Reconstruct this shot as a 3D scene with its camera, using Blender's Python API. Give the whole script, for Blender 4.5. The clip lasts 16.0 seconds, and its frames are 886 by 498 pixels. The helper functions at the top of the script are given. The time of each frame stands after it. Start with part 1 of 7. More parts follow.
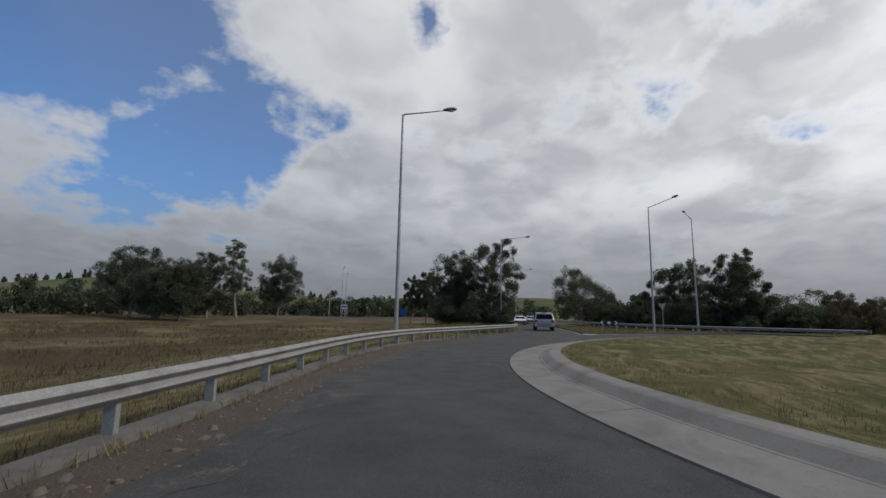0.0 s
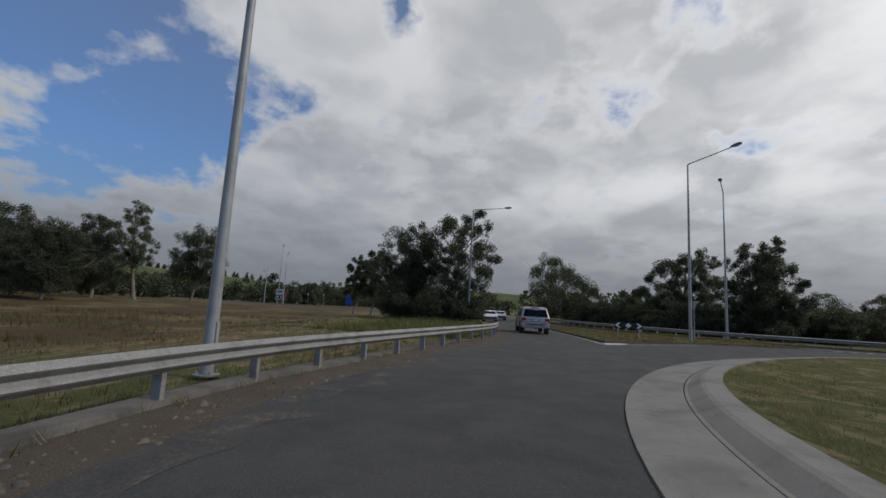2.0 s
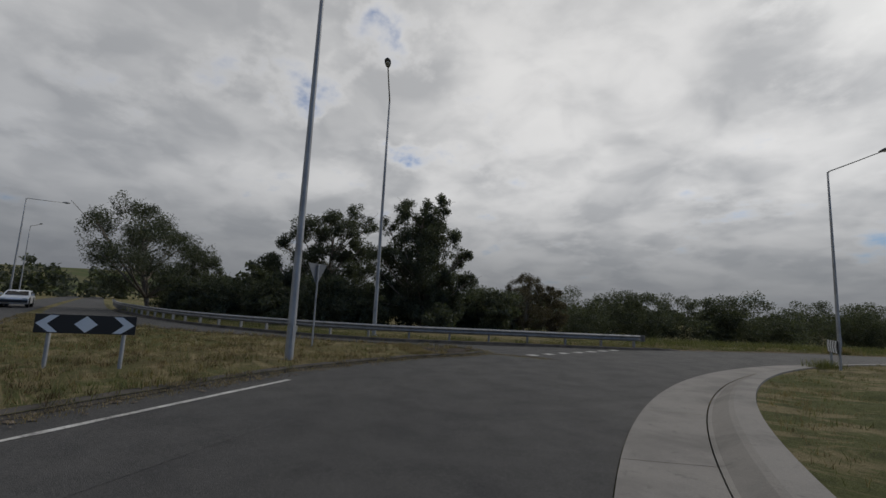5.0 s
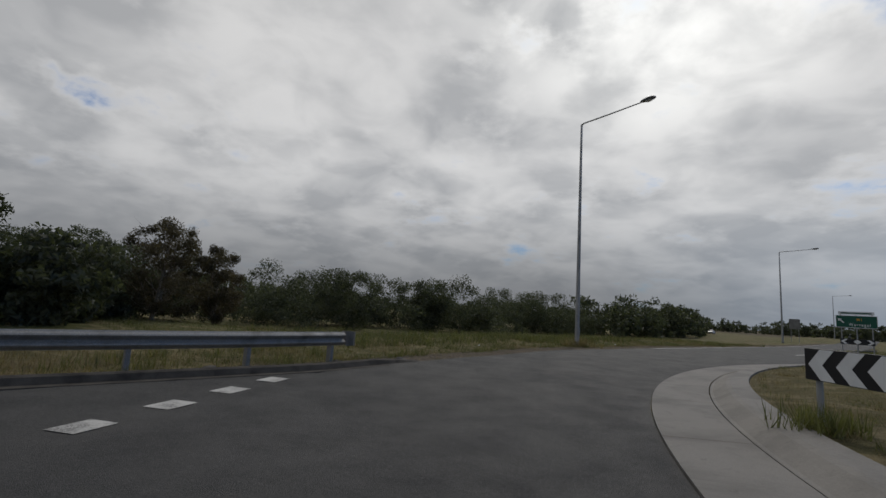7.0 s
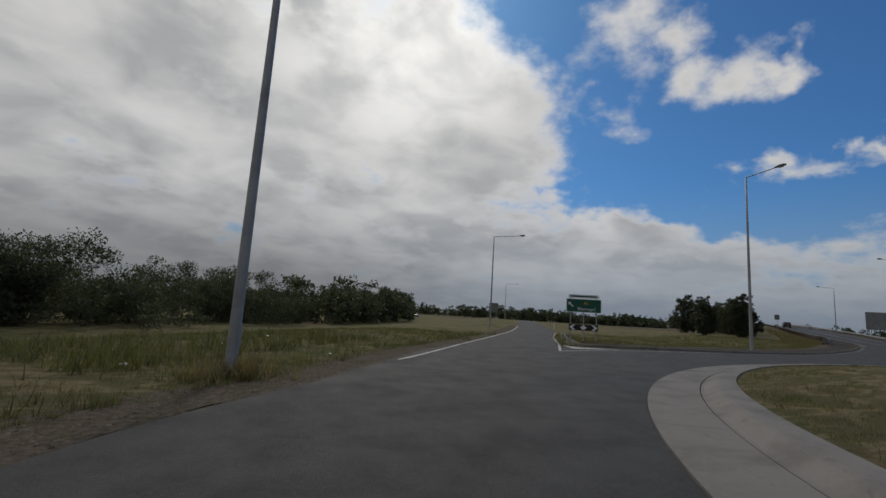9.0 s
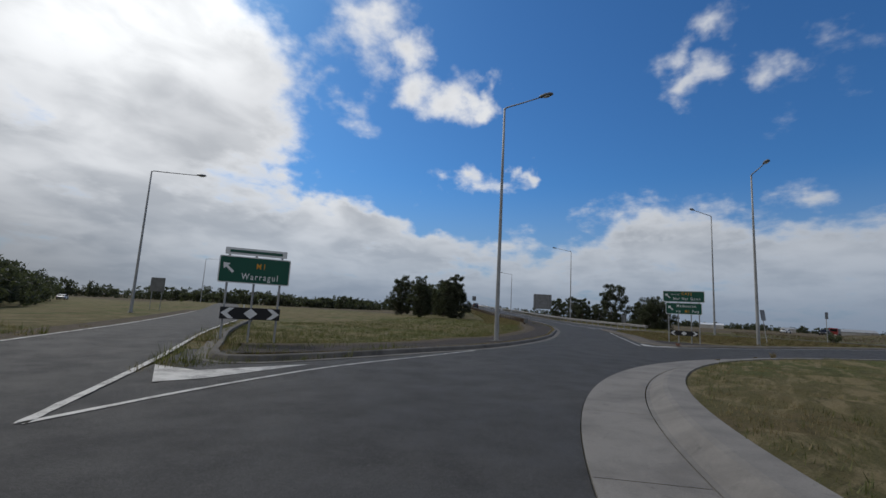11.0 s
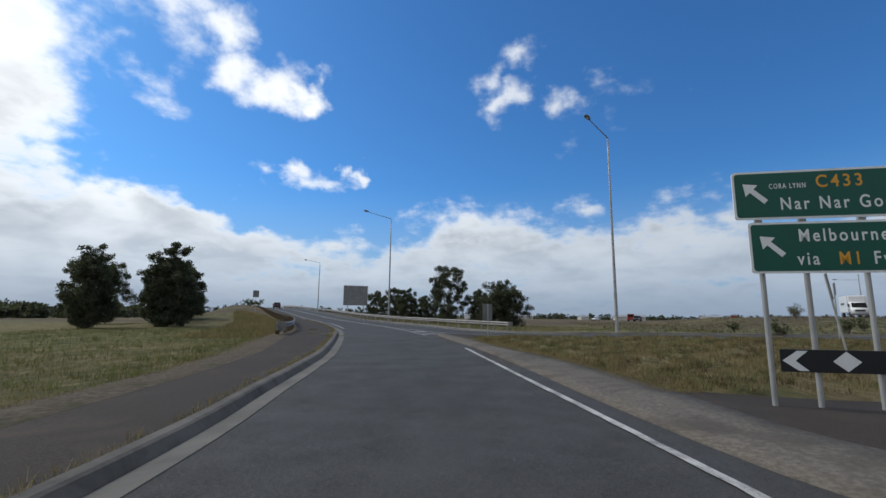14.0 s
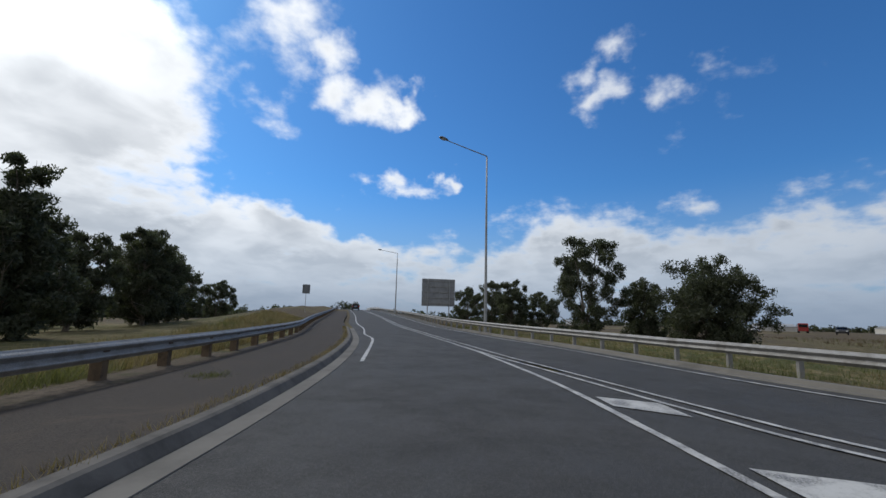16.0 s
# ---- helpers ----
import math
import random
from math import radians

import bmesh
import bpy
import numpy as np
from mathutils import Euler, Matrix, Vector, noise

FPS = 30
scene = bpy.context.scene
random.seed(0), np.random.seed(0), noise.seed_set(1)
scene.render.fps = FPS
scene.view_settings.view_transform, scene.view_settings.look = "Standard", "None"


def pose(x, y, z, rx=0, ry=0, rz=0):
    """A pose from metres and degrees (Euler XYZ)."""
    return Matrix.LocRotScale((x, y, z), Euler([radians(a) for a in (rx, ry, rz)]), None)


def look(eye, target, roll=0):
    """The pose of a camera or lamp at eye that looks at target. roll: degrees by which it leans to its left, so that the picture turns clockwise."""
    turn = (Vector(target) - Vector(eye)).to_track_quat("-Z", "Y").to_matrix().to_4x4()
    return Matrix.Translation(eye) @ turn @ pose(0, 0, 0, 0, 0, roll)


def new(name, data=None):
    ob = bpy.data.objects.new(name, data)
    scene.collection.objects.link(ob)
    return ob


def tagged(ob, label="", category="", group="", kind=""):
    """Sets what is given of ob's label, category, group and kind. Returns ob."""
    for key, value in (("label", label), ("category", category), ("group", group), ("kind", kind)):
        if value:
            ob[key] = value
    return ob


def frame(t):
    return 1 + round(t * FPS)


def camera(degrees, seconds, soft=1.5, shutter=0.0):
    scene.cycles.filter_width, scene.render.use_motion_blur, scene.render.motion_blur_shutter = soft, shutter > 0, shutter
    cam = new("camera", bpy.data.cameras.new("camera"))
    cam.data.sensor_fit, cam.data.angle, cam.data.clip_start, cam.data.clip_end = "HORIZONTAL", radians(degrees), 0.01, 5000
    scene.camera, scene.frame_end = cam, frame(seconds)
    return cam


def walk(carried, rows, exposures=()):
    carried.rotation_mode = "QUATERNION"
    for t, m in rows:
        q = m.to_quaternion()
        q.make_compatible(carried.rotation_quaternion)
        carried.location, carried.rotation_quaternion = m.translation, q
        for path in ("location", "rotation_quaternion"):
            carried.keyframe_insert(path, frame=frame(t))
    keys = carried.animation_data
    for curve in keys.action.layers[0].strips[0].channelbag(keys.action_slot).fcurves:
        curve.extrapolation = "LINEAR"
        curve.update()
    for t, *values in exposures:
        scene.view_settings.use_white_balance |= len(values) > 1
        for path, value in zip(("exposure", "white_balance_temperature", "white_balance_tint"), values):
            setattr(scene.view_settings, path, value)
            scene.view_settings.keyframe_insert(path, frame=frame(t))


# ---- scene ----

# camera and its path
cam = camera(89.9, 16.0)
PATH = [
    (0, (14.787, -30.394, 1.475), (12.810, -30.491, 1.766), 1.05),
    (0.5, (11.133, -30.595, 1.466), (9.157, -30.708, 1.753), 1.32),
    (1, (7.382, -30.696, 1.455), (5.405, -30.805, 1.738), 1.99),
    (1.5, (3.543, -30.565, 1.444), (1.562, -30.619, 1.716), 2.66),
    (2, (-0.161, -30.174, 1.436), (-2.142, -30.095, 1.698), 3.22),
    (2.5, (-3.587, -29.457, 1.433), (-5.551, -29.182, 1.692), 3.42),
    (3, (-7.022, -28.248, 1.439), (-8.935, -27.725, 1.694), 3.51),
    (3.5, (-10.355, -26.502, 1.462), (-12.177, -25.716, 1.717), 3.49),
    (3.7, (-11.581, -25.563, 1.478), (-13.357, -24.680, 1.733), 3.47),
    (4, (-13.304, -23.904, 1.508), (-15.011, -22.894, 1.764), 3.37),
    (4.5, (-15.955, -20.678, 1.564), (-17.544, -19.492, 1.826), 3.00),
    (5, (-18.408, -17.182, 1.604), (-19.863, -15.836, 1.871), 2.81),
    (5.5, (-20.651, -13.686, 1.604), (-21.921, -12.162, 1.864), 3.26),
    (5.8, (-21.837, -11.641, 1.578), (-22.959, -10.004, 1.831), 3.76),
    (6, (-22.525, -10.295, 1.551), (-23.534, -8.587, 1.802), 4.02),
    (6.5, (-23.763, -6.872, 1.463), (-24.469, -5.019, 1.725), 3.92),
    (7, (-24.388, -3.160, 1.381), (-24.792, -1.220, 1.653), 3.67),
    (7.5, (-24.592, 0.750, 1.340), (-24.695, 2.728, 1.615), 3.64),
    (8, (-24.289, 4.626, 1.347), (-24.090, 6.596, 1.624), 3.43),
    (8.5, (-23.407, 8.134, 1.384), (-22.911, 10.052, 1.662), 3.47),
    (9, (-21.972, 11.432, 1.423), (-21.188, 13.250, 1.704), 3.64),
    (9.5, (-20.102, 14.530, 1.445), (-19.050, 16.207, 1.729), 3.78),
    (10, (-17.590, 17.381, 1.448), (-16.284, 18.868, 1.736), 3.41),
    (10.2, (-16.345, 18.391, 1.444), (-14.949, 19.794, 1.731), 3.30),
    (10.5, (-14.272, 19.789, 1.434), (-12.754, 21.061, 1.717), 3.21),
    (11, (-10.458, 21.904, 1.412), (-8.779, 22.955, 1.691), 3.14),
    (11.5, (-6.388, 23.756, 1.389), (-4.594, 24.594, 1.673), 3.08),
    (12, (-2.126, 25.242, 1.375), (-0.257, 25.891, 1.665), 2.97),
    (12.3, (0.550, 25.916, 1.373), (2.449, 26.470, 1.664), 2.86),
    (12.5, (2.404, 26.272, 1.375), (4.318, 26.774, 1.666), 2.74),
    (13, (7.310, 26.951, 1.386), (9.245, 27.362, 1.678), 2.20),
    (13.5, (12.356, 27.685, 1.405), (14.302, 28.039, 1.701), 1.34),
    (14, (17.458, 28.676, 1.426), (19.404, 29.021, 1.728), 0.47),
    (14.5, (22.932, 29.956, 1.454), (24.871, 30.342, 1.758), -0.08),
    (15, (28.592, 31.536, 1.495), (30.506, 32.029, 1.801), -0.19),
    (15.5, (34.301, 33.424, 1.544), (36.176, 34.048, 1.854), 0.42),
    (16, (39.979, 35.709, 1.598), (41.808, 36.454, 1.913), 1.41),
]
EXPOSURES = [(0.0, 0.0, 6500, 10), (2.0, -0.15, 6500, 10), (3.5, -0.32, 6600, 10), (6.0, -0.42, 6650, 10), (7.5, -0.57, 6600, 10), (8.5, -0.66, 6720, 10), (10.0, -0.58, 6600, 10),
             (11.2, -0.2, 6350, 10), (12.3, 0.1, 6250, 8), (13.5, 0.2, 6320, 8), (16.0, 0.08, 6300, 9)]
walk(cam, [(t, look(eye, target, roll)) for t, eye, target, roll in PATH], EXPOSURES)

# world: blue sky with broken cloud, a veiled sun in the north
SUN_YAW, SUN_UP = radians(-14), radians(43)
sun_way = Vector((-math.sin(SUN_YAW) * math.cos(SUN_UP), math.cos(SUN_YAW) * math.cos(SUN_UP), math.sin(SUN_UP)))


class Nodes:
    """Small helper to wire shader nodes."""

    def __init__(self, tree):
        self.tree = tree
        tree.nodes.clear()

    def add(self, kind, **given):
        node = self.tree.nodes.new(kind)
        for key, value in given.items():
            setattr(node, key, value)
        return node

    def put(self, socket, value):
        if isinstance(value, bpy.types.NodeSocket):
            self.tree.links.new(value, socket)
        elif value is not None:
            if hasattr(socket.default_value, "__len__") and not hasattr(value, "__len__"):
                value = (value,) * len(socket.default_value)
            if hasattr(value, "__len__") and len(value) == 3 and len(socket.default_value) == 4:
                value = (*value, 1.0)
            socket.default_value = value

    def math(self, op, a, b=None, c=None, clamp=False):
        node = self.add("ShaderNodeMath", operation=op, use_clamp=clamp)
        for n, v in enumerate((a, b, c)):
            if v is not None:
                self.put(node.inputs[n], v)
        return node.outputs[0]

    def vec(self, op, a, b=None, scale=None):
        node = self.add("ShaderNodeVectorMath", operation=op)
        self.put(node.inputs[0], a)
        if b is not None:
            self.put(node.inputs[1], b)
        if scale is not None:
            self.put(node.inputs["Scale"], scale)
        return node.outputs["Value"] if op in ("DOT_PRODUCT", "LENGTH") else node.outputs[0]

    def noise(self, vector, scale, detail=4.0, rough=0.5, distort=0.0, dims="3D"):
        node = self.add("ShaderNodeTexNoise", noise_dimensions=dims)
        if vector is not None:
            self.put(node.inputs["Vector"], vector)
        for key, v in (("Scale", scale), ("Detail", detail), ("Roughness", rough), ("Distortion", distort)):
            self.put(node.inputs[key], v)
        return node.outputs["Fac"]

    def smooth(self, value, lo, hi, a=0.0, b=1.0):
        node = self.add("ShaderNodeMapRange", interpolation_type="SMOOTHSTEP")
        for key, v in zip(("Value", "From Min", "From Max", "To Min", "To Max"), (value, lo, hi, a, b)):
            self.put(node.inputs[key], v)
        return node.outputs[0]

    def mix(self, fac, a, b, blend="MIX"):
        node = self.add("ShaderNodeMix", data_type="RGBA", blend_type=blend)
        self.put(node.inputs["Factor"], fac)
        self.put(node.inputs[6], a)
        self.put(node.inputs[7], b)
        return node.outputs[2]


# small clouds in the clear east and rifts in the western cover: bearing, half width, height, half height, slant, all in degrees (and depth)
CLOUDLETS = [(44.5, 6.5, 33.5, 4.2, 0.1), (39.5, 4.0, 31.0, 2.4, 0.0), (37.5, 4.5, 27.6, 2.2, 0.1), (32.5, 4.5, 26.4, 2.6, 0.25), (27.0, 2.6, 27.2, 1.6, 0.0),
             (-3.0, 5.0, 31.5, 2.8, 0.1), (2.5, 4.8, 29.0, 2.6, 0.0), (-0.5, 5.0, 26.6, 2.8, 0.2), (27.0, 3.6, 17.4, 1.7, 0.0), (23.2, 1.8, 18.2, 1.3, 0.3)]
RIFTS = [(44.0, 20.0, 26.0, 15.0, 0.15, 2.6), (34.0, 12.0, 15.0, 8.0, 0.35, 2.2), (24.0, 11.0, 22.0, 6.0, 0.0, 1.1), (4.0, 5.0, 35.5, 7.0, 0.0, 1.2), (-33.5, 6.5, 32.5, 7.0, 0.0, 1.15),
         (-25.5, 7.5, 24.0, 2.6, 0.25, 0.75), (-39.0, 6.5, 21.2, 2.6, -0.3, 0.8)]


def build_sky():
    world = bpy.data.worlds.new("sky")
    scene.world = world
    world.use_nodes = True
    n = Nodes(world.node_tree)
    way = n.add("ShaderNodeTexCoord").outputs["Generated"]
    parts = n.add("ShaderNodeSeparateXYZ")
    n.put(parts.inputs[0], way)
    up = n.math("MAXIMUM", parts.outputs[2], 0.0)
    sky = n.add("ShaderNodeTexSky", sky_type="NISHITA", sun_disc=False, sun_elevation=SUN_UP, sun_rotation=-SUN_YAW,
                air_density=1.0, dust_density=0.6, ozone_density=2.0)
    blue = n.mix(1.0, n.vec("SCALE", sky.outputs[0], scale=0.085), (0.41, 0.86, 1.30), "MULTIPLY")
    # cloud sheet: the direction laid on a plane high above
    low = n.math("ADD", up, 0.26)
    flat = n.add("ShaderNodeCombineXYZ")
    n.put(flat.inputs[0], n.math("DIVIDE", parts.outputs[0], low))
    n.put(flat.inputs[1], n.math("DIVIDE", parts.outputs[1], low))
    sheet_at = flat.outputs[0]
    mid = n.noise(sheet_at, 2.2, 9.0, 0.50, 0.25)
    fine = n.noise(sheet_at, 8.0, 6.0, 0.58)
    # bearings in degrees: from the east, and from the west
    degrees = 57.29578
    warp = n.math("MULTIPLY_ADD", n.noise(way, 6.0, 5.0, 0.55), 16.0, -8.0)
    weft = n.math("MULTIPLY_ADD", n.noise(n.vec("ADD", way, (5.3, 2.1, 7.7)), 5.0, 5.0, 0.55), 26.0, -13.0)
    rise_deg = n.math("ADD", n.math("MULTIPLY", n.math("ARCSINE", up), degrees), warp)
    east_deg = n.math("ADD", n.math("MULTIPLY", n.math("ARCTAN2", parts.outputs[1], parts.outputs[0]), degrees), weft)
    west_deg = n.math("ADD", n.math("MULTIPLY", n.math("ARCTAN2", n.math("MULTIPLY", parts.outputs[1], -1.0), n.math("MULTIPLY", parts.outputs[0], -1.0)), degrees), weft)

    def blob(bearing, at, wide, up_at, tall, slant=0.0):
        """1 in the middle of a patch of sky, 0 at its rim, negative outside."""
        off = n.math("SUBTRACT", bearing, at)
        dx = n.math("DIVIDE", off, wide)
        dy = n.math("DIVIDE", n.math("MULTIPLY_ADD", off, slant, n.math("SUBTRACT", rise_deg, up_at)), tall)
        return n.math("SUBTRACT", 1.0, n.math("SQRT", n.math("ADD", n.math("MULTIPLY", dx, dx), n.math("MULTIPLY", dy, dy))))

    # the cover ends in the northeast; a low bank lies under the clear eastern sky
    rim = n.math("ADD", n.smooth(rise_deg, 7.0, 19.0, 26.0, 51.5), n.smooth(rise_deg, 21.0, 38.0, 0.0, 7.0))
    north = n.math("DIVIDE", n.math("SUBTRACT", east_deg, rim), 8.0)
    south = n.math("DIVIDE", n.math("SUBTRACT", -58.0, east_deg), 14.0)
    crest = n.math("ADD", n.smooth(east_deg, 4.0, 24.0, 12.2, 8.0), n.smooth(east_deg, -14.0, -2.0, -1.6, 0.0))
    bank = n.math("MINIMUM", n.math("DIVIDE", n.math("SUBTRACT", crest, rise_deg), 4.5), 0.75)
    form = n.math("MAXIMUM", n.math("MAXIMUM", north, south), bank)
    for at, wide, up_at, tall, slant in CLOUDLETS:
        form = n.math("MAXIMUM", form, n.math("MULTIPLY_ADD", blob(east_deg, at, wide, up_at, tall, slant), 0.78, -0.36))
    form = n.math("MAXIMUM", n.math("MINIMUM", form, 1.0), -1.0)
    for at, wide, up_at, tall, slant, depth in RIFTS:
        form = n.math("SUBTRACT", form, n.math("MULTIPLY", n.math("MAXIMUM", blob(west_deg, at, wide, up_at, tall, slant), 0.0), depth))
    amount = n.math("MULTIPLY_ADD", form, 0.50, n.math("ADD", n.math("MULTIPLY_ADD", mid, 1.7, -0.85), n.math("MULTIPLY_ADD", fine, 0.85, -0.425)))
    cover = n.math("MAXIMUM", n.smooth(amount, -0.22, 0.34), n.smooth(east_deg, -140.0, -100.0, 0.16, 0.0))
    thick = n.smooth(amount, 0.05, 0.55)
    sunward = n.vec("DOT_PRODUCT", way, tuple(sun_way))
    glow = n.smooth(sunward, -0.55, 0.95)
    near_sun = n.smooth(sunward, 0.90, 1.0)
    white = n.mix(near_sun, n.mix(glow, (0.50, 0.52, 0.55), (1.0, 1.0, 0.995)), (1.7, 1.7, 1.66))
    grey = n.mix(glow, (0.33, 0.35, 0.38), (0.60, 0.61, 0.62))
    soft = n.noise(sheet_at, 1.5, 4.0, 0.45, 0.6)
    folds = n.math("ADD", n.smooth(soft, 0.36, 0.66, 0.0, 0.75), n.smooth(n.noise(sheet_at, 4.6, 5.0, 0.48, 0.4), 0.36, 0.68, 0.0, 0.45), clamp=True)
    shade = n.math("MULTIPLY", thick, folds)
    cloud = n.mix(shade, white, grey)
    colour = n.mix(n.math("MULTIPLY", cover, 0.95), blue, cloud)
    # grey rain haze low in the west and north, paler low in the east
    east = n.vec("DOT_PRODUCT", way, (0.845, -0.13, 0.52))
    gloom = n.math("MULTIPLY", n.smooth(up, 0.0, 0.30, 1.0, 0.0), n.smooth(east, -0.1, 0.5, 0.88, 0.76))
    colour = n.mix(gloom, colour, n.mix(n.smooth(east, -0.1, 0.6), (0.185, 0.200, 0.228), (0.31, 0.385, 0.495)))
    murk = n.math("MULTIPLY", n.smooth(up, 0.0, 0.10, 0.62, 0.0), n.smooth(east, 0.1, 0.6))
    colour = n.mix(murk, colour, (0.20, 0.255, 0.345))
    back = n.add("ShaderNodeBackground")
    n.put(back.inputs[0], colour)
    n.put(back.inputs[1], 1.0)
    out = n.add("ShaderNodeOutputWorld")
    n.put(out.inputs[0], back.outputs[0])


build_sky()
sun = new("sun", bpy.data.lights.new("sun", "SUN"))
sun.data.energy, sun.data.angle, sun.data.color = 1.5, radians(7), (1.0, 0.95, 0.87)
sun.matrix_world = look(sun_way * 100, (0, 0, 0))


# materials
def surface(name, build, rough=0.8, metal=0.0, spec=0.5, thin=0.0):
    """A material; build(n, bsdf, position) returns its colour and, if it has relief, a height and a strength."""
    mat = bpy.data.materials.new(name)
    mat.use_nodes = True
    n = Nodes(mat.node_tree)
    bsdf = n.add("ShaderNodeBsdfPrincipled")
    out = n.add("ShaderNodeOutputMaterial")
    n.put(out.inputs[0], bsdf.outputs[0])
    n.put(bsdf.inputs["Roughness"], rough)
    n.put(bsdf.inputs["Metallic"], metal)
    n.put(bsdf.inputs["Specular IOR Level"], spec)
    place = n.add("ShaderNodeNewGeometry").outputs["Position"]
    colour, *relief = build(n, bsdf, place)
    n.put(bsdf.inputs["Base Color"], colour)
    if thin:
        glow = n.add("ShaderNodeBsdfTranslucent")
        n.put(glow.inputs[0], n.mix(1.0, colour, (1.5, 1.6, 0.9), "MULTIPLY"))
        both = n.add("ShaderNodeMixShader")
        n.put(both.inputs[0], thin)
        n.put(both.inputs[1], bsdf.outputs[0])
        n.put(both.inputs[2], glow.outputs[0])
        n.put(out.inputs[0], both.outputs[0])
    if relief:
        bump = n.add("ShaderNodeBump")
        n.put(bump.inputs["Height"], relief[0])
        n.put(bump.inputs["Strength"], relief[1])
        n.put(bump.inputs["Distance"], 0.02 if len(relief) < 3 else relief[2])
        n.put(bsdf.inputs["Normal"], bump.outputs[0])
    return mat


def asphalt(n, bsdf, p):
    grain = n.noise(p, 70.0, 3.0, 0.75)
    patch = n.noise(p, 0.28, 6.0, 0.62)
    stain = n.noise(p, 1.1, 7.0, 0.70)
    colour = n.mix(n.smooth(grain, 0.28, 0.76), (0.020, 0.020, 0.020), (0.072, 0.070, 0.067))
    colour = n.mix(n.smooth(patch, 0.36, 0.68, 0.0, 0.5), colour, (0.066, 0.063, 0.059))
    colour = n.mix(n.smooth(stain, 0.46, 0.74, 0.0, 0.55), colour, (0.027, 0.027, 0.028))
    mottle = n.noise(p, 24.0, 4.0, 0.65)
    colour = n.mix(n.smooth(mottle, 0.50, 0.70, 0.0, 0.45), colour, (0.100, 0.097, 0.092))
    specks = n.smooth(n.noise(p, 110.0, 2.0, 0.5), 0.58, 0.70, 0.0, 0.75)
    colour = n.mix(specks, colour, (0.15, 0.145, 0.135))
    n.put(bsdf.inputs["Roughness"], n.smooth(stain, 0.3, 0.7, 0.72, 0.9))
    return colour, grain, 0.7


def old_asphalt(n, bsdf, p):
    grain = n.noise(p, 60.0, 3.0, 0.7)
    patch = n.noise(p, 0.9, 5.0, 0.65, 0.5)
    colour = n.mix(n.smooth(grain, 0.3, 0.75), (0.027, 0.0225, 0.019), (0.074, 0.0615, 0.051))
    return n.mix(n.smooth(patch, 0.5, 0.75, 0.0, 0.7), colour, (0.080, 0.062, 0.046)), grain, 0.6


def dusty(n, bsdf, p):
    """Asphalt with dirt strewn over it in patches."""
    colour, grain, depth = asphalt(n, bsdf, p)
    lumps = n.noise(p, 16.0, 6.0, 0.7)
    patch = n.noise(p, 1.6, 7.0, 0.68, 0.6)
    dirt = n.mix(n.smooth(lumps, 0.35, 0.65), (0.055, 0.045, 0.036), (0.150, 0.125, 0.098))
    return n.mix(n.smooth(n.math("ADD", patch, n.math("MULTIPLY", lumps, 0.25)), 0.62, 0.80), colour, dirt), grain, depth


def concrete(n, bsdf, p):
    grain = n.noise(p, 45.0, 4.0, 0.65)
    stain = n.noise(p, 0.8, 6.0, 0.65, 0.4)
    spots = n.noise(p, 5.0, 6.0, 0.7, 0.5)
    colour = n.mix(grain, (0.165, 0.153, 0.137), (0.255, 0.240, 0.218))
    colour = n.mix(n.smooth(stain, 0.40, 0.72, 0.0, 0.8), colour, (0.120, 0.112, 0.102))
    return n.mix(n.smooth(spots, 0.56, 0.78, 0.0, 0.7), colour, (0.075, 0.070, 0.064)), grain, 0.3


def gravel(n, bsdf, p):
    fine = n.noise(p, 95.0, 4.0, 0.75)
    lumps = n.noise(p, 17.0, 6.0, 0.7)
    patch = n.noise(p, 1.3, 6.0, 0.65)
    colour = n.mix(n.smooth(fine, 0.30, 0.72), (0.052, 0.042, 0.033), (0.180, 0.150, 0.118))
    colour = n.mix(n.smooth(lumps, 0.42, 0.66, 0.0, 0.6), colour, (0.100, 0.082, 0.063))
    colour = n.mix(n.smooth(patch, 0.42, 0.66, 0.0, 0.6), colour, (0.088, 0.070, 0.053))
    return colour, n.math("ADD", lumps, n.math("MULTIPLY", fine, 0.5)), 0.9, 0.03


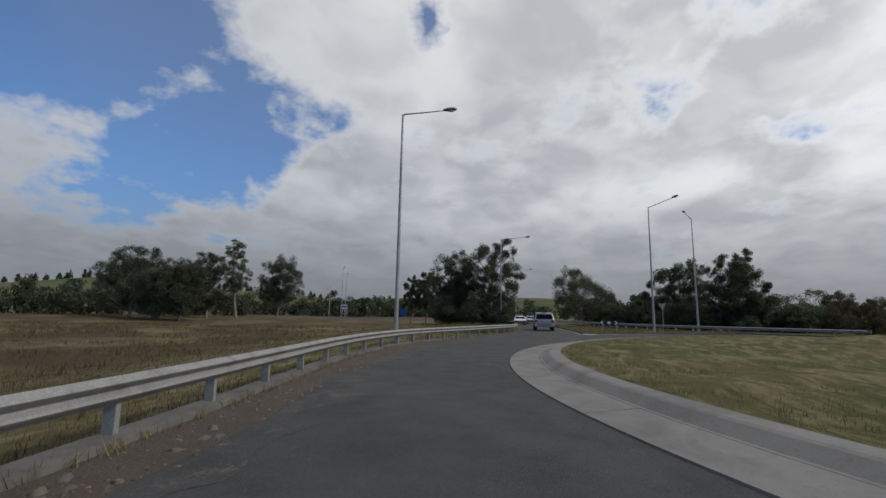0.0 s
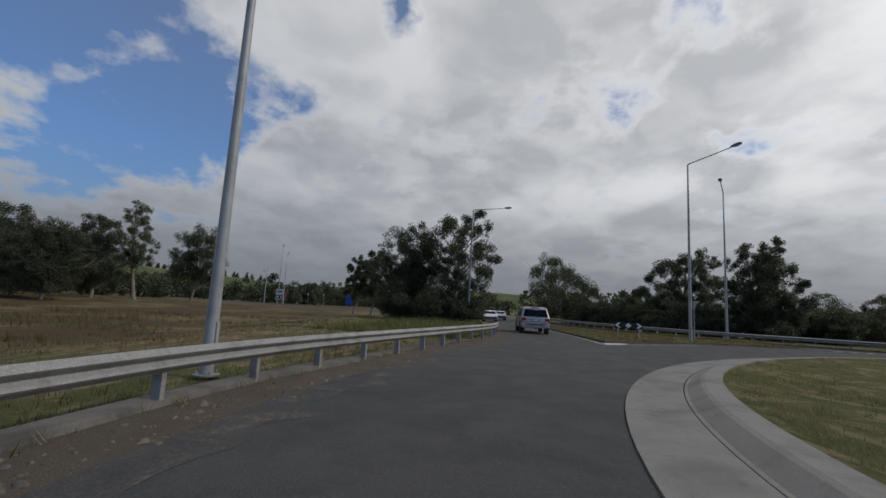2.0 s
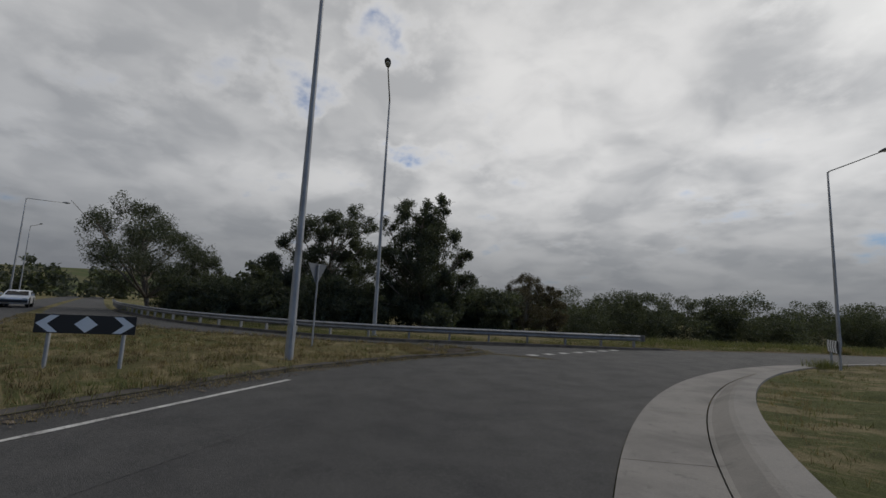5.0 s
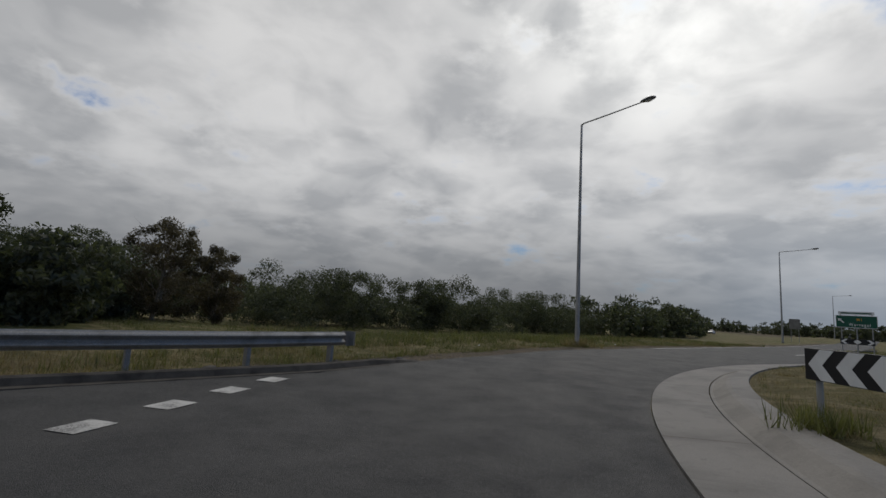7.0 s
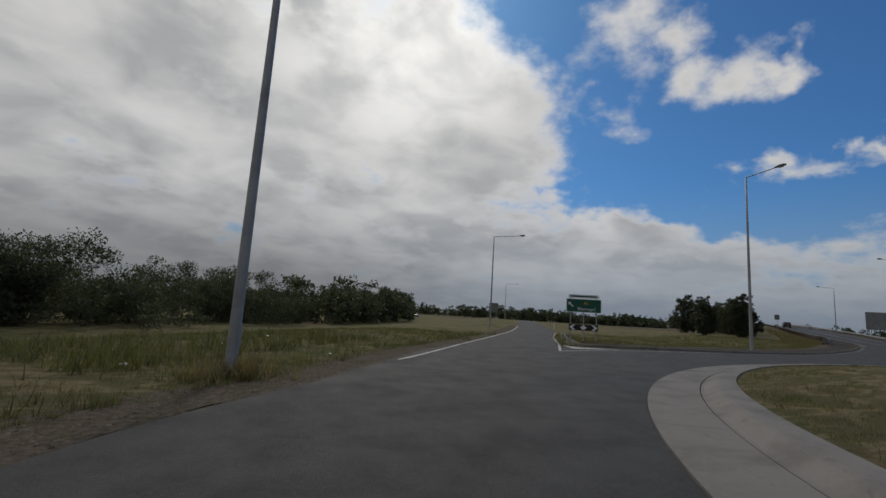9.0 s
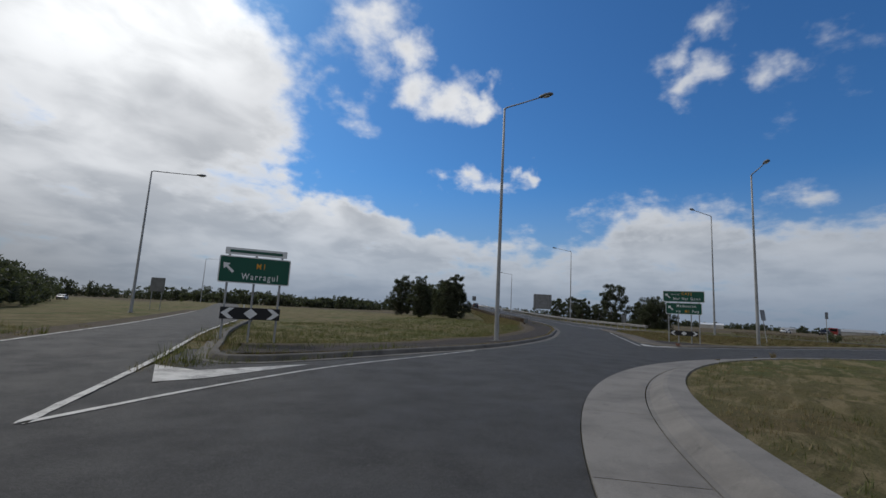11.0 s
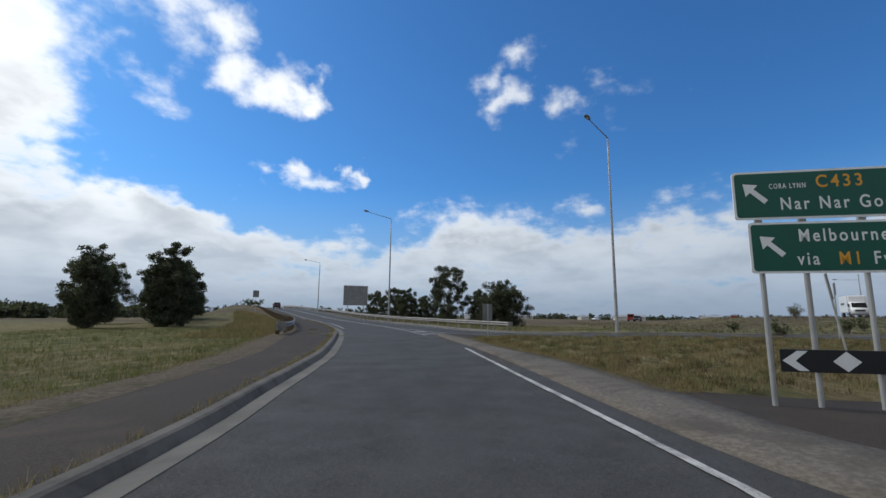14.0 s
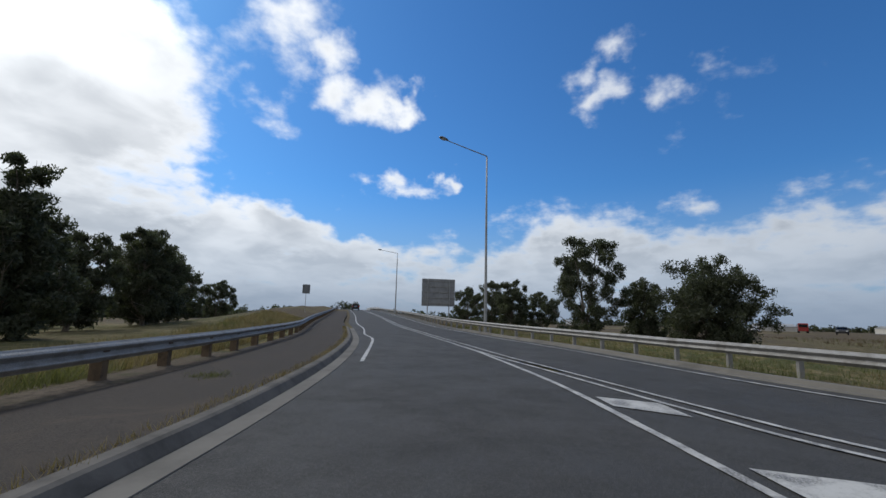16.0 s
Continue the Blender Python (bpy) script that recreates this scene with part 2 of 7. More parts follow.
def grassland(n, bsdf, p):
    clumps = n.noise(p, 3.0, 6.0, 0.7, 0.4)
    blades = n.noise(p, 26.0, 5.0, 0.75, 0.8)
    field = n.noise(p, 0.07, 5.0, 0.62, 0.5)
    dry = n.noise(p, 0.45, 6.0, 0.65, 0.4)
    green = n.mix(blades, (0.036, 0.044, 0.016), (0.165, 0.170, 0.066))
    straw = n.mix(blades, (0.070, 0.052, 0.026), (0.25, 0.195, 0.105))
    fac = n.math("ADD", n.smooth(field, 0.38, 0.58, 0.0, 0.7), n.smooth(dry, 0.50, 0.70, 0.0, 0.5), clamp=True)
    spread = n.add("ShaderNodeSeparateXYZ")
    n.put(spread.inputs[0], p)
    # the south paddock and the eastern fields are browner than the rest
    fac = n.math("ADD", fac, n.math("ADD", n.smooth(spread.outputs[1], -42.0, -33.0, 0.45, -0.12), n.smooth(spread.outputs[0], 50.0, 90.0, 0.0, 0.35)), clamp=True)
    verdant = n.math("MULTIPLY", n.smooth(spread.outputs[0], 47.0, 56.0), n.math("MULTIPLY", n.smooth(spread.outputs[0], 84.0, 104.0, 1.0, 0.0), n.smooth(spread.outputs[1], 14.0, 26.0, 1.0, 0.35)))
    fac = n.math("MULTIPLY", fac, n.math("MULTIPLY_ADD", verdant, -0.75, 1.0))
    green = n.mix(verdant, green, n.mix(blades, (0.030, 0.038, 0.016), (0.100, 0.112, 0.050)))
    colour = n.mix(fac, green, straw)
    swathe = n.add("ShaderNodeMapping")
    n.put(swathe.inputs["Vector"], p)
    n.put(swathe.inputs["Rotation"], (0.0, 0.0, 0.5))
    n.put(swathe.inputs["Scale"], (0.55, 1.6, 1.0))
    mown = n.noise(swathe.outputs[0], 1.0, 7.0, 0.68, 0.8)
    colour = n.mix(n.smooth(mown, 0.48, 0.60, 0.0, 0.85), colour, n.mix(blades, (0.13, 0.102, 0.056), (0.36, 0.295, 0.165)))
    colour = n.mix(n.smooth(mown, 0.30, 0.44, 0.55, 0.0), colour, (0.040, 0.046, 0.018))
    # dead brown grass south of the rail, darker and in uneven patches
    brown = n.mix(blades, (0.030, 0.022, 0.014), (0.130, 0.088, 0.048))
    south_brown = n.math("MULTIPLY", n.smooth(spread.outputs[1], -46.0, -35.5, 1.0, 0.0), n.smooth(n.noise(p, 0.11, 5.0, 0.6, 0.6), 0.38, 0.56, 0.25, 0.95))
    colour = n.mix(south_brown, colour, brown)
    # bare fallow far out in the east
    fallow = n.math("MULTIPLY", n.smooth(spread.outputs[0], 62.0, 80.0), n.smooth(n.noise(swathe.outputs[0], 0.035, 5.0, 0.6, 0.6), 0.36, 0.54, 0.35, 0.95))
    colour = n.mix(fallow, colour, n.mix(blades, (0.062, 0.048, 0.032), (0.135, 0.108, 0.074)))
    colour = n.mix(n.smooth(clumps, 0.3, 0.5, 0.45, 0.0), colour, (0.030, 0.032, 0.014))
    return colour, n.math("ADD", clumps, n.math("MULTIPLY", blades, 0.6)), 1.0, 0.08


def leafy(dark, light):
    def build(n, bsdf, p):
        one = n.add("ShaderNodeNewGeometry").outputs["Random Per Island"]
        blot = n.noise(p, 0.8, 4.0, 0.6)
        fac = n.math("ADD", n.math("MULTIPLY", one, 0.7), n.smooth(blot, 0.35, 0.65, 0.0, 0.3))
        return (n.mix(fac, dark, light),)
    return build


def plain(colour, wear=0.12, scale=6.0, relief=0.1):
    """Paint or plastic with slight soiling."""
    def build(n, bsdf, p):
        a = n.noise(p, scale, 6.0, 0.65, 0.3)
        b = n.noise(p, scale * 11, 3.0, 0.6)
        dull = tuple(c * (1 - 2.2 * wear) + 0.02 * wear for c in colour)
        return n.mix(n.smooth(a, 0.35, 0.75, 0.0, 1.0), colour, dull), b, relief
    return build


def galvanised(n, bsdf, p):
    cells = n.add("ShaderNodeTexVoronoi")
    n.put(cells.inputs["Vector"], p)
    n.put(cells.inputs["Scale"], 40.0)
    stain = n.noise(p, 2.5, 6.0, 0.6, 0.4)
    colour = n.mix(n.smooth(cells.outputs["Distance"], 0.1, 0.6), (0.315, 0.31, 0.298), (0.235, 0.23, 0.22))
    n.put(bsdf.inputs["Roughness"], n.smooth(stain, 0.3, 0.7, 0.55, 0.75))
    return n.mix(n.smooth(stain, 0.45, 0.75, 0.0, 0.7), colour, (0.140, 0.128, 0.112)), stain, 0.15


def road_paint(n, bsdf, p):
    fine = n.noise(p, 60.0, 4.0, 0.7)
    worn = n.noise(p, 2.2, 7.0, 0.72)
    chips = n.noise(p, 18.0, 5.0, 0.72)
    gone = n.math("MAXIMUM", n.math("MULTIPLY", n.smooth(worn, 0.42, 0.62), n.smooth(fine, 0.40, 0.56)), n.smooth(chips, 0.60, 0.68))
    colour = n.mix(n.smooth(worn, 0.3, 0.7, 0.0, 0.6), (0.50, 0.49, 0.46), (0.33, 0.315, 0.29))
    return n.mix(n.math("MULTIPLY", gone, 0.9), colour, (0.070, 0.067, 0.063)), fine, 0.3


def bark(n, bsdf, p):
    streak = n.add("ShaderNodeMapping")
    n.put(streak.inputs["Vector"], p)
    n.put(streak.inputs["Scale"], (6, 6, 1.2))
    a = n.noise(streak.outputs[0], 2.0, 6.0, 0.65, 0.4)
    return n.mix(n.smooth(a, 0.3, 0.7), (0.30, 0.26, 0.21), (0.085, 0.07, 0.055)), a, 0.6


def hillside(n, bsdf, p):
    a = n.noise(p, 0.012, 5.0, 0.6, 0.4)
    b = n.noise(p, 0.2, 5.0, 0.7)
    colour = n.mix(n.smooth(a, 0.4, 0.6), (0.085, 0.105, 0.052), (0.135, 0.125, 0.075))
    return (n.mix(n.smooth(b, 0.4, 0.7, 0.0, 0.4), colour, (0.05, 0.065, 0.028)),)


ASPHALT = surface("asphalt", asphalt, 0.85, 0.0, 0.3)
OLD_ASPHALT = surface("old asphalt", old_asphalt, 0.9, 0.0, 0.2)
CONCRETE = surface("concrete", concrete, 0.85, 0.0, 0.3)
GRAVEL = surface("gravel", gravel, 0.95, 0.0, 0.1)
GRASS = surface("grass", grassland, 0.95, 0.0, 0.1)
PAINT = surface("road paint", road_paint, 0.6)
STEEL = surface("galvanised steel", galvanised, 0.7, 0.12)
POLE_STEEL = surface("pole steel", plain((0.36, 0.365, 0.365), 0.15, 1.5, 0.0), 0.6, 0.3)
LAMP_GREY = surface("lamp housing", plain((0.16, 0.165, 0.17), 0.15), 0.5)
LENS = surface("lamp lens", plain((0.55, 0.56, 0.55), 0.1), 0.2)
BARK = surface("bark", bark, 0.9, 0.0, 0.2)
LEAF = surface("eucalypt leaves", leafy((0.026, 0.032, 0.021), (0.098, 0.108, 0.070)), 0.65, 0.0, 0.35, 0.35)
LEAF_OLIVE = surface("olive leaves", leafy((0.034, 0.042, 0.022), (0.125, 0.135, 0.072)), 0.6, 0.0, 0.4, 0.35)
LEAF_BROWN = surface("reddish leaves", leafy((0.030, 0.026, 0.017), (0.105, 0.085, 0.058)), 0.65, 0.0, 0.3, 0.35)
BLADES = surface("grass blades", leafy((0.040, 0.048, 0.017), (0.190, 0.190, 0.075)), 0.75, 0.0, 0.3, 0.25)
STRAW = surface("dry grass blades", leafy((0.085, 0.063, 0.032), (0.31, 0.245, 0.135)), 0.8, 0.0, 0.3, 0.25)
DEAD = surface("dead brown grass blades", leafy((0.034, 0.024, 0.014), (0.150, 0.102, 0.056)), 0.85, 0.0, 0.2, 0.2)
SIGN_GREEN = surface("green sign face", plain((0.004, 0.085, 0.052), 0.06, 2.0), 0.4)
SIGN_WHITE = surface("white sign face", plain((0.76, 0.77, 0.77), 0.05, 3.0), 0.45)
SIGN_YELLOW = surface("amber sign letters", plain((0.70, 0.34, 0.03), 0.06), 0.45)
SIGN_BLACK = surface("black sign face", plain((0.012, 0.012, 0.014), 0.05), 0.4)
SIGN_BLUE = surface("blue sign face", plain((0.02, 0.12, 0.38), 0.06), 0.4)
SIGN_RED = surface("red sign face", plain((0.45, 0.03, 0.03), 0.06), 0.4)
SHEET_BACK = surface("weathered sheet metal", plain((0.30, 0.305, 0.31), 0.15, 1.2), 0.6, 0.3)
SIGN_BACK = surface("bare sign back", plain((0.20, 0.205, 0.21), 0.15, 2.0), 0.45, 0.5)
TIMBER = surface("weathered timber", plain((0.150, 0.108, 0.072), 0.3, 4.0, 0.5), 0.9, 0.0, 0.1)
RUBBER = surface("tyre rubber", plain((0.016, 0.016, 0.017), 0.2), 0.85)
DARK_PLASTIC = surface("dark plastic", plain((0.025, 0.025, 0.027), 0.2), 0.6)
GLASS_DARK = surface("tinted car glass", plain((0.010, 0.012, 0.014), 0.05), 0.06)
CAR_SILVER = surface("silver car paint", plain((0.36, 0.345, 0.325), 0.10), 0.35, 0.4)
CAR_WHITE = surface("white car paint", plain((0.74, 0.75, 0.76), 0.05), 0.3)
CAR_RED = surface("red car paint", plain((0.30, 0.03, 0.025), 0.08), 0.3)
TAIL_RED = surface("red tail lamp", plain((0.30, 0.012, 0.014), 0.05), 0.2)
CLEAR_LAMP = surface("clear lamp", plain((0.62, 0.62, 0.60), 0.05), 0.15)
ALLOY = surface("wheel alloy", plain((0.42, 0.42, 0.43), 0.1), 0.35, 0.8)
GRIMY = surface("grimy concrete", plain((0.135, 0.125, 0.112), 0.25, 1.5, 0.3), 0.9, 0.0, 0.2)
DARK_KERB = surface("dirty old kerb", plain((0.085, 0.077, 0.067), 0.3, 2.0, 0.3), 0.95, 0.0, 0.1)
DIRT = surface("dark dirt", plain((0.070, 0.058, 0.046), 0.3, 3.0, 0.5), 0.95, 0.0, 0.1)
GUTTER_GREY = surface("worn gutter concrete", plain((0.165, 0.155, 0.138), 0.18, 0.8, 0.2), 0.9, 0.0, 0.2)


def soil(n, bsdf, p):
    lumps = n.noise(p, 9.0, 7.0, 0.7)
    patch = n.noise(p, 1.4, 6.0, 0.65)
    colour = n.mix(n.smooth(lumps, 0.3, 0.7), (0.060, 0.048, 0.037), (0.150, 0.122, 0.092))
    return n.mix(n.smooth(patch, 0.48, 0.68, 0.0, 0.75), colour, (0.055, 0.058, 0.026)), lumps, 1.0, 0.05


def gritty(n, bsdf, p):
    """Old concrete with road dirt ground into it and loose grit on top."""
    grit = n.noise(p, 90.0, 4.0, 0.75)
    lumps = n.noise(p, 14.0, 6.0, 0.7)
    patch = n.noise(p, 0.9, 7.0, 0.68, 0.5)
    colour = n.mix(n.smooth(lumps, 0.35, 0.68), (0.100, 0.088, 0.076), (0.168, 0.150, 0.128))
    colour = n.mix(n.smooth(patch, 0.44, 0.66, 0.0, 0.8), colour, (0.075, 0.066, 0.057))
    return n.mix(n.smooth(grit, 0.55, 0.72, 0.0, 0.6), colour, (0.21, 0.185, 0.155)), n.math("ADD", lumps, n.math("MULTIPLY", grit, 0.4)), 0.5


GRITTY = surface("gritty old concrete", gritty, 0.92, 0.0, 0.15)
SOIL = surface("broken dark soil", soil, 0.95, 0.0, 0.1)
HILL = surface("far pasture", hillside, 1.0, 0.0, 0.0)
WALL_CREAM = surface("pale shed wall", plain((0.52, 0.50, 0.46), 0.1, 0.3), 0.8)
ROOF_GREY = surface("sheet roof", plain((0.34, 0.35, 0.36), 0.1, 0.3), 0.6)
BRICK_RED = surface("red roof", plain((0.26, 0.09, 0.06), 0.1, 0.3), 0.8)


# shape of the land
def ease(v, lo, hi):
    u = np.clip((np.asarray(v, float) - lo) / (hi - lo), 0, 1)
    return u * u * (3 - 2 * u)


RAMP = [(5.7, 30.0), (9, 30.05), (14, 30.6), (18.2, 31.3), (22.3, 32.15), (25, 32.9), (28.2, 33.75), (31.7, 34.8), (38.3, 37.3), (45.2, 40.2), (51.2, 43.2), (58, 47.2), (67, 53.4), (76, 59.8), (93, 71.0), (118, 88), (150, 110), (190, 137.5), (240, 172), (320, 227)]
CLIMB = ([0, 40, 48, 60, 72, 84, 96, 120, 156, 204, 253, 400], [0, 0, 0.09, 0.32, 0.62, 0.97, 1.37, 2.12, 3.2, 4.2, 4.6, 4.6])


def along(points, x, y):
    """Nearest place on a line of points: the way along it and the distance, signed (left of it positive)."""
    x, y = np.asarray(x, float), np.asarray(y, float)
    best, s_at, d_at, run = np.full(x.shape, 1e9), np.zeros(x.shape), np.zeros(x.shape), 0.0
    for (ax, ay), (bx, by) in zip(points, points[1:]):
        length = math.hypot(bx - ax, by - ay)
        ux, uy = (bx - ax) / length, (by - ay) / length
        u = np.clip((x - ax) * ux + (y - ay) * uy, 0, length)
        d = np.hypot(x - ax - u * ux, y - ay - u * uy)
        near = d < best
        side = np.sign(ux * (y - ay) - uy * (x - ax))
        best, s_at, d_at = np.where(near, d, best), np.where(near, run + u, s_at), np.where(near, d * side, d_at)
        run += length
    return s_at, d_at


def apron_radius(a):
    """Edge of the concrete apron round the central island, seen from the middle."""
    known = np.radians([-180, -165, -152, -138, -124, -110, -98, -88, -75, -60, -45, -20, 0, 25, 53, 65, 79, 97, 110, 118, 134, 154, 168])
    far = np.array([23.0, 23.3, 24.0, 25.0, 26.2, 27.4, 28.4, 29.0, 29.6, 30.0, 30.0, 29.6, 28.6, 27.0, 25.6, 25.0, 24.7, 24.1, 23.5, 23.3, 23.2, 23.0, 23.0])
    waves = lambda t: np.stack([np.ones_like(t)] + [f(k * t) for k in (1, 2, 3, 4) for f in (np.cos, np.sin)], -1)  # noqa: E731
    fit = np.linalg.lstsq(waves(known), far, rcond=None)[0]
    return waves(np.asarray(a, float)) @ fit


def rise(x, y):
    """Height of the land."""
    x, y = np.asarray(x, float), np.asarray(y, float)
    tilt = 0.38 * ease(x, 15, 45) * ease(-x, -420, -120)
    s, d = along(RAMP, x, y)
    bank = np.where(d > 0, ease(-d, -22, -8), ease(d, -24, -9.5))
    ramp = np.interp(s, *CLIMB) * bank
    ramp = ramp + 1.15 * ease(s, 46, 105) * ease(-s, -200, -150) * ease(d, 3.8, 7.0) * ease(-d, -17, -7.5)
    r = np.hypot(x - 1, y + 2)
    mound = 0.75 * ease(-r, -21, -5)
    swale = -0.55 * ease(-y, 37, 44) * ease(-y, -140, -70) * ease(x, -75, -50)
    s, d = along([(-29.2, 4.6), (-20.7, 20), (-11, 32.7), (5, 53.5), (100, 200), (200, 360)], x, y)
    hollow = -1.4 * ease(s, 2, 16) * ease(d, 5, 26)
    bank_east = 1.4 * ease(x, 52, 76) * ease(-y, -8, 10) * ease(-x, -170, -105)
    return tilt + ramp + mound + swale + hollow + bank_east


def high(x, y):
    return float(rise(x, y))


# building blocks
def part(name, bm, material, parent=None, label="", smooth=False):
    """Links a bmesh as one mesh object, under a thing or a part."""
    mesh = bpy.data.meshes.new(name)
    bm.to_mesh(mesh)
    bm.free()
    return part_mesh(name, mesh, material, parent, label, smooth)


def part_mesh(name, mesh, material, parent=None, label="", smooth=False):
    mesh.materials.append(material)
    if smooth:
        mesh.polygons.foreach_set("use_smooth", [True] * len(mesh.polygons))
    ob = new(name, mesh)
    ob.parent = parent
    if label:
        ob["label"] = label
    return ob


def thing(name, label, category, group="", at=(0, 0, 0), turn=0.0):
    ob = new(name)
    ob.empty_display_size = 0.3
    ob.matrix_basis = pose(*at, 0, 0, turn)
    return tagged(ob, label, category, group)


def raw(name, verts, faces):
    mesh = bpy.data.meshes.new(name)
    mesh.from_pydata([tuple(v) for v in verts], [], [tuple(f) for f in faces])
    mesh.update()
    return mesh


def box(bm, x, y, z, sx, sy, sz, turn=None, bevel=0.0):
    """A box by its middle and sizes."""
    made = bmesh.ops.create_cube(bm, size=1, matrix=Matrix.Translation((x, y, z)) @ (turn or Matrix()) @ Matrix.Diagonal((sx, sy, sz, 1)))
    if bevel:
        bmesh.ops.bevel(bm, geom=list({e for v in made["verts"] for e in v.link_edges}), offset=bevel, segments=2, affect="EDGES", profile=0.6)


def tube(bm, points, radii, sides=10, caps=True):
    """A round tube along points."""
    points = [Vector(p) for p in points]
    rings = []
    for n, p in enumerate(points):
        way = (points[min(n + 1, len(points) - 1)] - points[max(n - 1, 0)]).normalized()
        a = way.cross(Vector((0, 0, 1)) if abs(way.z) < 0.95 else Vector((1, 0, 0))).normalized()
        b = way.cross(a)
        r = radii[n] if hasattr(radii, "__len__") else radii
        rings.append([bm.verts.new(p + a * r * math.cos(t) + b * r * math.sin(t)) for t in np.linspace(0, 2 * math.pi, sides, endpoint=False)])
    for lo, hi in zip(rings, rings[1:]):
        for k in range(sides):
            bm.faces.new((lo[k], lo[(k + 1) % sides], hi[(k + 1) % sides], hi[k]))
    if caps:
        bm.faces.new(rings[0][::-1])
        bm.faces.new(rings[-1])


def resample(points, step):
    points = np.array(points, float)
    gone = np.r_[0, np.cumsum(np.hypot(*np.diff(points, axis=0).T))]
    # rounded line: Catmull-Rom through the points
    out = []
    for n in range(len(points) - 1):
        p0, p1, p2, p3 = points[max(n - 1, 0)], points[n], points[n + 1], points[min(n + 2, len(points) - 1)]
        count = max(1, int((gone[n + 1] - gone[n]) / step))
        for u in np.arange(count) / count:
            m1, m2 = (p2 - p0) / 2, (p3 - p1) / 2
            out.append((2 * u**3 - 3 * u**2 + 1) * p1 + (u**3 - 2 * u**2 + u) * m1 + (3 * u**2 - 2 * u**3) * p2 + (u**3 - u**2) * m2)
    out.append(points[-1])
    return np.array(out)


def even(points, count):
    """count points at even steps along a rounded line."""
    fine = resample(points, 0.5)
    gone = np.r_[0, np.cumsum(np.hypot(*np.diff(fine, axis=0).T))]
    at = np.linspace(0, gone[-1], count)
    return np.stack([np.interp(at, gone, fine[:, k]) for k in (0, 1)], -1)


def offset(line, d):
    """The line moved d to its left."""
    way = np.gradient(line, axis=0)
    way /= np.linalg.norm(way, axis=1)[:, None] + 1e-9
    return line + d * np.stack([-way[:, 1], way[:, 0]], -1)


def strip(left, right, lift, across=8):
    """A sheet between two lines with as many points, lying on the land."""
    rows = [left + (right - left) * u for u in np.linspace(0, 1, across + 1)]
    grid = np.array(rows)
    z = rise(grid[..., 0], grid[..., 1]) + lift
    n = len(left)
    verts = np.concatenate([grid, z[..., None]], -1).reshape(-1, 3)
    faces = [(a * n + b, a * n + b + 1, (a + 1) * n + b + 1, (a + 1) * n + b) for a in range(across) for b in range(n - 1)]
    return verts, faces


def sheet(name, left, right, lift, material, across=8, count=None, parent=None):
    count = count or max(8, int(np.hypot(*np.diff(resample(left, 2), axis=0).T).sum() / 1.5))
    mesh = raw(name, *strip(even(left, count), even(right, count), lift, across))
    ob = part_mesh(name, mesh, material, parent, smooth=True)
    if mesh.polygons[0].normal.z < 0:
        mesh.flip_normals()
    return ob


def sweep(name, line, profile, material, parent=None, closed=False):
    """A profile of (out to the left, height) carried along a line on the land."""
    line = np.array(line)
    verts, faces, k = [], [], len(profile)
    for out, up in profile:
        side = offset(line, out)
        verts.append(np.c_[side, rise(line[:, 0], line[:, 1]) + up])
    verts = np.array(verts).transpose(1, 0, 2).reshape(-1, 3)
    n = len(line)
    for a in range(n - 1 + closed):
        b = (a + 1) % n
        for j in range(k - 1):
            faces.append((a * k + j, b * k + j, b * k + j + 1, a * k + j + 1))
    mesh = raw(name, verts, faces)
    bm = bmesh.new()
    bm.from_mesh(mesh)
    bmesh.ops.recalc_face_normals(bm, faces=bm.faces)
    if sum(f.normal.z * f.calc_area() for f in bm.faces) < 0:
        bmesh.ops.reverse_faces(bm, faces=bm.faces)
    bm.to_mesh(mesh)
    bm.free()
    return part_mesh(name, mesh, material, parent)


# ground: one sheet to the horizon, fine near the roundabout
def build_ground():
    u = np.linspace(-1, 1, 261)
    axis = 95 * u + 3400 * np.abs(u) ** 7 * np.sign(u)
    gx, gy = np.meshgrid(axis, axis, indexing="ij")
    z = rise(gx, gy) - 0.035
    n = len(axis)
    verts = np.stack([gx, gy, z], -1).reshape(-1, 3)
    i = np.arange(n * n).reshape(n, n)
    faces = np.stack([i[:-1, :-1], i[1:, :-1], i[1:, 1:], i[:-1, 1:]], -1).reshape(-1, 4)
    mesh = raw("ground", verts.tolist(), faces.tolist())
    tagged(part_mesh("ground", mesh, GRASS, smooth=True), "rough pasture of green and straw-dry grass", "ground", kind="structure")


build_ground()

# roads
RING_OUT = [(-67, 36), (-75.3, 34.2), (-89, 33.2), (-97.5, 33), (-104.2, 32.9), (-111.1, 32.7), (-119.8, 33.2), (-127.3, 33.4), (-138.2, 31.0), (-142.5, 30.5),
            (-154.7, 30.4), (-163.9, 30), (-174.1, 29.2), (-188.6, 28.9), (-191.9, 29), (-198.4, 28.5), (-206.1, 28.2), (-217.5, 28.75), (-224, 28.8),
            (-230.4, 29.5), (-253.7, 30), (-260.1, 30.8), (-267.3, 29.8), (-279.4, 30.5), (-286.4, 31.5), (-294.3, 33.6), (-308.1, 32.4), (-311.2, 32),
            (-323.4, 32.5), (-335.9, 32.5), (-352.3, 34.3), (-380, 36), (-405, 36.5), (-427, 36)]


def around(r, a):
    return np.stack([r * np.cos(a), r * np.sin(a)], -1)


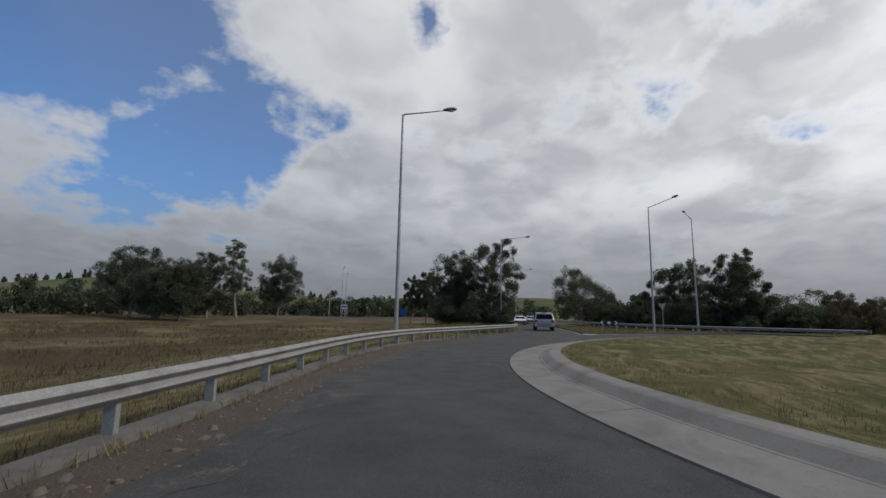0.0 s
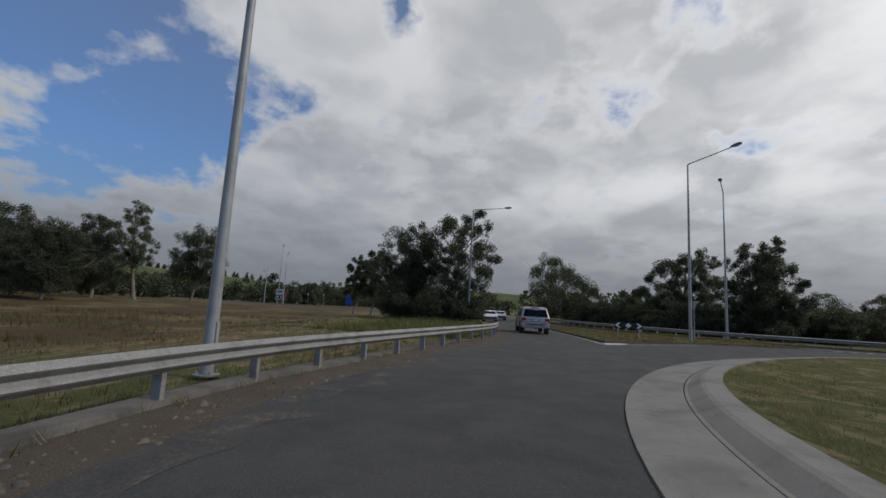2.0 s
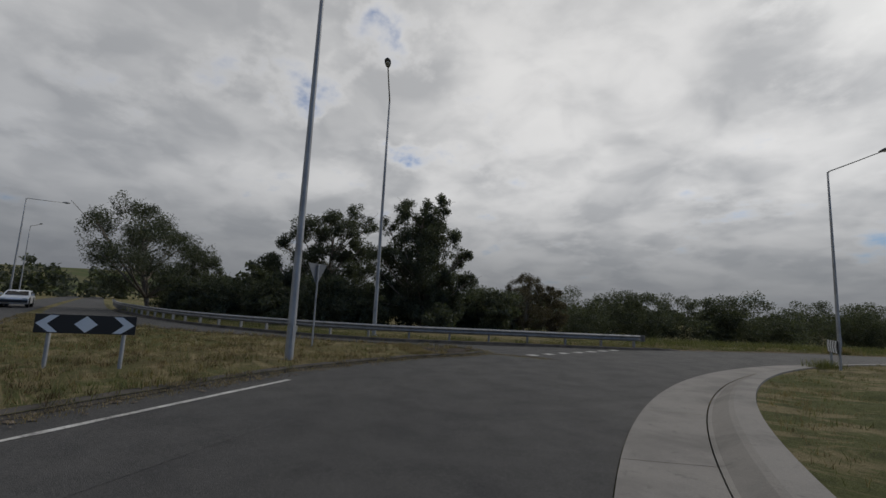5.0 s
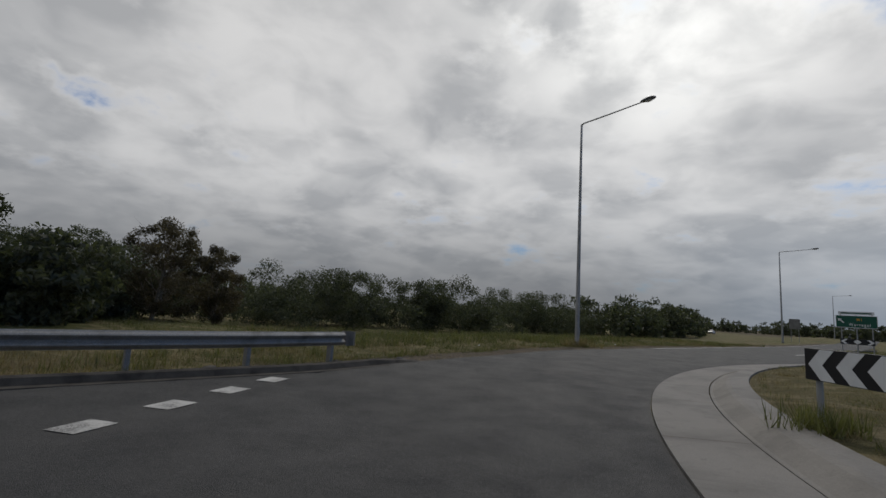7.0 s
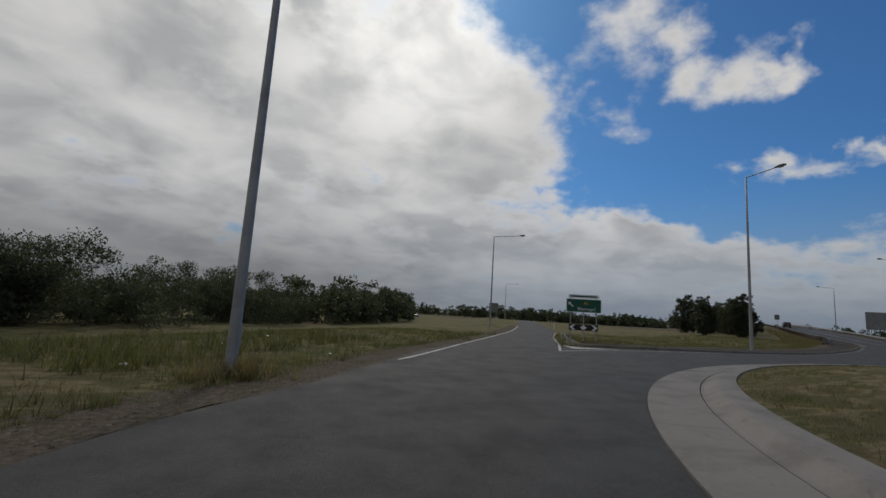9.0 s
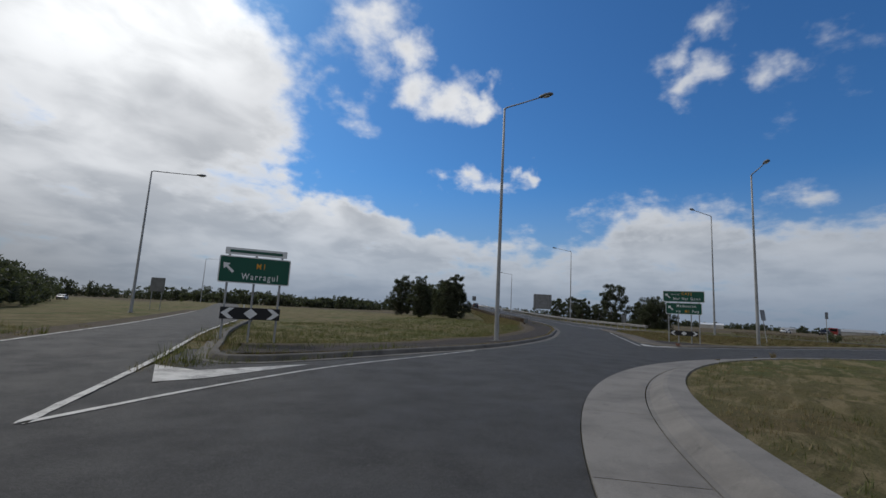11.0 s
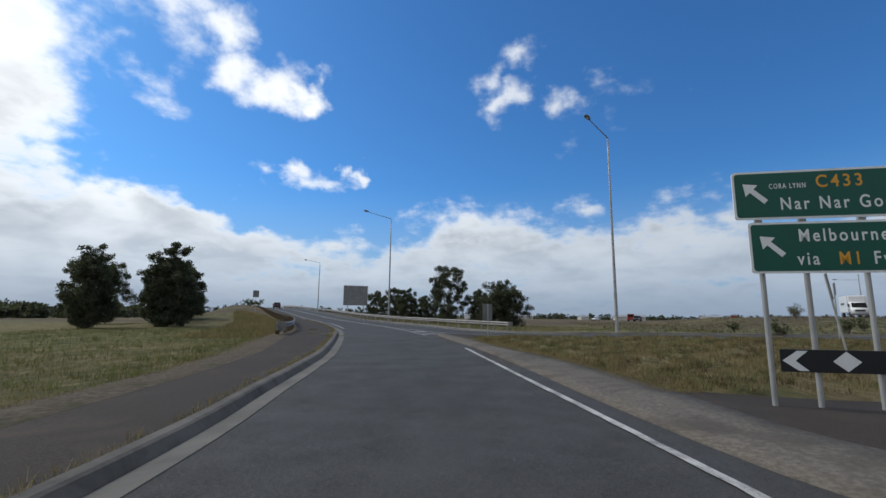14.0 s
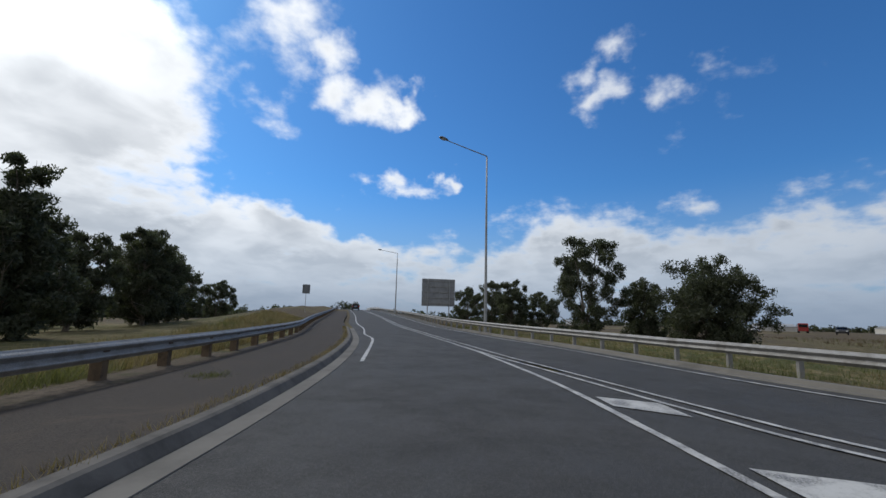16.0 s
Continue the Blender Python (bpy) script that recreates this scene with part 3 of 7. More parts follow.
angles = np.radians(np.linspace(-67, -427, 361))
outer = np.interp(-np.degrees(angles), [-a for a, _ in RING_OUT], [r for _, r in RING_OUT])
mesh = raw("road", *strip(around(apron_radius(angles), angles), around(outer, angles), 0.0, 10))
if mesh.polygons[0].normal.z < 0:
    mesh.flip_normals()
tagged(part_mesh("road_circle", mesh, ASPHALT, smooth=True), "worn dark grey asphalt of the roundabout", "road", kind="structure")

SOUTH_EDGE = [(120, -36), (60, -35), (25, -33.8), (14, -33.2), (8.7, -33.1), (0.5, -33.2), (-4.3, -32.7), (-8.1, -31.9), (-11.8, -30.5), (-16.6, -28.9), (-20.5, -26.9), (-24, -25.8), (-29, -24.6), (-45, -22.6), (-70, -20), (-110, -16), (-200, -7)]
WEST_ISLAND_SOUTH = [(-18, -22), (-23, -20.6), (-27.9, -19.8), (-32.2, -19.4), (-45, -18.2), (-60, -17), (-110, -12.4), (-200, -3)]
WEST_ISLAND_NORTH = [(-27, -3.4), (-29, -3.0), (-31, -4.3), (-35, -7.8), (-42, -12), (-52, -15), (-60, -16.2), (-110, -11.6), (-200, -2.4)]
WEST_NORTH_EDGE = [(-26, 6.5), (-28.6, 5.2), (-30.2, 3), (-32, -0.2), (-33.8, -2.8), (-36, -5.4), (-42, -8.6), (-52, -10.8), (-70, -11.2), (-110, -7.6), (-200, 1.6)]
FREEWAY_LEFT = [(-21.2, 19), (-18.8, 22.7), (-16, 26.8), (-14, 29.1), (-11, 32.7), (-4.5, 40.8), (5, 53.5), (20, 75), (60, 136), (100, 200), (200, 360)]
FREEWAY_RIGHT = [(-13, 25), (-8.6, 28.4), (-4.8, 33.2), (1, 41.3), (9.2, 51.2), (23.8, 72.6), (63.8, 133.6), (104, 197.6), (204, 357)]
NORTH_RIGHT = [(15, 25.4), (20.5, 25.5), (23.7, 26.1), (26, 27), (31.1, 28.5), (38.5, 30.8), (44, 33.2), (48.4, 35.4), (51.1, 37.2), (55.8, 40.5), (64.7, 46.8), (73.5, 53.1), (95.3, 67.6), (120.3, 84.6), (152.3, 106.6), (192.3, 134), (242, 168.6), (322, 223.6)]
ENTRY_NORTH = [(322, 223.6), (192.3, 134), (152.3, 106.6), (120.3, 84.6), (95.3, 67.6), (73.5, 53.1), (64.7, 46.8), (55.8, 40.5), (51.1, 36.9), (47.5, 33.6), (44.0, 31.0), (42.4, 29.2), (42.2, 27.0), (43.0, 22.8), (42.6, 17), (40.2, 11), (36.0, 5)]
ENTRY_SOUTH = [(324.4, 220.7), (194.4, 131.2), (154.4, 103.7), (122.4, 81.7), (97.4, 64.7), (80.4, 53.5), (71.4, 47.1), (62.6, 40.1), (57.6, 36.3), (52.3, 32.9), (49.8, 30.7), (48.3, 28.3), (47.9, 25.3), (48.1, 22), (47.4, 16), (45, 9), (41, 2)]

for name, left, right, lift, label in (
    ("road_west_exit", SOUTH_EDGE[8:], [(-10, -24)] + WEST_ISLAND_SOUTH, -0.005, "grey asphalt exit road to the west"),
    ("road_west_entry", WEST_ISLAND_NORTH, WEST_NORTH_EDGE, -0.005, "grey asphalt entry road from the west"),
    ("road_freeway", FREEWAY_LEFT, FREEWAY_RIGHT, -0.005, "grey asphalt ramp down to the freeway"),
    ("road_overpass", RAMP, NORTH_RIGHT, -0.005, "dark asphalt road climbing to the overpass"),
    ("road_overpass_entry", ENTRY_NORTH, ENTRY_SOUTH, -0.009, "asphalt lane coming down from the overpass"),
    ("road_approach", [(120, -29), (60, -29), (25, -28), (10, -27)], SOUTH_EDGE[:6], -0.009, "grey asphalt approach road"),
    ("road_east", [(30, -8), (60, -14), (160, -42), (400, -110)], [(30, 2), (60, -6), (160, -34), (400, -102)], -0.012, "grey asphalt road to the east"),
):
    tagged(sheet(name, left, right, lift, ASPHALT), label, "road", kind="structure")

# side road on its low bank beyond the south paddock
SIDE_ROAD = resample([(-66, -21.5), (-76, -30), (-86, -46.5), (-98, -64), (-112, -82), (-126, -104), (-138, -130)], 2.0)
tagged(sweep("side_road_bank", SIDE_ROAD, [(-5.2, -0.1), (-3.2, 0.30), (3.2, 0.30), (5.2, -0.1)], GRAVEL), "pale stony bank of the side road beyond the paddock", "road bank", kind="structure")
tagged(sweep("side_road", SIDE_ROAD, [(-3.05, 0.29), (-2.9, 0.335), (2.9, 0.335), (3.05, 0.29)], OLD_ASPHALT), "old grey asphalt side road beyond the paddock", "road", kind="structure")

# gravel and dirt shoulders
tagged(sheet("shoulder_south", SOUTH_EDGE[2:15], list(map(tuple, offset(np.array(SOUTH_EDGE[2:11], float), 1.5))) + [(-24.4, -27.0), (-29.2, -25.5), (-45, -23.2), (-70, -20.4)], -0.012, GRAVEL, 4), "stony dirt shoulder below the guard rail", "shoulder", kind="structure")
DUST = surface("dusty broken asphalt", dusty, 0.85, 0.0, 0.3)
INNER_EDGE = resample(SOUTH_EDGE[2:12], 0.6)
INNER_EDGE = offset(INNER_EDGE, -1.0) + (offset(INNER_EDGE, 1.0) - INNER_EDGE) * (0.35 * np.sin(np.arange(len(INNER_EDGE)) * 0.9) * np.sin(np.arange(len(INNER_EDGE)) * 0.37) + np.random.default_rng(5).uniform(-0.05, 0.6, len(INNER_EDGE)))[:, None]
tagged(sheet("shoulder_dust", [tuple(p) for p in INNER_EDGE], SOUTH_EDGE[2:12], 0.004, DUST, 3, 150), "dusty broken asphalt edge with loose dirt", "shoulder", kind="structure")
NORTHWEST_EDGE = [(-29.2, 4.6), (-28.4, 6), (-27, 9), (-25.3, 12.4), (-22.9, 17.5), (-20.7, 20), (-18.8, 22.7), (-16, 26.8), (-14, 29.1), (-11, 32.7), (-4.5, 40.8), (5, 53.5), (20, 75)]
tagged(sheet("shoulder_northwest", NORTHWEST_EDGE, offset(np.array(NORTHWEST_EDGE, float), 1.3), -0.012, SOIL, 4), "crumbling dirt edge of the road", "shoulder", kind="structure")
VERGE_BACK = [(5.0, 32.7), (9, 33.2), (15, 33.5), (24, 35.3), (28.5, 36.5), (31.6, 37.6), (38.4, 40.7), (44.7, 43.3), (49.6, 46), (58, 50.9), (67, 57.3), (76, 63.5), (93, 74.8), (118, 91.7)]
VERGE = [(x - 0.15, y + 0.47) for x, y in RAMP[:16]]
NOSE_BACK = [(-1.9, 34.3), (-0.6, 33.6), (1.8, 33.0)]
tagged(sheet("verge_paving", [(-3.4, 32.35), (-2.0, 31.75), (1.0, 31.3)] + VERGE, NOSE_BACK + VERGE_BACK, 0.10, OLD_ASPHALT, 4), "dark old asphalt verge behind the kerb", "verge", kind="structure")

tagged(sweep("verge_soil", resample(NOSE_BACK + VERGE_BACK[:9], 0.8), [(-0.35, 0.104), (-0.1, 0.118), (0.25, 0.115), (0.6, 0.06), (1.1, -0.01), (1.25, -0.06)], SOIL), "bare soil and straw along the paved verge", "verge", kind="structure")

# asphalt that closes the corners between the circle and the road arms
for name, left, right in (
    ("road_corner_freeway", [(-9.4, 28.0), (-7.0, 30.4), (-4.6, 33.0), (-3.4, 34.6)], [(-8.6, 27.6), (-3.0, 29.0), (2.0, 29.4), (6.0, 30.2)]),
    ("road_corner_west", [(-29.6, -1.2), (-31.2, -4.4), (-31.0, -8.5), (-29.6, -13.3), (-26.8, -18.7), (-25.4, -21.4)], [(-27.6, -1.2), (-27.6, -5.0), (-27.0, -8.4), (-25.4, -12.5), (-22.6, -17.6), (-21.0, -20.5)]),
    ("road_corner_north", [(36.5, 31.2), (26.0, 28.2), (21.0, 26.6), (19.0, 25.4), (19.6, 23.4), (22.8, 20.4), (27.8, 14.6), (30.6, 8.0)], [(36.5, 29.0), (27.0, 26.0), (23.8, 25.3), (22.6, 24.5), (23.2, 23.2), (25.2, 21.6), (29.6, 16.0), (31.6, 9.0)]),
    ("road_corner_median", [(36.0, 30.4), (40.0, 31.8), (44.0, 33.4), (48.4, 35.7), (51.3, 37.4)], [(42.6, 29.6), (44.0, 30.9), (46.0, 32.1), (48.4, 34.2), (51.2, 36.8)]),
):
    tagged(sheet(name, left, right, 0.003 if name == "road_corner_west" else -0.010, ASPHALT, 4), "worn dark asphalt between the road arms", "road", kind="structure")

tagged(sheet("shoulder_overpass", ENTRY_SOUTH[2:13], offset(np.array(ENTRY_SOUTH[2:13], float), 0.95), -0.004, GRIMY, 2), "pale dusty shoulder under the clean guard rail", "shoulder", kind="structure")

# central island: concrete apron, kerb and grass mound
ring = np.radians(np.linspace(-180, 180, 241)[:-1])
rim = apron_radius(ring)
closed_rim = around(rim, ring)


def build_island():
    n = len(ring)
    base = rise(closed_rim[:, 0], closed_rim[:, 1])
    # apron panels, each with a joint round it
    panel_steps = 48
    apron = thing("island_apron", "pale concrete apron in jointed panels round the island", "apron")
    apron["kind"] = "structure"
    for p in range(panel_steps):
        a = np.linspace(-math.pi + 2 * math.pi * p / panel_steps, -math.pi + 2 * math.pi * (p + 1) / panel_steps, 6)
        r = apron_radius(a)
        gap = 0.006 / 24
        a = a + np.linspace(gap, -gap, 6)
        outer_line, inner_line = around(r - 0.012, a), around(r - 0.98, a)
        z0 = rise(outer_line[:, 0], outer_line[:, 1])
        verts = np.concatenate([np.c_[outer_line, z0 - 0.05], np.c_[outer_line, z0 + 0.025], np.c_[inner_line, z0 + 0.07]])
        faces = [(j * 6 + k, j * 6 + k + 1, (j + 1) * 6 + k + 1, (j + 1) * 6 + k) for j in range(2) for k in range(5)]
        mesh = raw("apron_panel", verts, faces)
        if mesh.polygons[-1].normal.z < 0:
            mesh.flip_normals()
        part_mesh("apron_panel", mesh, CONCRETE, apron)
    profile = [(1.0, 0.0), (1.0, 0.068), (1.06, 0.075), (1.30, 0.205), (1.38, 0.225), (1.72, 0.23), (1.74, 0.10)]
    verts = np.concatenate([np.c_[around(rim - out, ring), base + z] for out, z in profile])
    faces = [(j * n + a, j * n + (a + 1) % n, (j + 1) * n + (a + 1) % n, (j + 1) * n + a) for j in range(len(profile) - 1) for a in range(n)]
    kerb = part_mesh("island_kerb", raw("island_kerb", verts, faces), CONCRETE, smooth=False)
    tagged(kerb, "rolled concrete kerb round the grass island", "kerb", kind="structure")
    # grass mound
    steps = np.linspace(0, 1, 26)
    verts, faces = [], []
    rng = np.random.default_rng(5)
    for k, u in enumerate(steps):
        r = (rim - 1.73) * (1 - u) + 0.4 * u
        xy = around(r, ring)
        bump = 0.05 * rng.standard_normal(n) * (0 < k < 25)
        verts.append(np.c_[xy, rise(xy[:, 0], xy[:, 1]) + 0.19 + 0.10 * min(1, k / 3) + bump])
    verts = np.concatenate(verts)
    for k in range(25):
        faces += [(k * n + a, k * n + (a + 1) % n, (k + 1) * n + (a + 1) % n, (k + 1) * n + a) for a in range(n)]
    faces.append(tuple(25 * n + a for a in range(n)))
    mound = part_mesh("island_grass", raw("island_grass", verts, faces), GRASS, smooth=True)
    tagged(mound, "mown grass mound in the middle of the roundabout", "grass island", kind="structure")


build_island()


def grass_island(name, outline, label, lift=0.14, kerbed=True, stone=CONCRETE):
    """A kerbed island with a grass top."""
    line = even(outline + outline[:1], 140)[:-1]
    area = 0.5 * np.sum(line[:, 0] * np.roll(line[:, 1], -1) - line[:, 1] * np.roll(line[:, 0], -1))
    if area < 0:
        line = line[::-1]
    n = len(line)
    way = np.roll(line, -1, 0) - np.roll(line, 1, 0)
    way /= np.linalg.norm(way, axis=1)[:, None]
    inward = np.stack([-way[:, 1], way[:, 0]], -1)
    levels = [(0.0, -0.05), (0.0, 0.02), (0.05, lift - 0.02), (0.09, lift), (0.24, lift), (0.26, lift - 0.03)]
    verts = np.concatenate([np.c_[line + inward * d, rise(line[:, 0], line[:, 1]) + z] for d, z in levels])
    faces = [(j * n + a, j * n + (a + 1) % n, (j + 1) * n + (a + 1) % n, (j + 1) * n + a) for j in range(len(levels) - 1) for a in range(n)]
    if kerbed:
        kerb = part_mesh(name + "_kerb", raw(name, verts, faces), stone)
        tagged(kerb, "concrete kerb of the " + label, "kerb", kind="structure")
    bm = bmesh.new()
    inner = line + inward * (0.02 if kerbed else -0.22)
    ring_verts = [bm.verts.new((*p, 0)) for p in inner]
    bm.faces.new(ring_verts)
    bmesh.ops.triangulate(bm, faces=bm.faces)
    bmesh.ops.subdivide_edges(bm, edges=bm.edges, cuts=3, use_grid_fill=True)
    for v in bm.verts:
        v.co.z = high(v.co.x, v.co.y) + lift - (0.025 if kerbed else 0.035)
    bmesh.ops.recalc_face_normals(bm, faces=bm.faces)
    if sum(f.normal.z for f in bm.faces) < 0:
        bmesh.ops.reverse_faces(bm, faces=bm.faces)
    tagged(part(name + "_grass", bm, GRASS, smooth=True), "patchy dry grass on the " + label, "grass island", kind="structure")


WEST_ISLAND = [(-24.6, -20.0), (-28, -19.6), (-32.2, -19.2), (-45, -18.0), (-55.5, -17.2), (-56.0, -16.9), (-55.5, -16.4), (-52, -15.3), (-42, -12.0), (-35.4, -7.6), (-32.4, -4.7), (-30.9, -3.95), (-30.0, -4.0), (-29.5, -5.2), (-29.4, -8.3), (-28.2, -13), (-25.4, -18.4)]
NORTH_ISLAND = [(26.0, 25.95), (31.6, 27.85), (33.4, 28.7), (36.0, 29.9), (38.4, 30.85), (39.4, 30.95), (40.5, 30.3), (41.3, 29.3), (41.7, 27.0), (42.8, 22.8), (43.5, 17), (43.4, 12.2), (42.2, 9.9), (40.6, 10.2), (36.6, 13.2), (32.1, 16.6), (28.4, 19.3), (26.1, 21.3)]
grass_island("west_island", WEST_ISLAND, "west splitter island", 0.10, stone=DARK_KERB)
grass_island("north_island", NORTH_ISLAND, "sign island", 0.09, False)


def paved_patch(name, corners, lift, material, label, category):
    """A flat irregular patch laid over the land."""
    bm = bmesh.new()
    middle = np.mean(corners, axis=0)
    hub = bm.verts.new((*middle, high(*middle) + lift))
    rim_verts = [bm.verts.new((px, py, high(px, py) + lift)) for px, py in even(corners + corners[:1], 48)[:-1]]
    for a, b in zip(rim_verts, rim_verts[1:] + rim_verts[:1]):
        f = bm.faces.new((hub, a, b))
        f.normal_update()
        if f.normal.z < 0:
            f.normal_flip()
    return tagged(part(name, bm, material), label, category, kind="structure")


paved_patch("island_dirt", [(-30.3, -4.35), (-29.8, -5.4), (-29.85, -6.9), (-30.3, -7.1), (-31.6, -6.4), (-33.0, -5.75), (-32.2, -4.95), (-31.0, -4.35)], 0.104, DIRT, "bare dark dirt at the splitter island nose", "dirt")
paved_patch("nose_paving", [(38.9, 31.1), (40.0, 31.6), (42.0, 32.45), (43.9, 33.2), (45.0, 33.5), (45.6, 33.4), (44.6, 32.2), (43.6, 30.7), (42.5, 29.3), (41.5, 29.3), (40.6, 30.3), (39.5, 31.0)], 0.022, OLD_ASPHALT, "dark old asphalt behind the island nose", "paving")
paved_patch("sign_paving", [(26.2, 26.1), (23.2, 25.35), (22.0, 24.3), (22.9, 23.5), (25.5, 21.7), (25.8, 24.0)], 0.055, OLD_ASPHALT, "dark asphalt paving at the foot of the signs", "paving")
paved_patch("lamp_pad", [(10.2, 31.35), (10.6, 31.3), (11.0, 31.42), (10.95, 31.75), (10.6, 31.95), (10.25, 31.9), (10.15, 31.6)], 0.112, GRIMY, "pale concrete pad round a lamp foot", "paving")

# kerb and gutter from the freeway ramp to the overpass
GUTTER = resample([(9.6, 50.9), (1.6, 41.0), (-2.3, 35.5), (-3.9, 33.2), (-4.4, 32.2), (-4.3, 31.5), (-3.6, 31.0), (-2.2, 30.75), (0.0, 30.5), (2.5, 30.3)] + RAMP[:13], 0.7)
gutter = sweep("overpass_gutter", GUTTER, [(-0.06, -0.03), (-0.05, 0.006), (0.24, 0.002)], GUTTER_GREY)
tagged(gutter, "pale concrete gutter beside the climbing road", "gutter", kind="structure")
kerb = sweep("overpass_kerb", GUTTER, [(0.24, -0.02), (0.25, 0.01), (0.33, 0.115), (0.37, 0.135), (0.49, 0.14), (0.51, 0.02)], GRIMY)
tagged(kerb, "grimy concrete kerb beside the climbing road", "kerb", kind="structure")
inlet = thing("drain_inlet", "dark side-entry drain in the concrete kerb", "drain", at=(40.6, 38.6, high(40.7, 38.35)), turn=23.5)
# solid near-black block: the shade inside the drain slot is its colour
bm = bmesh.new()
box(bm, 0, 0.02, 0.065, 1.5, 0.14, 0.115, bevel=0.01)
part("slot_shade", bm, DARK_PLASTIC, inlet, "near-black block standing in for the shaded slot")
bm = bmesh.new()
box(bm, 0, 0.19, 0.117, 2.0, 0.42, 0.06, bevel=0.015)
part("lintel", bm, GRIMY, inlet, "worn concrete lintel")
bm = bmesh.new()
box(bm, 0, 0.66, 0.094, 0.9, 0.5, 0.03, bevel=0.008)
part("pit_lid", bm, GRIMY, inlet)
NORTHWEST_KERB = resample([(-27.2, 8.6), (-27.9, 7.2), (-28.6, 5.6), (-29.5, 4.2), (-30.6, 2.6), (-31.9, 0.8), (-33.0, -0.8), (-34.0, -2.4), (-36.2, -5.2), (-42, -8.4), (-52, -10.6), (-70, -11.0)], 0.6)
west_kerb = tagged(sweep("west_kerb", NORTHWEST_KERB[::-1], [(-0.24, -0.10), (-0.20, 0.004), (0.0, 0.0), (0.06, 0.10), (0.12, 0.12), (0.2, 0.12), (0.22, 0.0)], DARK_KERB), "grimy concrete kerb under the guard rail", "kerb", kind="structure")
for v in west_kerb.data.vertices:  # the kerb dips into the dirt at its end
    near = math.hypot(v.co.x + 27.2, v.co.y - 8.6)
    if near < 1.3:
        base = high(v.co.x, v.co.y)
        v.co.z = base + (v.co.z - base) * (near / 1.3) ** 0.8 - 0.02 * (1 - near / 1.3)


tagged(sheet("road_entry_mouth", [(22.5, 20.5), (25.5, 16.5), (28.5, 11), (30, 5), (31, -1)], [(23.6, 22.2), (28.2, 18.4), (33.0, 15.0), (41.0, 9.4), (46.5, 3.0)], -0.007, ASPHALT, 10), "grey asphalt mouth of the entry road", "road", kind="structure")
FLARE = [(49.0, 20.5), (50.2, 14.5), (51.0, 8.5), (50.9, 3.5)]
ENTRY_KERB = resample(ENTRY_SOUTH[6:13] + FLARE, 0.8)
tagged(sheet("road_flare", [(48.0, 22), (47.3, 16), (44.5, 9), (39.5, 3), (34.5, 0.5)], [(48.4, 22)] + FLARE + [(50.0, -5.0)], -0.006, ASPHALT), "grey asphalt where the entry road widens", "road", kind="structure")
tagged(sweep("entry_kerb", ENTRY_KERB, [(-0.02, -0.03), (0.0, 0.012), (0.16, 0.02), (0.21, 0.11), (0.34, 0.12), (0.37, 0.0)], GUTTER_GREY), "pale concrete kerb on the far side of the entry road", "kerb", kind="structure")

# sloping concrete strip round the sign island, low at the road and higher at the grass
STRIP_OUT = [(44.0, 33.6), (42.6, 33.4), (40.0, 32.5), (37.5, 31.6), (34.6, 30.45), (29.5, 28.75), (24.7, 27.3), (21.7, 26.2), (20.8, 25.35), (20.45, 24.6), (21.1, 23.9), (23.1, 22.5), (25.5, 20.4), (27.8, 18.6), (31.5, 15.9), (36.0, 12.5), (40.0, 9.5)]
STRIP_IN = [(43.8, 33.2), (42.0, 32.5), (40.0, 31.65), (37.4, 30.6), (35.2, 29.7), (33.2, 28.8), (30.4, 27.5), (25.9, 26.1), (23.3, 25.4), (22.2, 24.5), (22.1, 24.1), (23.0, 23.4), (26.0, 21.3), (28.3, 19.3), (32.0, 16.6), (36.5, 13.2), (40.5, 10.2)]


def sloping_strip(name, outer_line, inner_line, heights, label):
    a, b = even(outer_line, 60), even(inner_line, 60)
    verts, rows_of = [], len(heights)
    for u, z in heights:
        p = a * (1 - u) + b * u
        verts.append(np.c_[p, rise(p[:, 0], p[:, 1]) + z])
    verts = np.concatenate(verts)
    faces = [(j * 60 + k, j * 60 + k + 1, (j + 1) * 60 + k + 1, (j + 1) * 60 + k) for j in range(rows_of - 1) for k in range(59)]
    mesh = raw(name, verts, faces)
    if mesh.polygons[70].normal.z < 0:
        mesh.flip_normals()
    return tagged(part_mesh(name, mesh, GRITTY, smooth=True), label, "kerb", kind="structure")


sloping_strip("island_strip", STRIP_OUT, STRIP_IN, [(0.0, -0.03), (0.0, 0.012), (0.25, 0.05), (0.6, 0.078), (1.0, 0.075), (1.01, 0.02)], "low pale concrete strip round the sign island")

# broken concrete ledge at the foot of the south guard rail
LEDGE = offset(resample(SOUTH_EDGE[2:11], 1.0), 1.0)
tagged(sweep("rail_ledge", LEDGE, [(0.0, -0.02), (0.03, 0.05), (0.08, 0.065), (0.40, 0.07), (0.44, 0.0)], GRIMY), "low grimy concrete ledge under the guard rail", "kerb", kind="structure")


# painted marks
def painted(name, line, width, label, lift=0.009):
    line = resample(line, 0.3)
    rng = np.random.default_rng(len(line))
    ragged = 1 + rng.normal(0, 0.10, (2, len(line), 1))
    left, right = offset(line, width * 0.45), offset(line, -width * 0.45)
    mesh = raw(name, *strip(line + (left - line) * ragged[0], line + (right - line) * ragged[1], lift, 1))
    if mesh.polygons[0].normal.z < 0:
        mesh.flip_normals()
    return tagged(part_mesh(name, mesh, PAINT), label, "road marking", kind="structure")


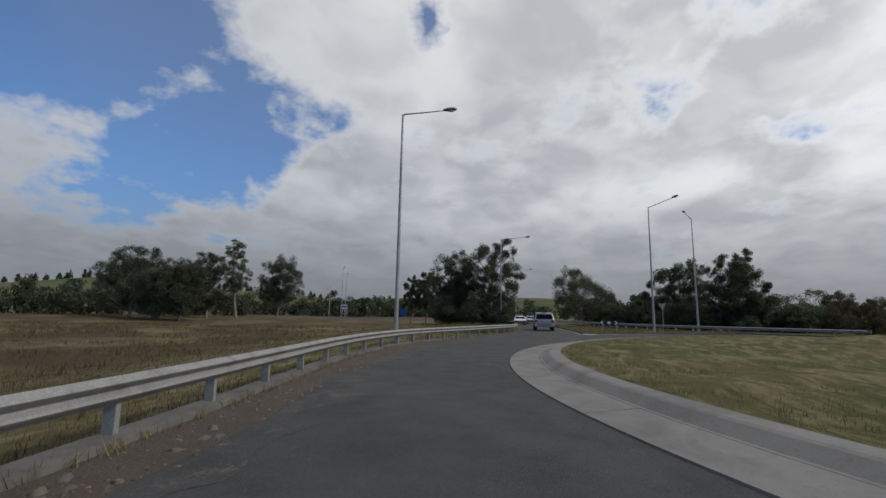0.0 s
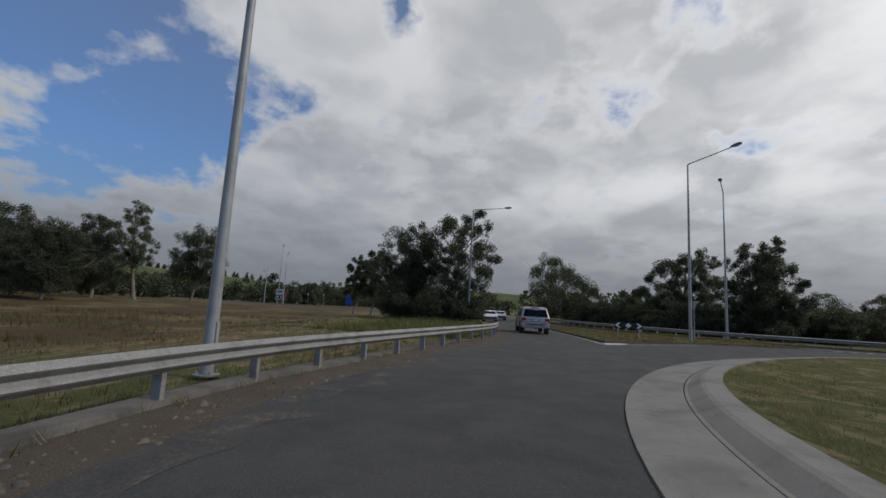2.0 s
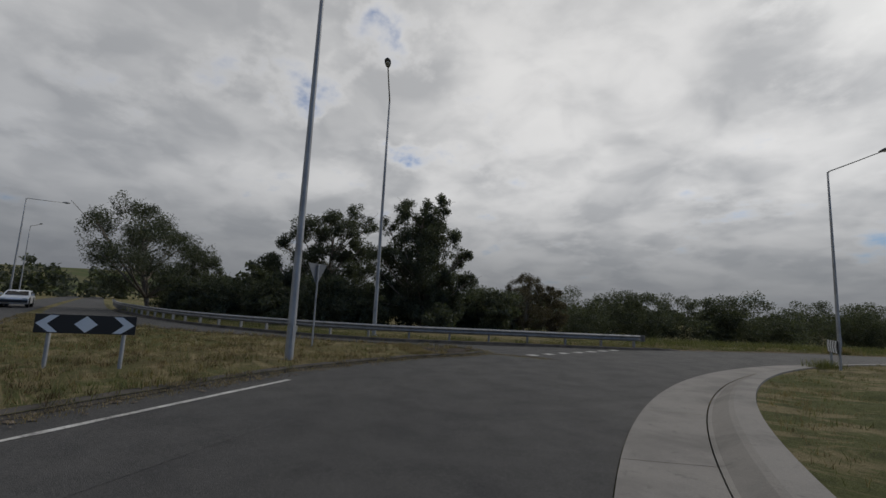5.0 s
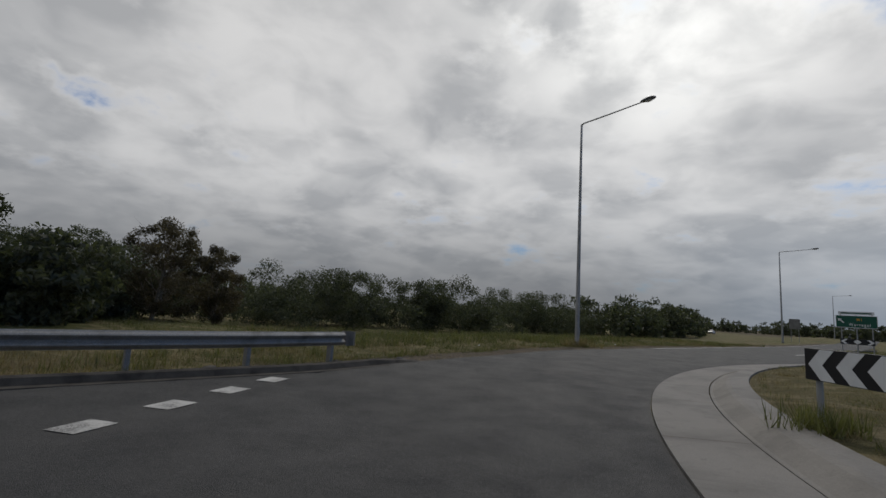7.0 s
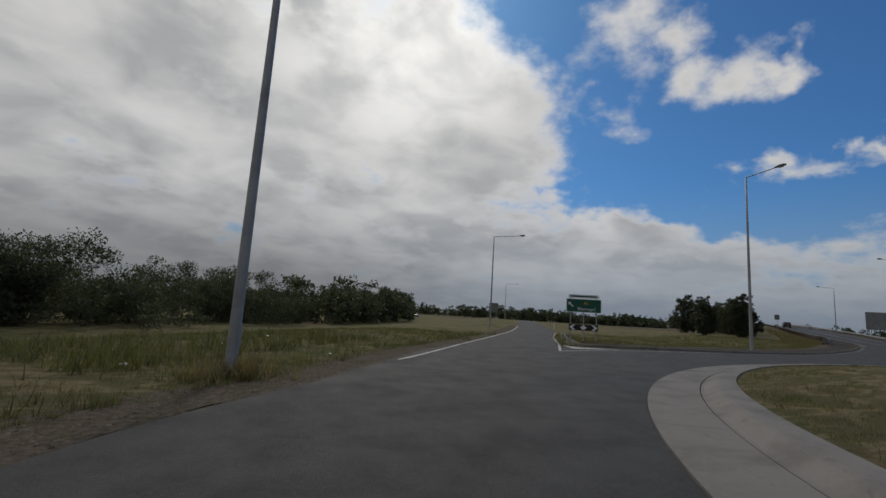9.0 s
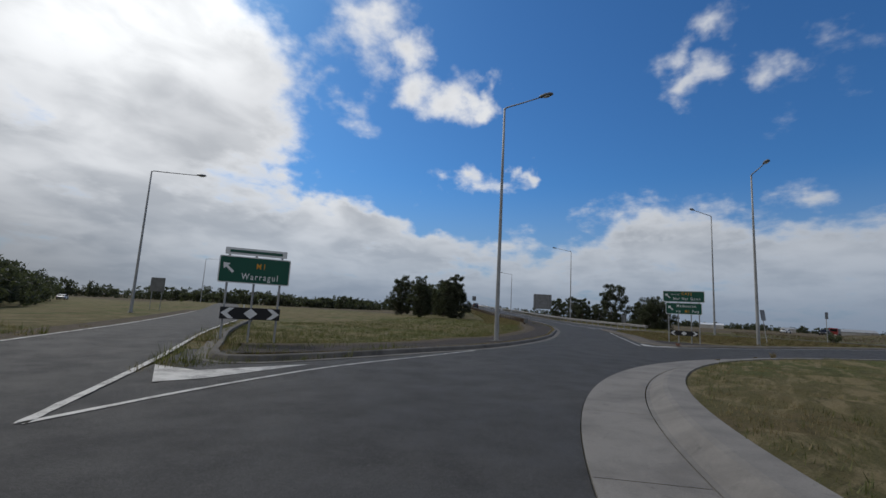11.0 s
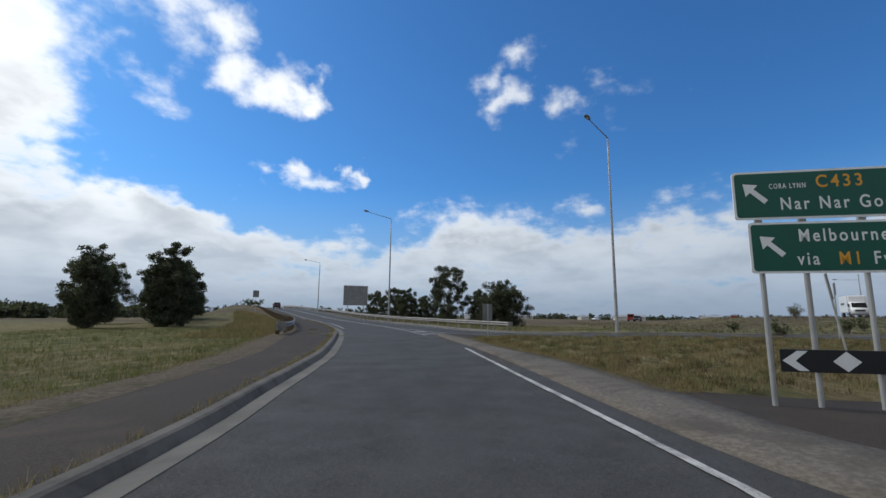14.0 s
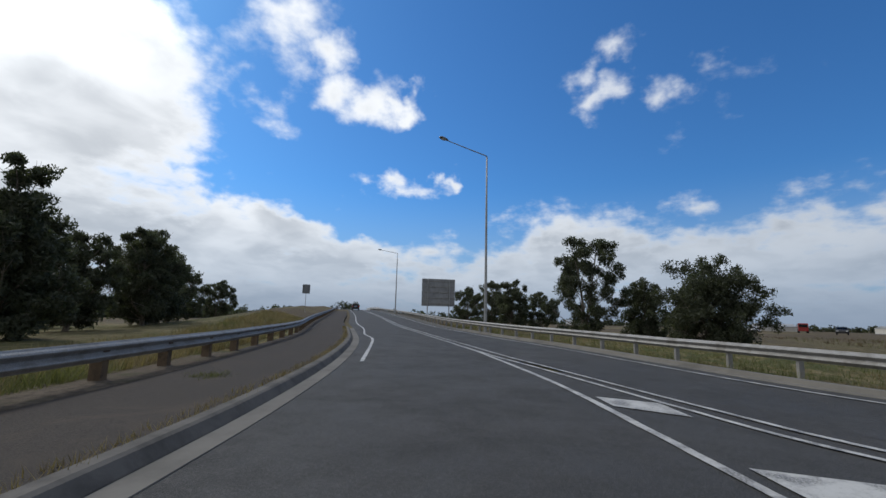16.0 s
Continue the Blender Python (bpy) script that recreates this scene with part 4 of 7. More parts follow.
def patch_mark(name, corners, label, lift=0.009):
    bm = bmesh.new()
    f = bm.faces.new([bm.verts.new((x, y, high(x, y) + lift)) for x, y in corners])
    bmesh.ops.recalc_face_normals(bm, faces=bm.faces)
    if f.normal.z < 0:
        f.normal_flip()
    return tagged(part(name, bm, PAINT), label, "road marking", kind="structure")


painted("line_west_south", [(-23.0, -20.7), (-27.9, -19.95), (-32.2, -19.5), (-45, -18.4)], 0.12, "worn white edge line")
painted("line_west_face", [(-23.0, -20.6), (-24.4, -18.4), (-27.4, -13)], 0.12, "worn white edge line")
patch_mark("mark_west_tip", [(-23.2, -20.5), (-24.6, -20.15), (-25.2, -18.6), (-24.5, -18.7)], "white painted island tip")
painted("line_freeway_left", [(-17.8, 23.8), (-16.3, 25.6), (-12.0, 31.1), (-6.2, 38.4), (3, 50.4), (18, 72)], 0.12, "white edge line")
painted("line_freeway_tip", [(-8.6, 28.2), (-4.9, 33.0), (1, 41.1), (9.0, 51)], 0.14, "white edge line")
painted("line_freeway_right", [(-8.6, 28.2), (-6.1, 28.95), (-2.8, 29.6), (1.0, 29.75), (5, 29.9)], 0.12, "white edge line")
patch_mark("mark_freeway_tip", [(-5.5, 31.9), (-5.3, 30.7), (-2.9, 30.2), (-5.7, 29.75), (-6.5, 29.9)], "white painted island tip")
painted("line_island_tip", [(18.7, 25.95), (20.7, 26.6), (24.1, 27.6), (28.9, 29.1), (34.4, 30.8)], 0.13, "white edge line")
painted("line_median_edge", [(42.5, 34.05), (44.2, 34.75), (45.4, 35.25), (46.2, 35.6), (48.4, 36.6), (51.2, 38.1), (55.3, 40.5), (58.0, 42.4)], 0.13, "worn white edge line")
painted("line_island_face", [(18.9, 24.65), (20.2, 23.75), (22.6, 22.05), (25.1, 20.0), (27.5, 18.2), (31.2, 15.5), (35.7, 12.1), (39.7, 9.1)], 0.12, "white edge line")
patch_mark("mark_island_tip", [(21.2, 26.3), (19.8, 25.3), (21.6, 23.5), (19.1, 25.0), (19.1, 25.85)], "white painted island tip")
painted("line_double_left", [(42.75, 28.4), (43.5, 30.2), (44.55, 32.0), (46.0, 33.75), (48.2, 35.35), (51.5, 37.65), (55.5, 40.55), (64.7, 46.95), (73.5, 53.25), (95.3, 67.75), (120.3, 84.75), (152.3, 106.75)], 0.11, "white double centre line")
painted("line_double_right", [(43.05, 28.3), (43.8, 30.0), (44.85, 31.8), (46.25, 33.4), (48.45, 35.05), (51.7, 37.35), (55.75, 40.25), (64.9, 46.65), (73.7, 52.95), (95.5, 67.45), (120.5, 84.45), (152.5, 106.45)], 0.11, "white double centre line")
painted("line_overpass_left", [(50.4, 42.2), (58.3, 46.6), (61.8, 49.2), (67.4, 52.8), (76.4, 59.2), (93.4, 70.4), (118.4, 87.4), (150.4, 109.4)], 0.12, "white edge line")
painted("line_overpass_right", [(194.1, 131.6), (122.1, 82.1), (97.1, 65.1), (80.1, 53.9), (71.1, 47.5), (62.2, 40.6), (57.2, 36.8), (51.9, 33.4), (49.4, 31.2), (47.9, 28.6)], 0.12, "white edge line")
patch_mark("mark_median_bar", [(44.8, 34.75), (44.8, 32.5), (44.4, 33.4), (44.1, 34.5)], "white painted median wedge")
patch_mark("mark_median_bar", [(48.0, 36.2), (47.9, 35.25), (47.0, 34.9), (47.3, 35.9)], "white painted median bar")
for k in range(7):
    y = -2.9 + 1.12 * k
    patch_mark("mark_give_way", [(-28.93, y), (-28.57, y), (-28.55, y + 0.46), (-28.91, y + 0.46)], "white give way dash", 0.009)


# guard rails
def w_profile():
    """W-beam: (out, height) pairs."""
    pts = []
    for u in np.linspace(0, 1, 13):
        pts.append((0.045 - 0.04 * math.cos(u * 4 * math.pi), 0.41 + 0.31 * u))
    return pts


def guard_rail(name, line, label, spacing=2.0, flip=1, ends=(True, True), timber=False):
    rail = thing(name, label, "guard rail", at=(0, 0, 0))
    rail["group"] = "guard rails"
    line = resample(line, 0.6)
    gone = np.r_[0, np.cumsum(np.hypot(*np.diff(line, axis=0).T))]
    profile = [(flip * o, z) for o, z in w_profile()]
    back = [(flip * (o - 0.012), z) for o, z in w_profile()][::-1]
    # beam in lapped lengths
    length = 4.0
    for k in range(int(gone[-1] / length) + 1):
        at = np.linspace(k * length, min((k + 1) * length + 0.15, gone[-1]), 8)
        if at[-1] - at[0] < 0.3:
            continue
        piece = np.stack([np.interp(at, gone, line[:, j]) for j in (0, 1)], -1)
        piece = offset(piece, flip * 0.004 * (k % 2))
        sweep("rail_beam", piece, profile + back + profile[:1], STEEL, rail)
    bm = bmesh.new()
    box(bm, 0, 0, 0.28, 0.17 if timber else 0.08, 0.19 if timber else 0.15, 0.78, bevel=0.008)
    box(bm, 0, 0, 0.57, 0.11, 0.10, 0.24, bevel=0.006)
    post_mesh = bpy.data.meshes.new("rail_post")
    bm.to_mesh(post_mesh)
    bm.free()
    post_mesh.materials.append(TIMBER if timber else STEEL)
    for s in np.arange(0.3, gone[-1], spacing):
        x, y = (np.interp(s, gone, line[:, j]) for j in (0, 1))
        x2, y2 = (np.interp(s + 0.2, gone, line[:, j]) for j in (0, 1))
        turn = math.degrees(math.atan2(y2 - y, x2 - x))
        nx, ny = -math.sin(radians(turn)), math.cos(radians(turn))
        post = new("rail_post", post_mesh)
        post.parent = rail
        post.matrix_basis = pose(x - flip * nx * 0.075, y - flip * ny * 0.075, high(x, y), 0, 0, turn)
    # rounded end shoe
    for which, (a, b) in zip(ends, ((0, 1), (-1, -2))):
        if not which:
            continue
        p, q = line[a], line[b]
        turn = math.degrees(math.atan2(p[1] - q[1], p[0] - q[0]))
        bm = bmesh.new()
        m = Matrix.Translation((p[0], p[1], high(*p))) @ pose(0, 0, 0, 0, 0, turn)
        pts = [(0.0, 0.09), (0.22, 0.10), (0.34, 0.02), (0.30, -0.14), (0.10, -0.20)]
        lo = [bm.verts.new(m @ Vector((x, flip * y * (1 if a == -1 else -1), 0.40))) for x, y in pts]
        hi = [bm.verts.new(m @ Vector((x, flip * y * (1 if a == -1 else -1), 0.73))) for x, y in pts]
        for k in range(len(pts) - 1):
            bm.faces.new((lo[k], lo[k + 1], hi[k + 1], hi[k]))
        bmesh.ops.solidify(bm, geom=bm.faces[:], thickness=0.012)
        part("rail_end", bm, STEEL, rail, "curved bull-nose end")
    return rail


SOUTH_RAIL = offset(resample([(60, -35), (25, -34.0), (14, -33.4), (8.7, -33.3), (0.5, -33.3), (-4.3, -32.8), (-8.1, -31.9), (-11.8, -30.5), (-16.6, -28.5), (-20.5, -26.9), (-24.6, -25.3), (-29.0, -24.2)], 1.5), 1.0)[::1]
guard_rail("guard_rail_south", [tuple(p) for p in SOUTH_RAIL], "weathered galvanised W-beam guard rail on the curve", flip=-1)
guard_rail("guard_rail_west", [(-28.75, 6.9), (-29.9, 4.7), (-31.0, 3.0), (-32.3, 1.2), (-33.4, -0.4), (-34.4, -2.0), (-36.6, -4.8), (-42.2, -7.9), (-52, -10.1), (-70, -10.4), (-95, -8.2)], "galvanised guard rail behind a grimy kerb", flip=1)
guard_rail("guard_rail_north", [(38.9, 41.1), (41.3, 41.9), (43.8, 43.0), (46.0, 44.1), (49.6, 46.0), (58, 50.8), (67, 57.2), (76, 63.4), (93, 74.7), (118, 91.6), (150, 113.5), (185, 137.6)], "dull guard rail on timber posts beside the climbing verge", flip=-1, ends=(False, True), timber=True)


def rail_terminal(rail, x, y, turn):
    """Broad flared plate that closes the rail, with its anchor cable."""
    m = pose(x, y, high(x, y), 0, 0, turn)
    bm = bmesh.new()
    lo, hi = [], []
    for px, py in ((0.75, 0.07), (0.30, 0.08), (0.02, 0.10), (-0.14, 0.02), (-0.18, -0.16), (-0.10, -0.34), (0.05, -0.40)):
        lo.append(bm.verts.new(m @ Vector((px, py, 0.33))))
        hi.append(bm.verts.new(m @ Vector((px, py, 0.80))))
    for k in range(6):
        bm.faces.new((lo[k], lo[k + 1], hi[k + 1], hi[k]))
    bmesh.ops.solidify(bm, geom=bm.faces[:], thickness=0.012)
    part("rail_end", bm, STEEL, rail, "broad pale bull-nose end plate")
    bm = bmesh.new()
    tube(bm, [m @ Vector((0.15, -0.05, 0.06)), m @ Vector((1.9, -0.02, 0.48))], 0.012, 6)
    part("anchor_cable", bm, STEEL, rail)


rail_terminal(bpy.data.objects["guard_rail_north"], 38.9, 41.1, 18)

guard_rail("guard_rail_overpass", [(49.6, 29.6), (52.9, 31.7), (58.1, 35.4), (63, 39.3), (72, 46.3), (81.1, 52.6), (98.1, 63.7), (123.1, 80.7), (155, 102.6), (190, 126.6)], "clean pale guard rail beside the descending lane", flip=1)


# street lamps
def street_lamp(x, y, arm_way, height=12.0, arm=2.6, label="tall galvanised street lamp on a single outreach arm", arms=1):
    lamp = thing("street_lamp", label, "street lamp", "street lamps", (x, y, high(x, y)), arm_way)
    bm = bmesh.new()
    levels = [0, 0.02, 3.0, 6.0, 9.0, height]
    tube(bm, [(0, 0, z) for z in levels], [0.115, 0.115, 0.10, 0.085, 0.07, 0.055], 12)
    part("pole", bm, POLE_STEEL, lamp, smooth=True)
    bm = bmesh.new()
    bmesh.ops.create_cone(bm, cap_ends=True, segments=16, radius1=0.22, radius2=0.22, depth=0.03, matrix=Matrix.Translation((0, 0, 0.035)))
    for k in range(4):
        a = math.pi / 4 + k * math.pi / 2
        bmesh.ops.create_cone(bm, cap_ends=True, segments=6, radius1=0.02, radius2=0.02, depth=0.07, matrix=Matrix.Translation((0.17 * math.cos(a), 0.17 * math.sin(a), 0.075)))
    part("base_flange", bm, STEEL, lamp)
    bm = bmesh.new()
    box(bm, 0.115, 0, 0.75, 0.012, 0.11, 0.42, bevel=0.004)
    part("service_hatch", bm, POLE_STEEL, lamp)
    bm = bmesh.new()
    tube(bm, [(0, 0, height - 0.05), (0.12, 0, height + 0.03), (arm * 0.5, 0, height + 0.10), (arm, 0, height + 0.20)], [0.045, 0.042, 0.036, 0.03], 8)
    part("outreach_arm", bm, POLE_STEEL, lamp, smooth=True)
    bm = bmesh.new()
    rings = []
    for u, w, t in ((0, 0.05, 0.05), (0.1, 0.11, 0.09), (0.35, 0.16, 0.13), (0.62, 0.15, 0.11), (0.75, 0.06, 0.05)):
        rings.append([bm.verts.new((arm - 0.05 + u, w * math.cos(a), height + 0.22 + 0.05 * u + t * math.sin(a) * (1.0 if math.sin(a) > 0 else 0.55))) for a in np.linspace(0, 2 * math.pi, 12, endpoint=False)])
    for lo, hi in zip(rings, rings[1:]):
        for k in range(12):
            bm.faces.new((lo[k], lo[(k + 1) % 12], hi[(k + 1) % 12], hi[k]))
    bm.faces.new(rings[0][::-1])
    bm.faces.new(rings[-1])
    head = part("lamp_head", bm, LAMP_GREY, lamp, "grey cobra-head luminaire", smooth=True)
    bm = bmesh.new()
    bmesh.ops.create_uvsphere(bm, u_segments=10, v_segments=6, radius=1, matrix=Matrix.Translation((arm + 0.36, 0, height + 0.19)) @ Matrix.Diagonal((0.22, 0.11, 0.07, 1)))
    part("lamp_lens", bm, LENS, head, smooth=True)
    return lamp


def facing(x, y, tx, ty):
    return math.degrees(math.atan2(ty - y, tx - x))


LAMPS = [(-8.4, -33.9, 88, 12.4), (-29.9, -11.9, 17, 12.5), (-38.4, -3.4, -38, 13.2), (-45.8, -25.4, 75, 11.8), (-88.7, -18.5, 100, 12.0), (-22.1, 20.9, -38, 11.9),
         (6.8, 61.5, -35, 11.6), (57.0, 139.3, -35, 12.0), (10.6, 31.6, -90, 12.6), (28.5, 19.6, 200, 12.7), (49.3, 22.4, 150, 14.2), (69.9, 44.6, 150, 13.5),
         (110.7, 73.4, 150, 13.3), (78.5, -15.0, 60, 12.8), (-105, -63.5, 20, 13.2), (-110, -63.8, 20, 12.0), (-112, -69.0, 211, 8.0), (-120, -18, 20, 12), (103.5, -29.3, 60, 11.2), (119.5, -38, 60, 9.4)]
ARMS = {0: 2.3, 8: 2.0, 9: 1.9, 11: 3.7}
for k, (x, y, way, tall) in enumerate(LAMPS):
    street_lamp(x, y, way, tall - high(x, y), ARMS.get(k, 3.3))


# signs
def rounded_panel(bm, w, h, r, y, z, thick=0.02):
    """An upright panel facing -y, rounded at the corners; z is its lower edge."""
    pts = []
    for cx, cz, a0 in ((w / 2 - r, h - r, 0), (-w / 2 + r, h - r, 90), (-w / 2 + r, r, 180), (w / 2 - r, r, 270)):
        for a in np.radians(np.linspace(a0, a0 + 90, 5)):
            pts.append((cx + r * math.cos(a), z + cz + r * math.sin(a)))
    front = [bm.verts.new((px, y - thick / 2, pz)) for px, pz in pts]
    back = [bm.verts.new((px, y + thick / 2, pz)) for px, pz in pts]
    bm.faces.new(front[::-1])
    bm.faces.new(back)
    n = len(pts)
    for k in range(n):
        bm.faces.new((front[k], front[(k + 1) % n], back[(k + 1) % n], back[k]))
    bmesh.ops.recalc_face_normals(bm, faces=bm.faces)


def flat_shape(bm, pts, y, thick=0.004):
    front = [bm.verts.new((px, y - thick, pz)) for px, pz in pts]
    back = [bm.verts.new((px, y, pz)) for px, pz in pts]
    bm.faces.new(front)
    bm.faces.new(back[::-1])
    n = len(pts)
    for k in range(n):
        bm.faces.new((front[k], back[k], back[(k + 1) % n], front[(k + 1) % n]))
    bmesh.ops.recalc_face_normals(bm, faces=bm.faces)


def words(name, text, size, x, y, z, material, parent, squeeze=1.0, heavy=0.012):
    """Raised lettering facing -y with its baseline at z, starting at x."""
    curve = bpy.data.curves.new(name, "FONT")
    curve.body, curve.size, curve.extrude, curve.offset = text, size, 0.002, heavy * size
    curve.space_character = 1.32
    temp = new(name, curve)
    bpy.context.view_layer.update()
    mesh = bpy.data.meshes.new_from_object(temp.evaluated_get(bpy.context.evaluated_depsgraph_get()))
    bpy.data.objects.remove(temp)
    mesh.transform(Matrix.Translation((x, y, z)) @ pose(0, 0, 0, 90, 0, 0) @ Matrix.Diagonal((squeeze * 0.89, 1, 1, 1)))
    # one part for each letter: pieces that lie above one another belong together
    bm = bmesh.new()
    bm.from_mesh(mesh)
    bpy.data.meshes.remove(mesh)
    islands, left = [], set(bm.verts)
    while left:
        stack, piece = [left.pop()], []
        while stack:
            v = stack.pop()
            piece.append(v)
            for edge in v.link_edges:
                w = edge.other_vert(v)
                if w in left:
                    left.remove(w)
                    stack.append(w)
        islands.append([min(v.co.x for v in piece), max(v.co.x for v in piece), piece])
    islands.sort(key=lambda item: (item[0] + item[1]) / 2)
    letters = []
    for lo, hi, piece in islands:
        if letters and min(hi, letters[-1][1]) - max(lo, letters[-1][0]) > 0.5 * min(hi - lo, letters[-1][1] - letters[-1][0]):
            letters[-1] = [min(lo, letters[-1][0]), max(hi, letters[-1][1]), letters[-1][2] + piece]
        else:
            letters.append([lo, hi, piece])
    for lo, hi, piece in letters:
        number = {v: k for k, v in enumerate(piece)}
        faces = {f for v in piece for f in v.link_faces}
        part_mesh("letter", raw("letter", [tuple(v.co) for v in piece], [[number[v] for v in f.verts] for f in sorted(faces, key=lambda f: f.index)]), material, parent)
    bm.free()


def arrow_up_left(bm, x, z, s, y):
    """An arrow that points up and to the left, s high."""
    pts = [(0, 1.0), (0.62, 0.93), (0.43, 0.74), (1.0, 0.20), (0.83, 0.03), (0.27, 0.58), (0.08, 0.39)]
    flat_shape(bm, [(x + px * s, z + pz * s) for px, pz in pts], y)


def chevron_row(parent, y, z, w, h, name="hazard_board"):
    """Black board with white arrow heads to both sides and a diamond between."""
    bm = bmesh.new()
    box(bm, 0, y, z + h / 2, w, 0.025, h, bevel=0.005)
    board = part(name, bm, SIGN_BLACK, parent, "black and white two-way hazard board")
    face = y - 0.0135
    m = h / 2
    for sign in (-1, 1):
        bm = bmesh.new()
        tip, wide = sign * (w / 2 - 0.02), sign * (w / 2 - 0.02 - h * 0.62)
        flat_shape(bm, [(tip, z + m), (wide, z + h - 0.02), (wide - sign * 0.42 * h, z + h - 0.02), (tip - sign * 0.52 * h, z + m), (wide - sign * 0.42 * h, z + 0.02), (wide, z + 0.02)], face)
        part("arrow_head", bm, SIGN_WHITE, board)
    bm = bmesh.new()
    flat_shape(bm, [(-0.55 * h, z + m), (0, z + h - 0.02), (0.55 * h, z + m), (0, z + 0.02)], face)
    part("diamond", bm, SIGN_WHITE, board)
    return board


def posts(parent, xs, top, y=0.06, r=0.038):
    for x in xs:
        bm = bmesh.new()
        tube(bm, [(x, y, -0.15), (x, y, top)], r, 10)
        bmesh.ops.create_cone(bm, cap_ends=True, segments=10, radius1=r * 1.08, radius2=r * 0.6, depth=0.03, matrix=Matrix.Translation((x, y, top + 0.012)))
        part("sign_post", bm, POLE_STEEL, parent)


def direction_sign():
    """Two green direction boards over a hazard board, on four posts."""
    x, y = 25.05, 24.02
    sign = thing("direction_sign", "green and white direction sign on four steel posts in the grass", "road sign", at=(x, y, high(x, y) + 0.1), turn=-91)
    w1, w2 = 2.58, 2.24
    bm = bmesh.new()
    rounded_panel(bm, w1, 0.78, 0.06, 0, 2.78)
    top = part("upper_board", bm, SIGN_WHITE, sign, "green board with white border")
    bm = bmesh.new()
    rounded_panel(bm, w1 - 0.07, 0.71, 0.045, -0.012, 2.815, 0.006)
    part("green_face", bm, SIGN_GREEN, top)
    bm = bmesh.new()
    rounded_panel(bm, w2, 0.80, 0.06, 0, 1.93)
    low = part("lower_board", bm, SIGN_WHITE, sign, "green board with white border")
    bm = bmesh.new()
    rounded_panel(bm, w2 - 0.07, 0.73, 0.045, -0.012, 1.965, 0.006)
    part("green_face", bm, SIGN_GREEN, low)
    f = -0.018
    bm = bmesh.new()
    arrow_up_left(bm, -w1 / 2 + 0.15, 3.02, 0.34, f)
    part("arrow", bm, SIGN_WHITE, top)
    words("lettering", "CORA LYNN", 0.115, -w1 / 2 + 0.52, f, 3.27, SIGN_WHITE, top, 0.72)
    words("lettering", "C433", 0.275, -0.12, f, 3.27, SIGN_YELLOW, top, 0.98)
    words("lettering", "Nar Nar Goon", 0.275, -w1 / 2 + 0.65, f, 2.93, SIGN_WHITE, top, 0.87)
    bm = bmesh.new()
    arrow_up_left(bm, -w2 / 2 + 0.15, 2.17, 0.34, f)
    part("arrow", bm, SIGN_WHITE, low)
    words("lettering", "Melbourne", 0.275, -0.44, f, 2.42, SIGN_WHITE, low, 0.86)
    words("lettering", "via", 0.275, -0.48, f, 2.06, SIGN_WHITE, low, 0.86)
    words("lettering", "M1", 0.275, 0.07, f, 2.06, SIGN_YELLOW, low, 0.86)
    words("lettering", "Fwy", 0.275, 0.52, f, 2.06, SIGN_WHITE, low, 0.86)
    posts(sign, (-0.95, -0.34, 0.46, 0.95), 3.50)
    chevron_row(sign, -0.02, 0.46, 1.72, 0.33)
    for k in (-0.95, -0.34, 0.46, 0.95):
        bm = bmesh.new()
        box(bm, k, 0.03, 2.755, 0.10, 0.05, 0.045, bevel=0.006)
        part("clamp", bm, STEEL, sign)


def freeway_sign():
    x, y = -0.8, 35.6
    sign = thing("freeway_sign", "green freeway entrance sign with a name plate above", "road sign", at=(x, y, high(x, y)), turn=-35)
    bm = bmesh.new()
    rounded_panel(bm, 2.3, 0.92, 0.06, 0, 2.0)
    main = part("main_board", bm, SIGN_WHITE, sign, "green board with white border")
    bm = bmesh.new()
    rounded_panel(bm, 2.23, 0.85, 0.045, -0.012, 2.035, 0.006)
    part("green_face", bm, SIGN_GREEN, main)
    bm = bmesh.new()
    rounded_panel(bm, 2.0, 0.24, 0.03, 0, 2.97)
    plate = part("name_plate", bm, SIGN_WHITE, sign, "white name plate")
    bm = bmesh.new()
    box(bm, 0, -0.013, 3.09, 1.7, 0.006, 0.09)
    part("bar", bm, SIGN_GREEN, plate)
    bm = bmesh.new()
    arrow_up_left(bm, -1.02, 2.32, 0.36, -0.018)
    part("arrow", bm, SIGN_WHITE, main)
    words("lettering", "M1", 0.28, 0.02, -0.018, 2.52, SIGN_YELLOW, main, 0.9)
    words("lettering", "Warragul", 0.30, -0.42, -0.018, 2.14, SIGN_WHITE, main, 0.9)
    posts(sign, (-0.85, 0.0, 0.85), 3.0)
    chevron_row(sign, -0.02, 0.78, 1.9, 0.40)


def hazard_sign():
    """Low two-way hazard board on the west island."""
    x, y = -29.9, -16.2
    sign = thing("hazard_sign", "black two-way hazard board on two posts in the grass", "road sign", at=(x, y, high(x, y) + 0.1), turn=68)
    sign.matrix_basis = pose(x, y, high(x, y) + 0.1, 0, 0, 62)
    chevron_row(sign, -0.02, 0.66, 1.75, 0.37)
    posts(sign, (-0.65, 0.65), 0.98)


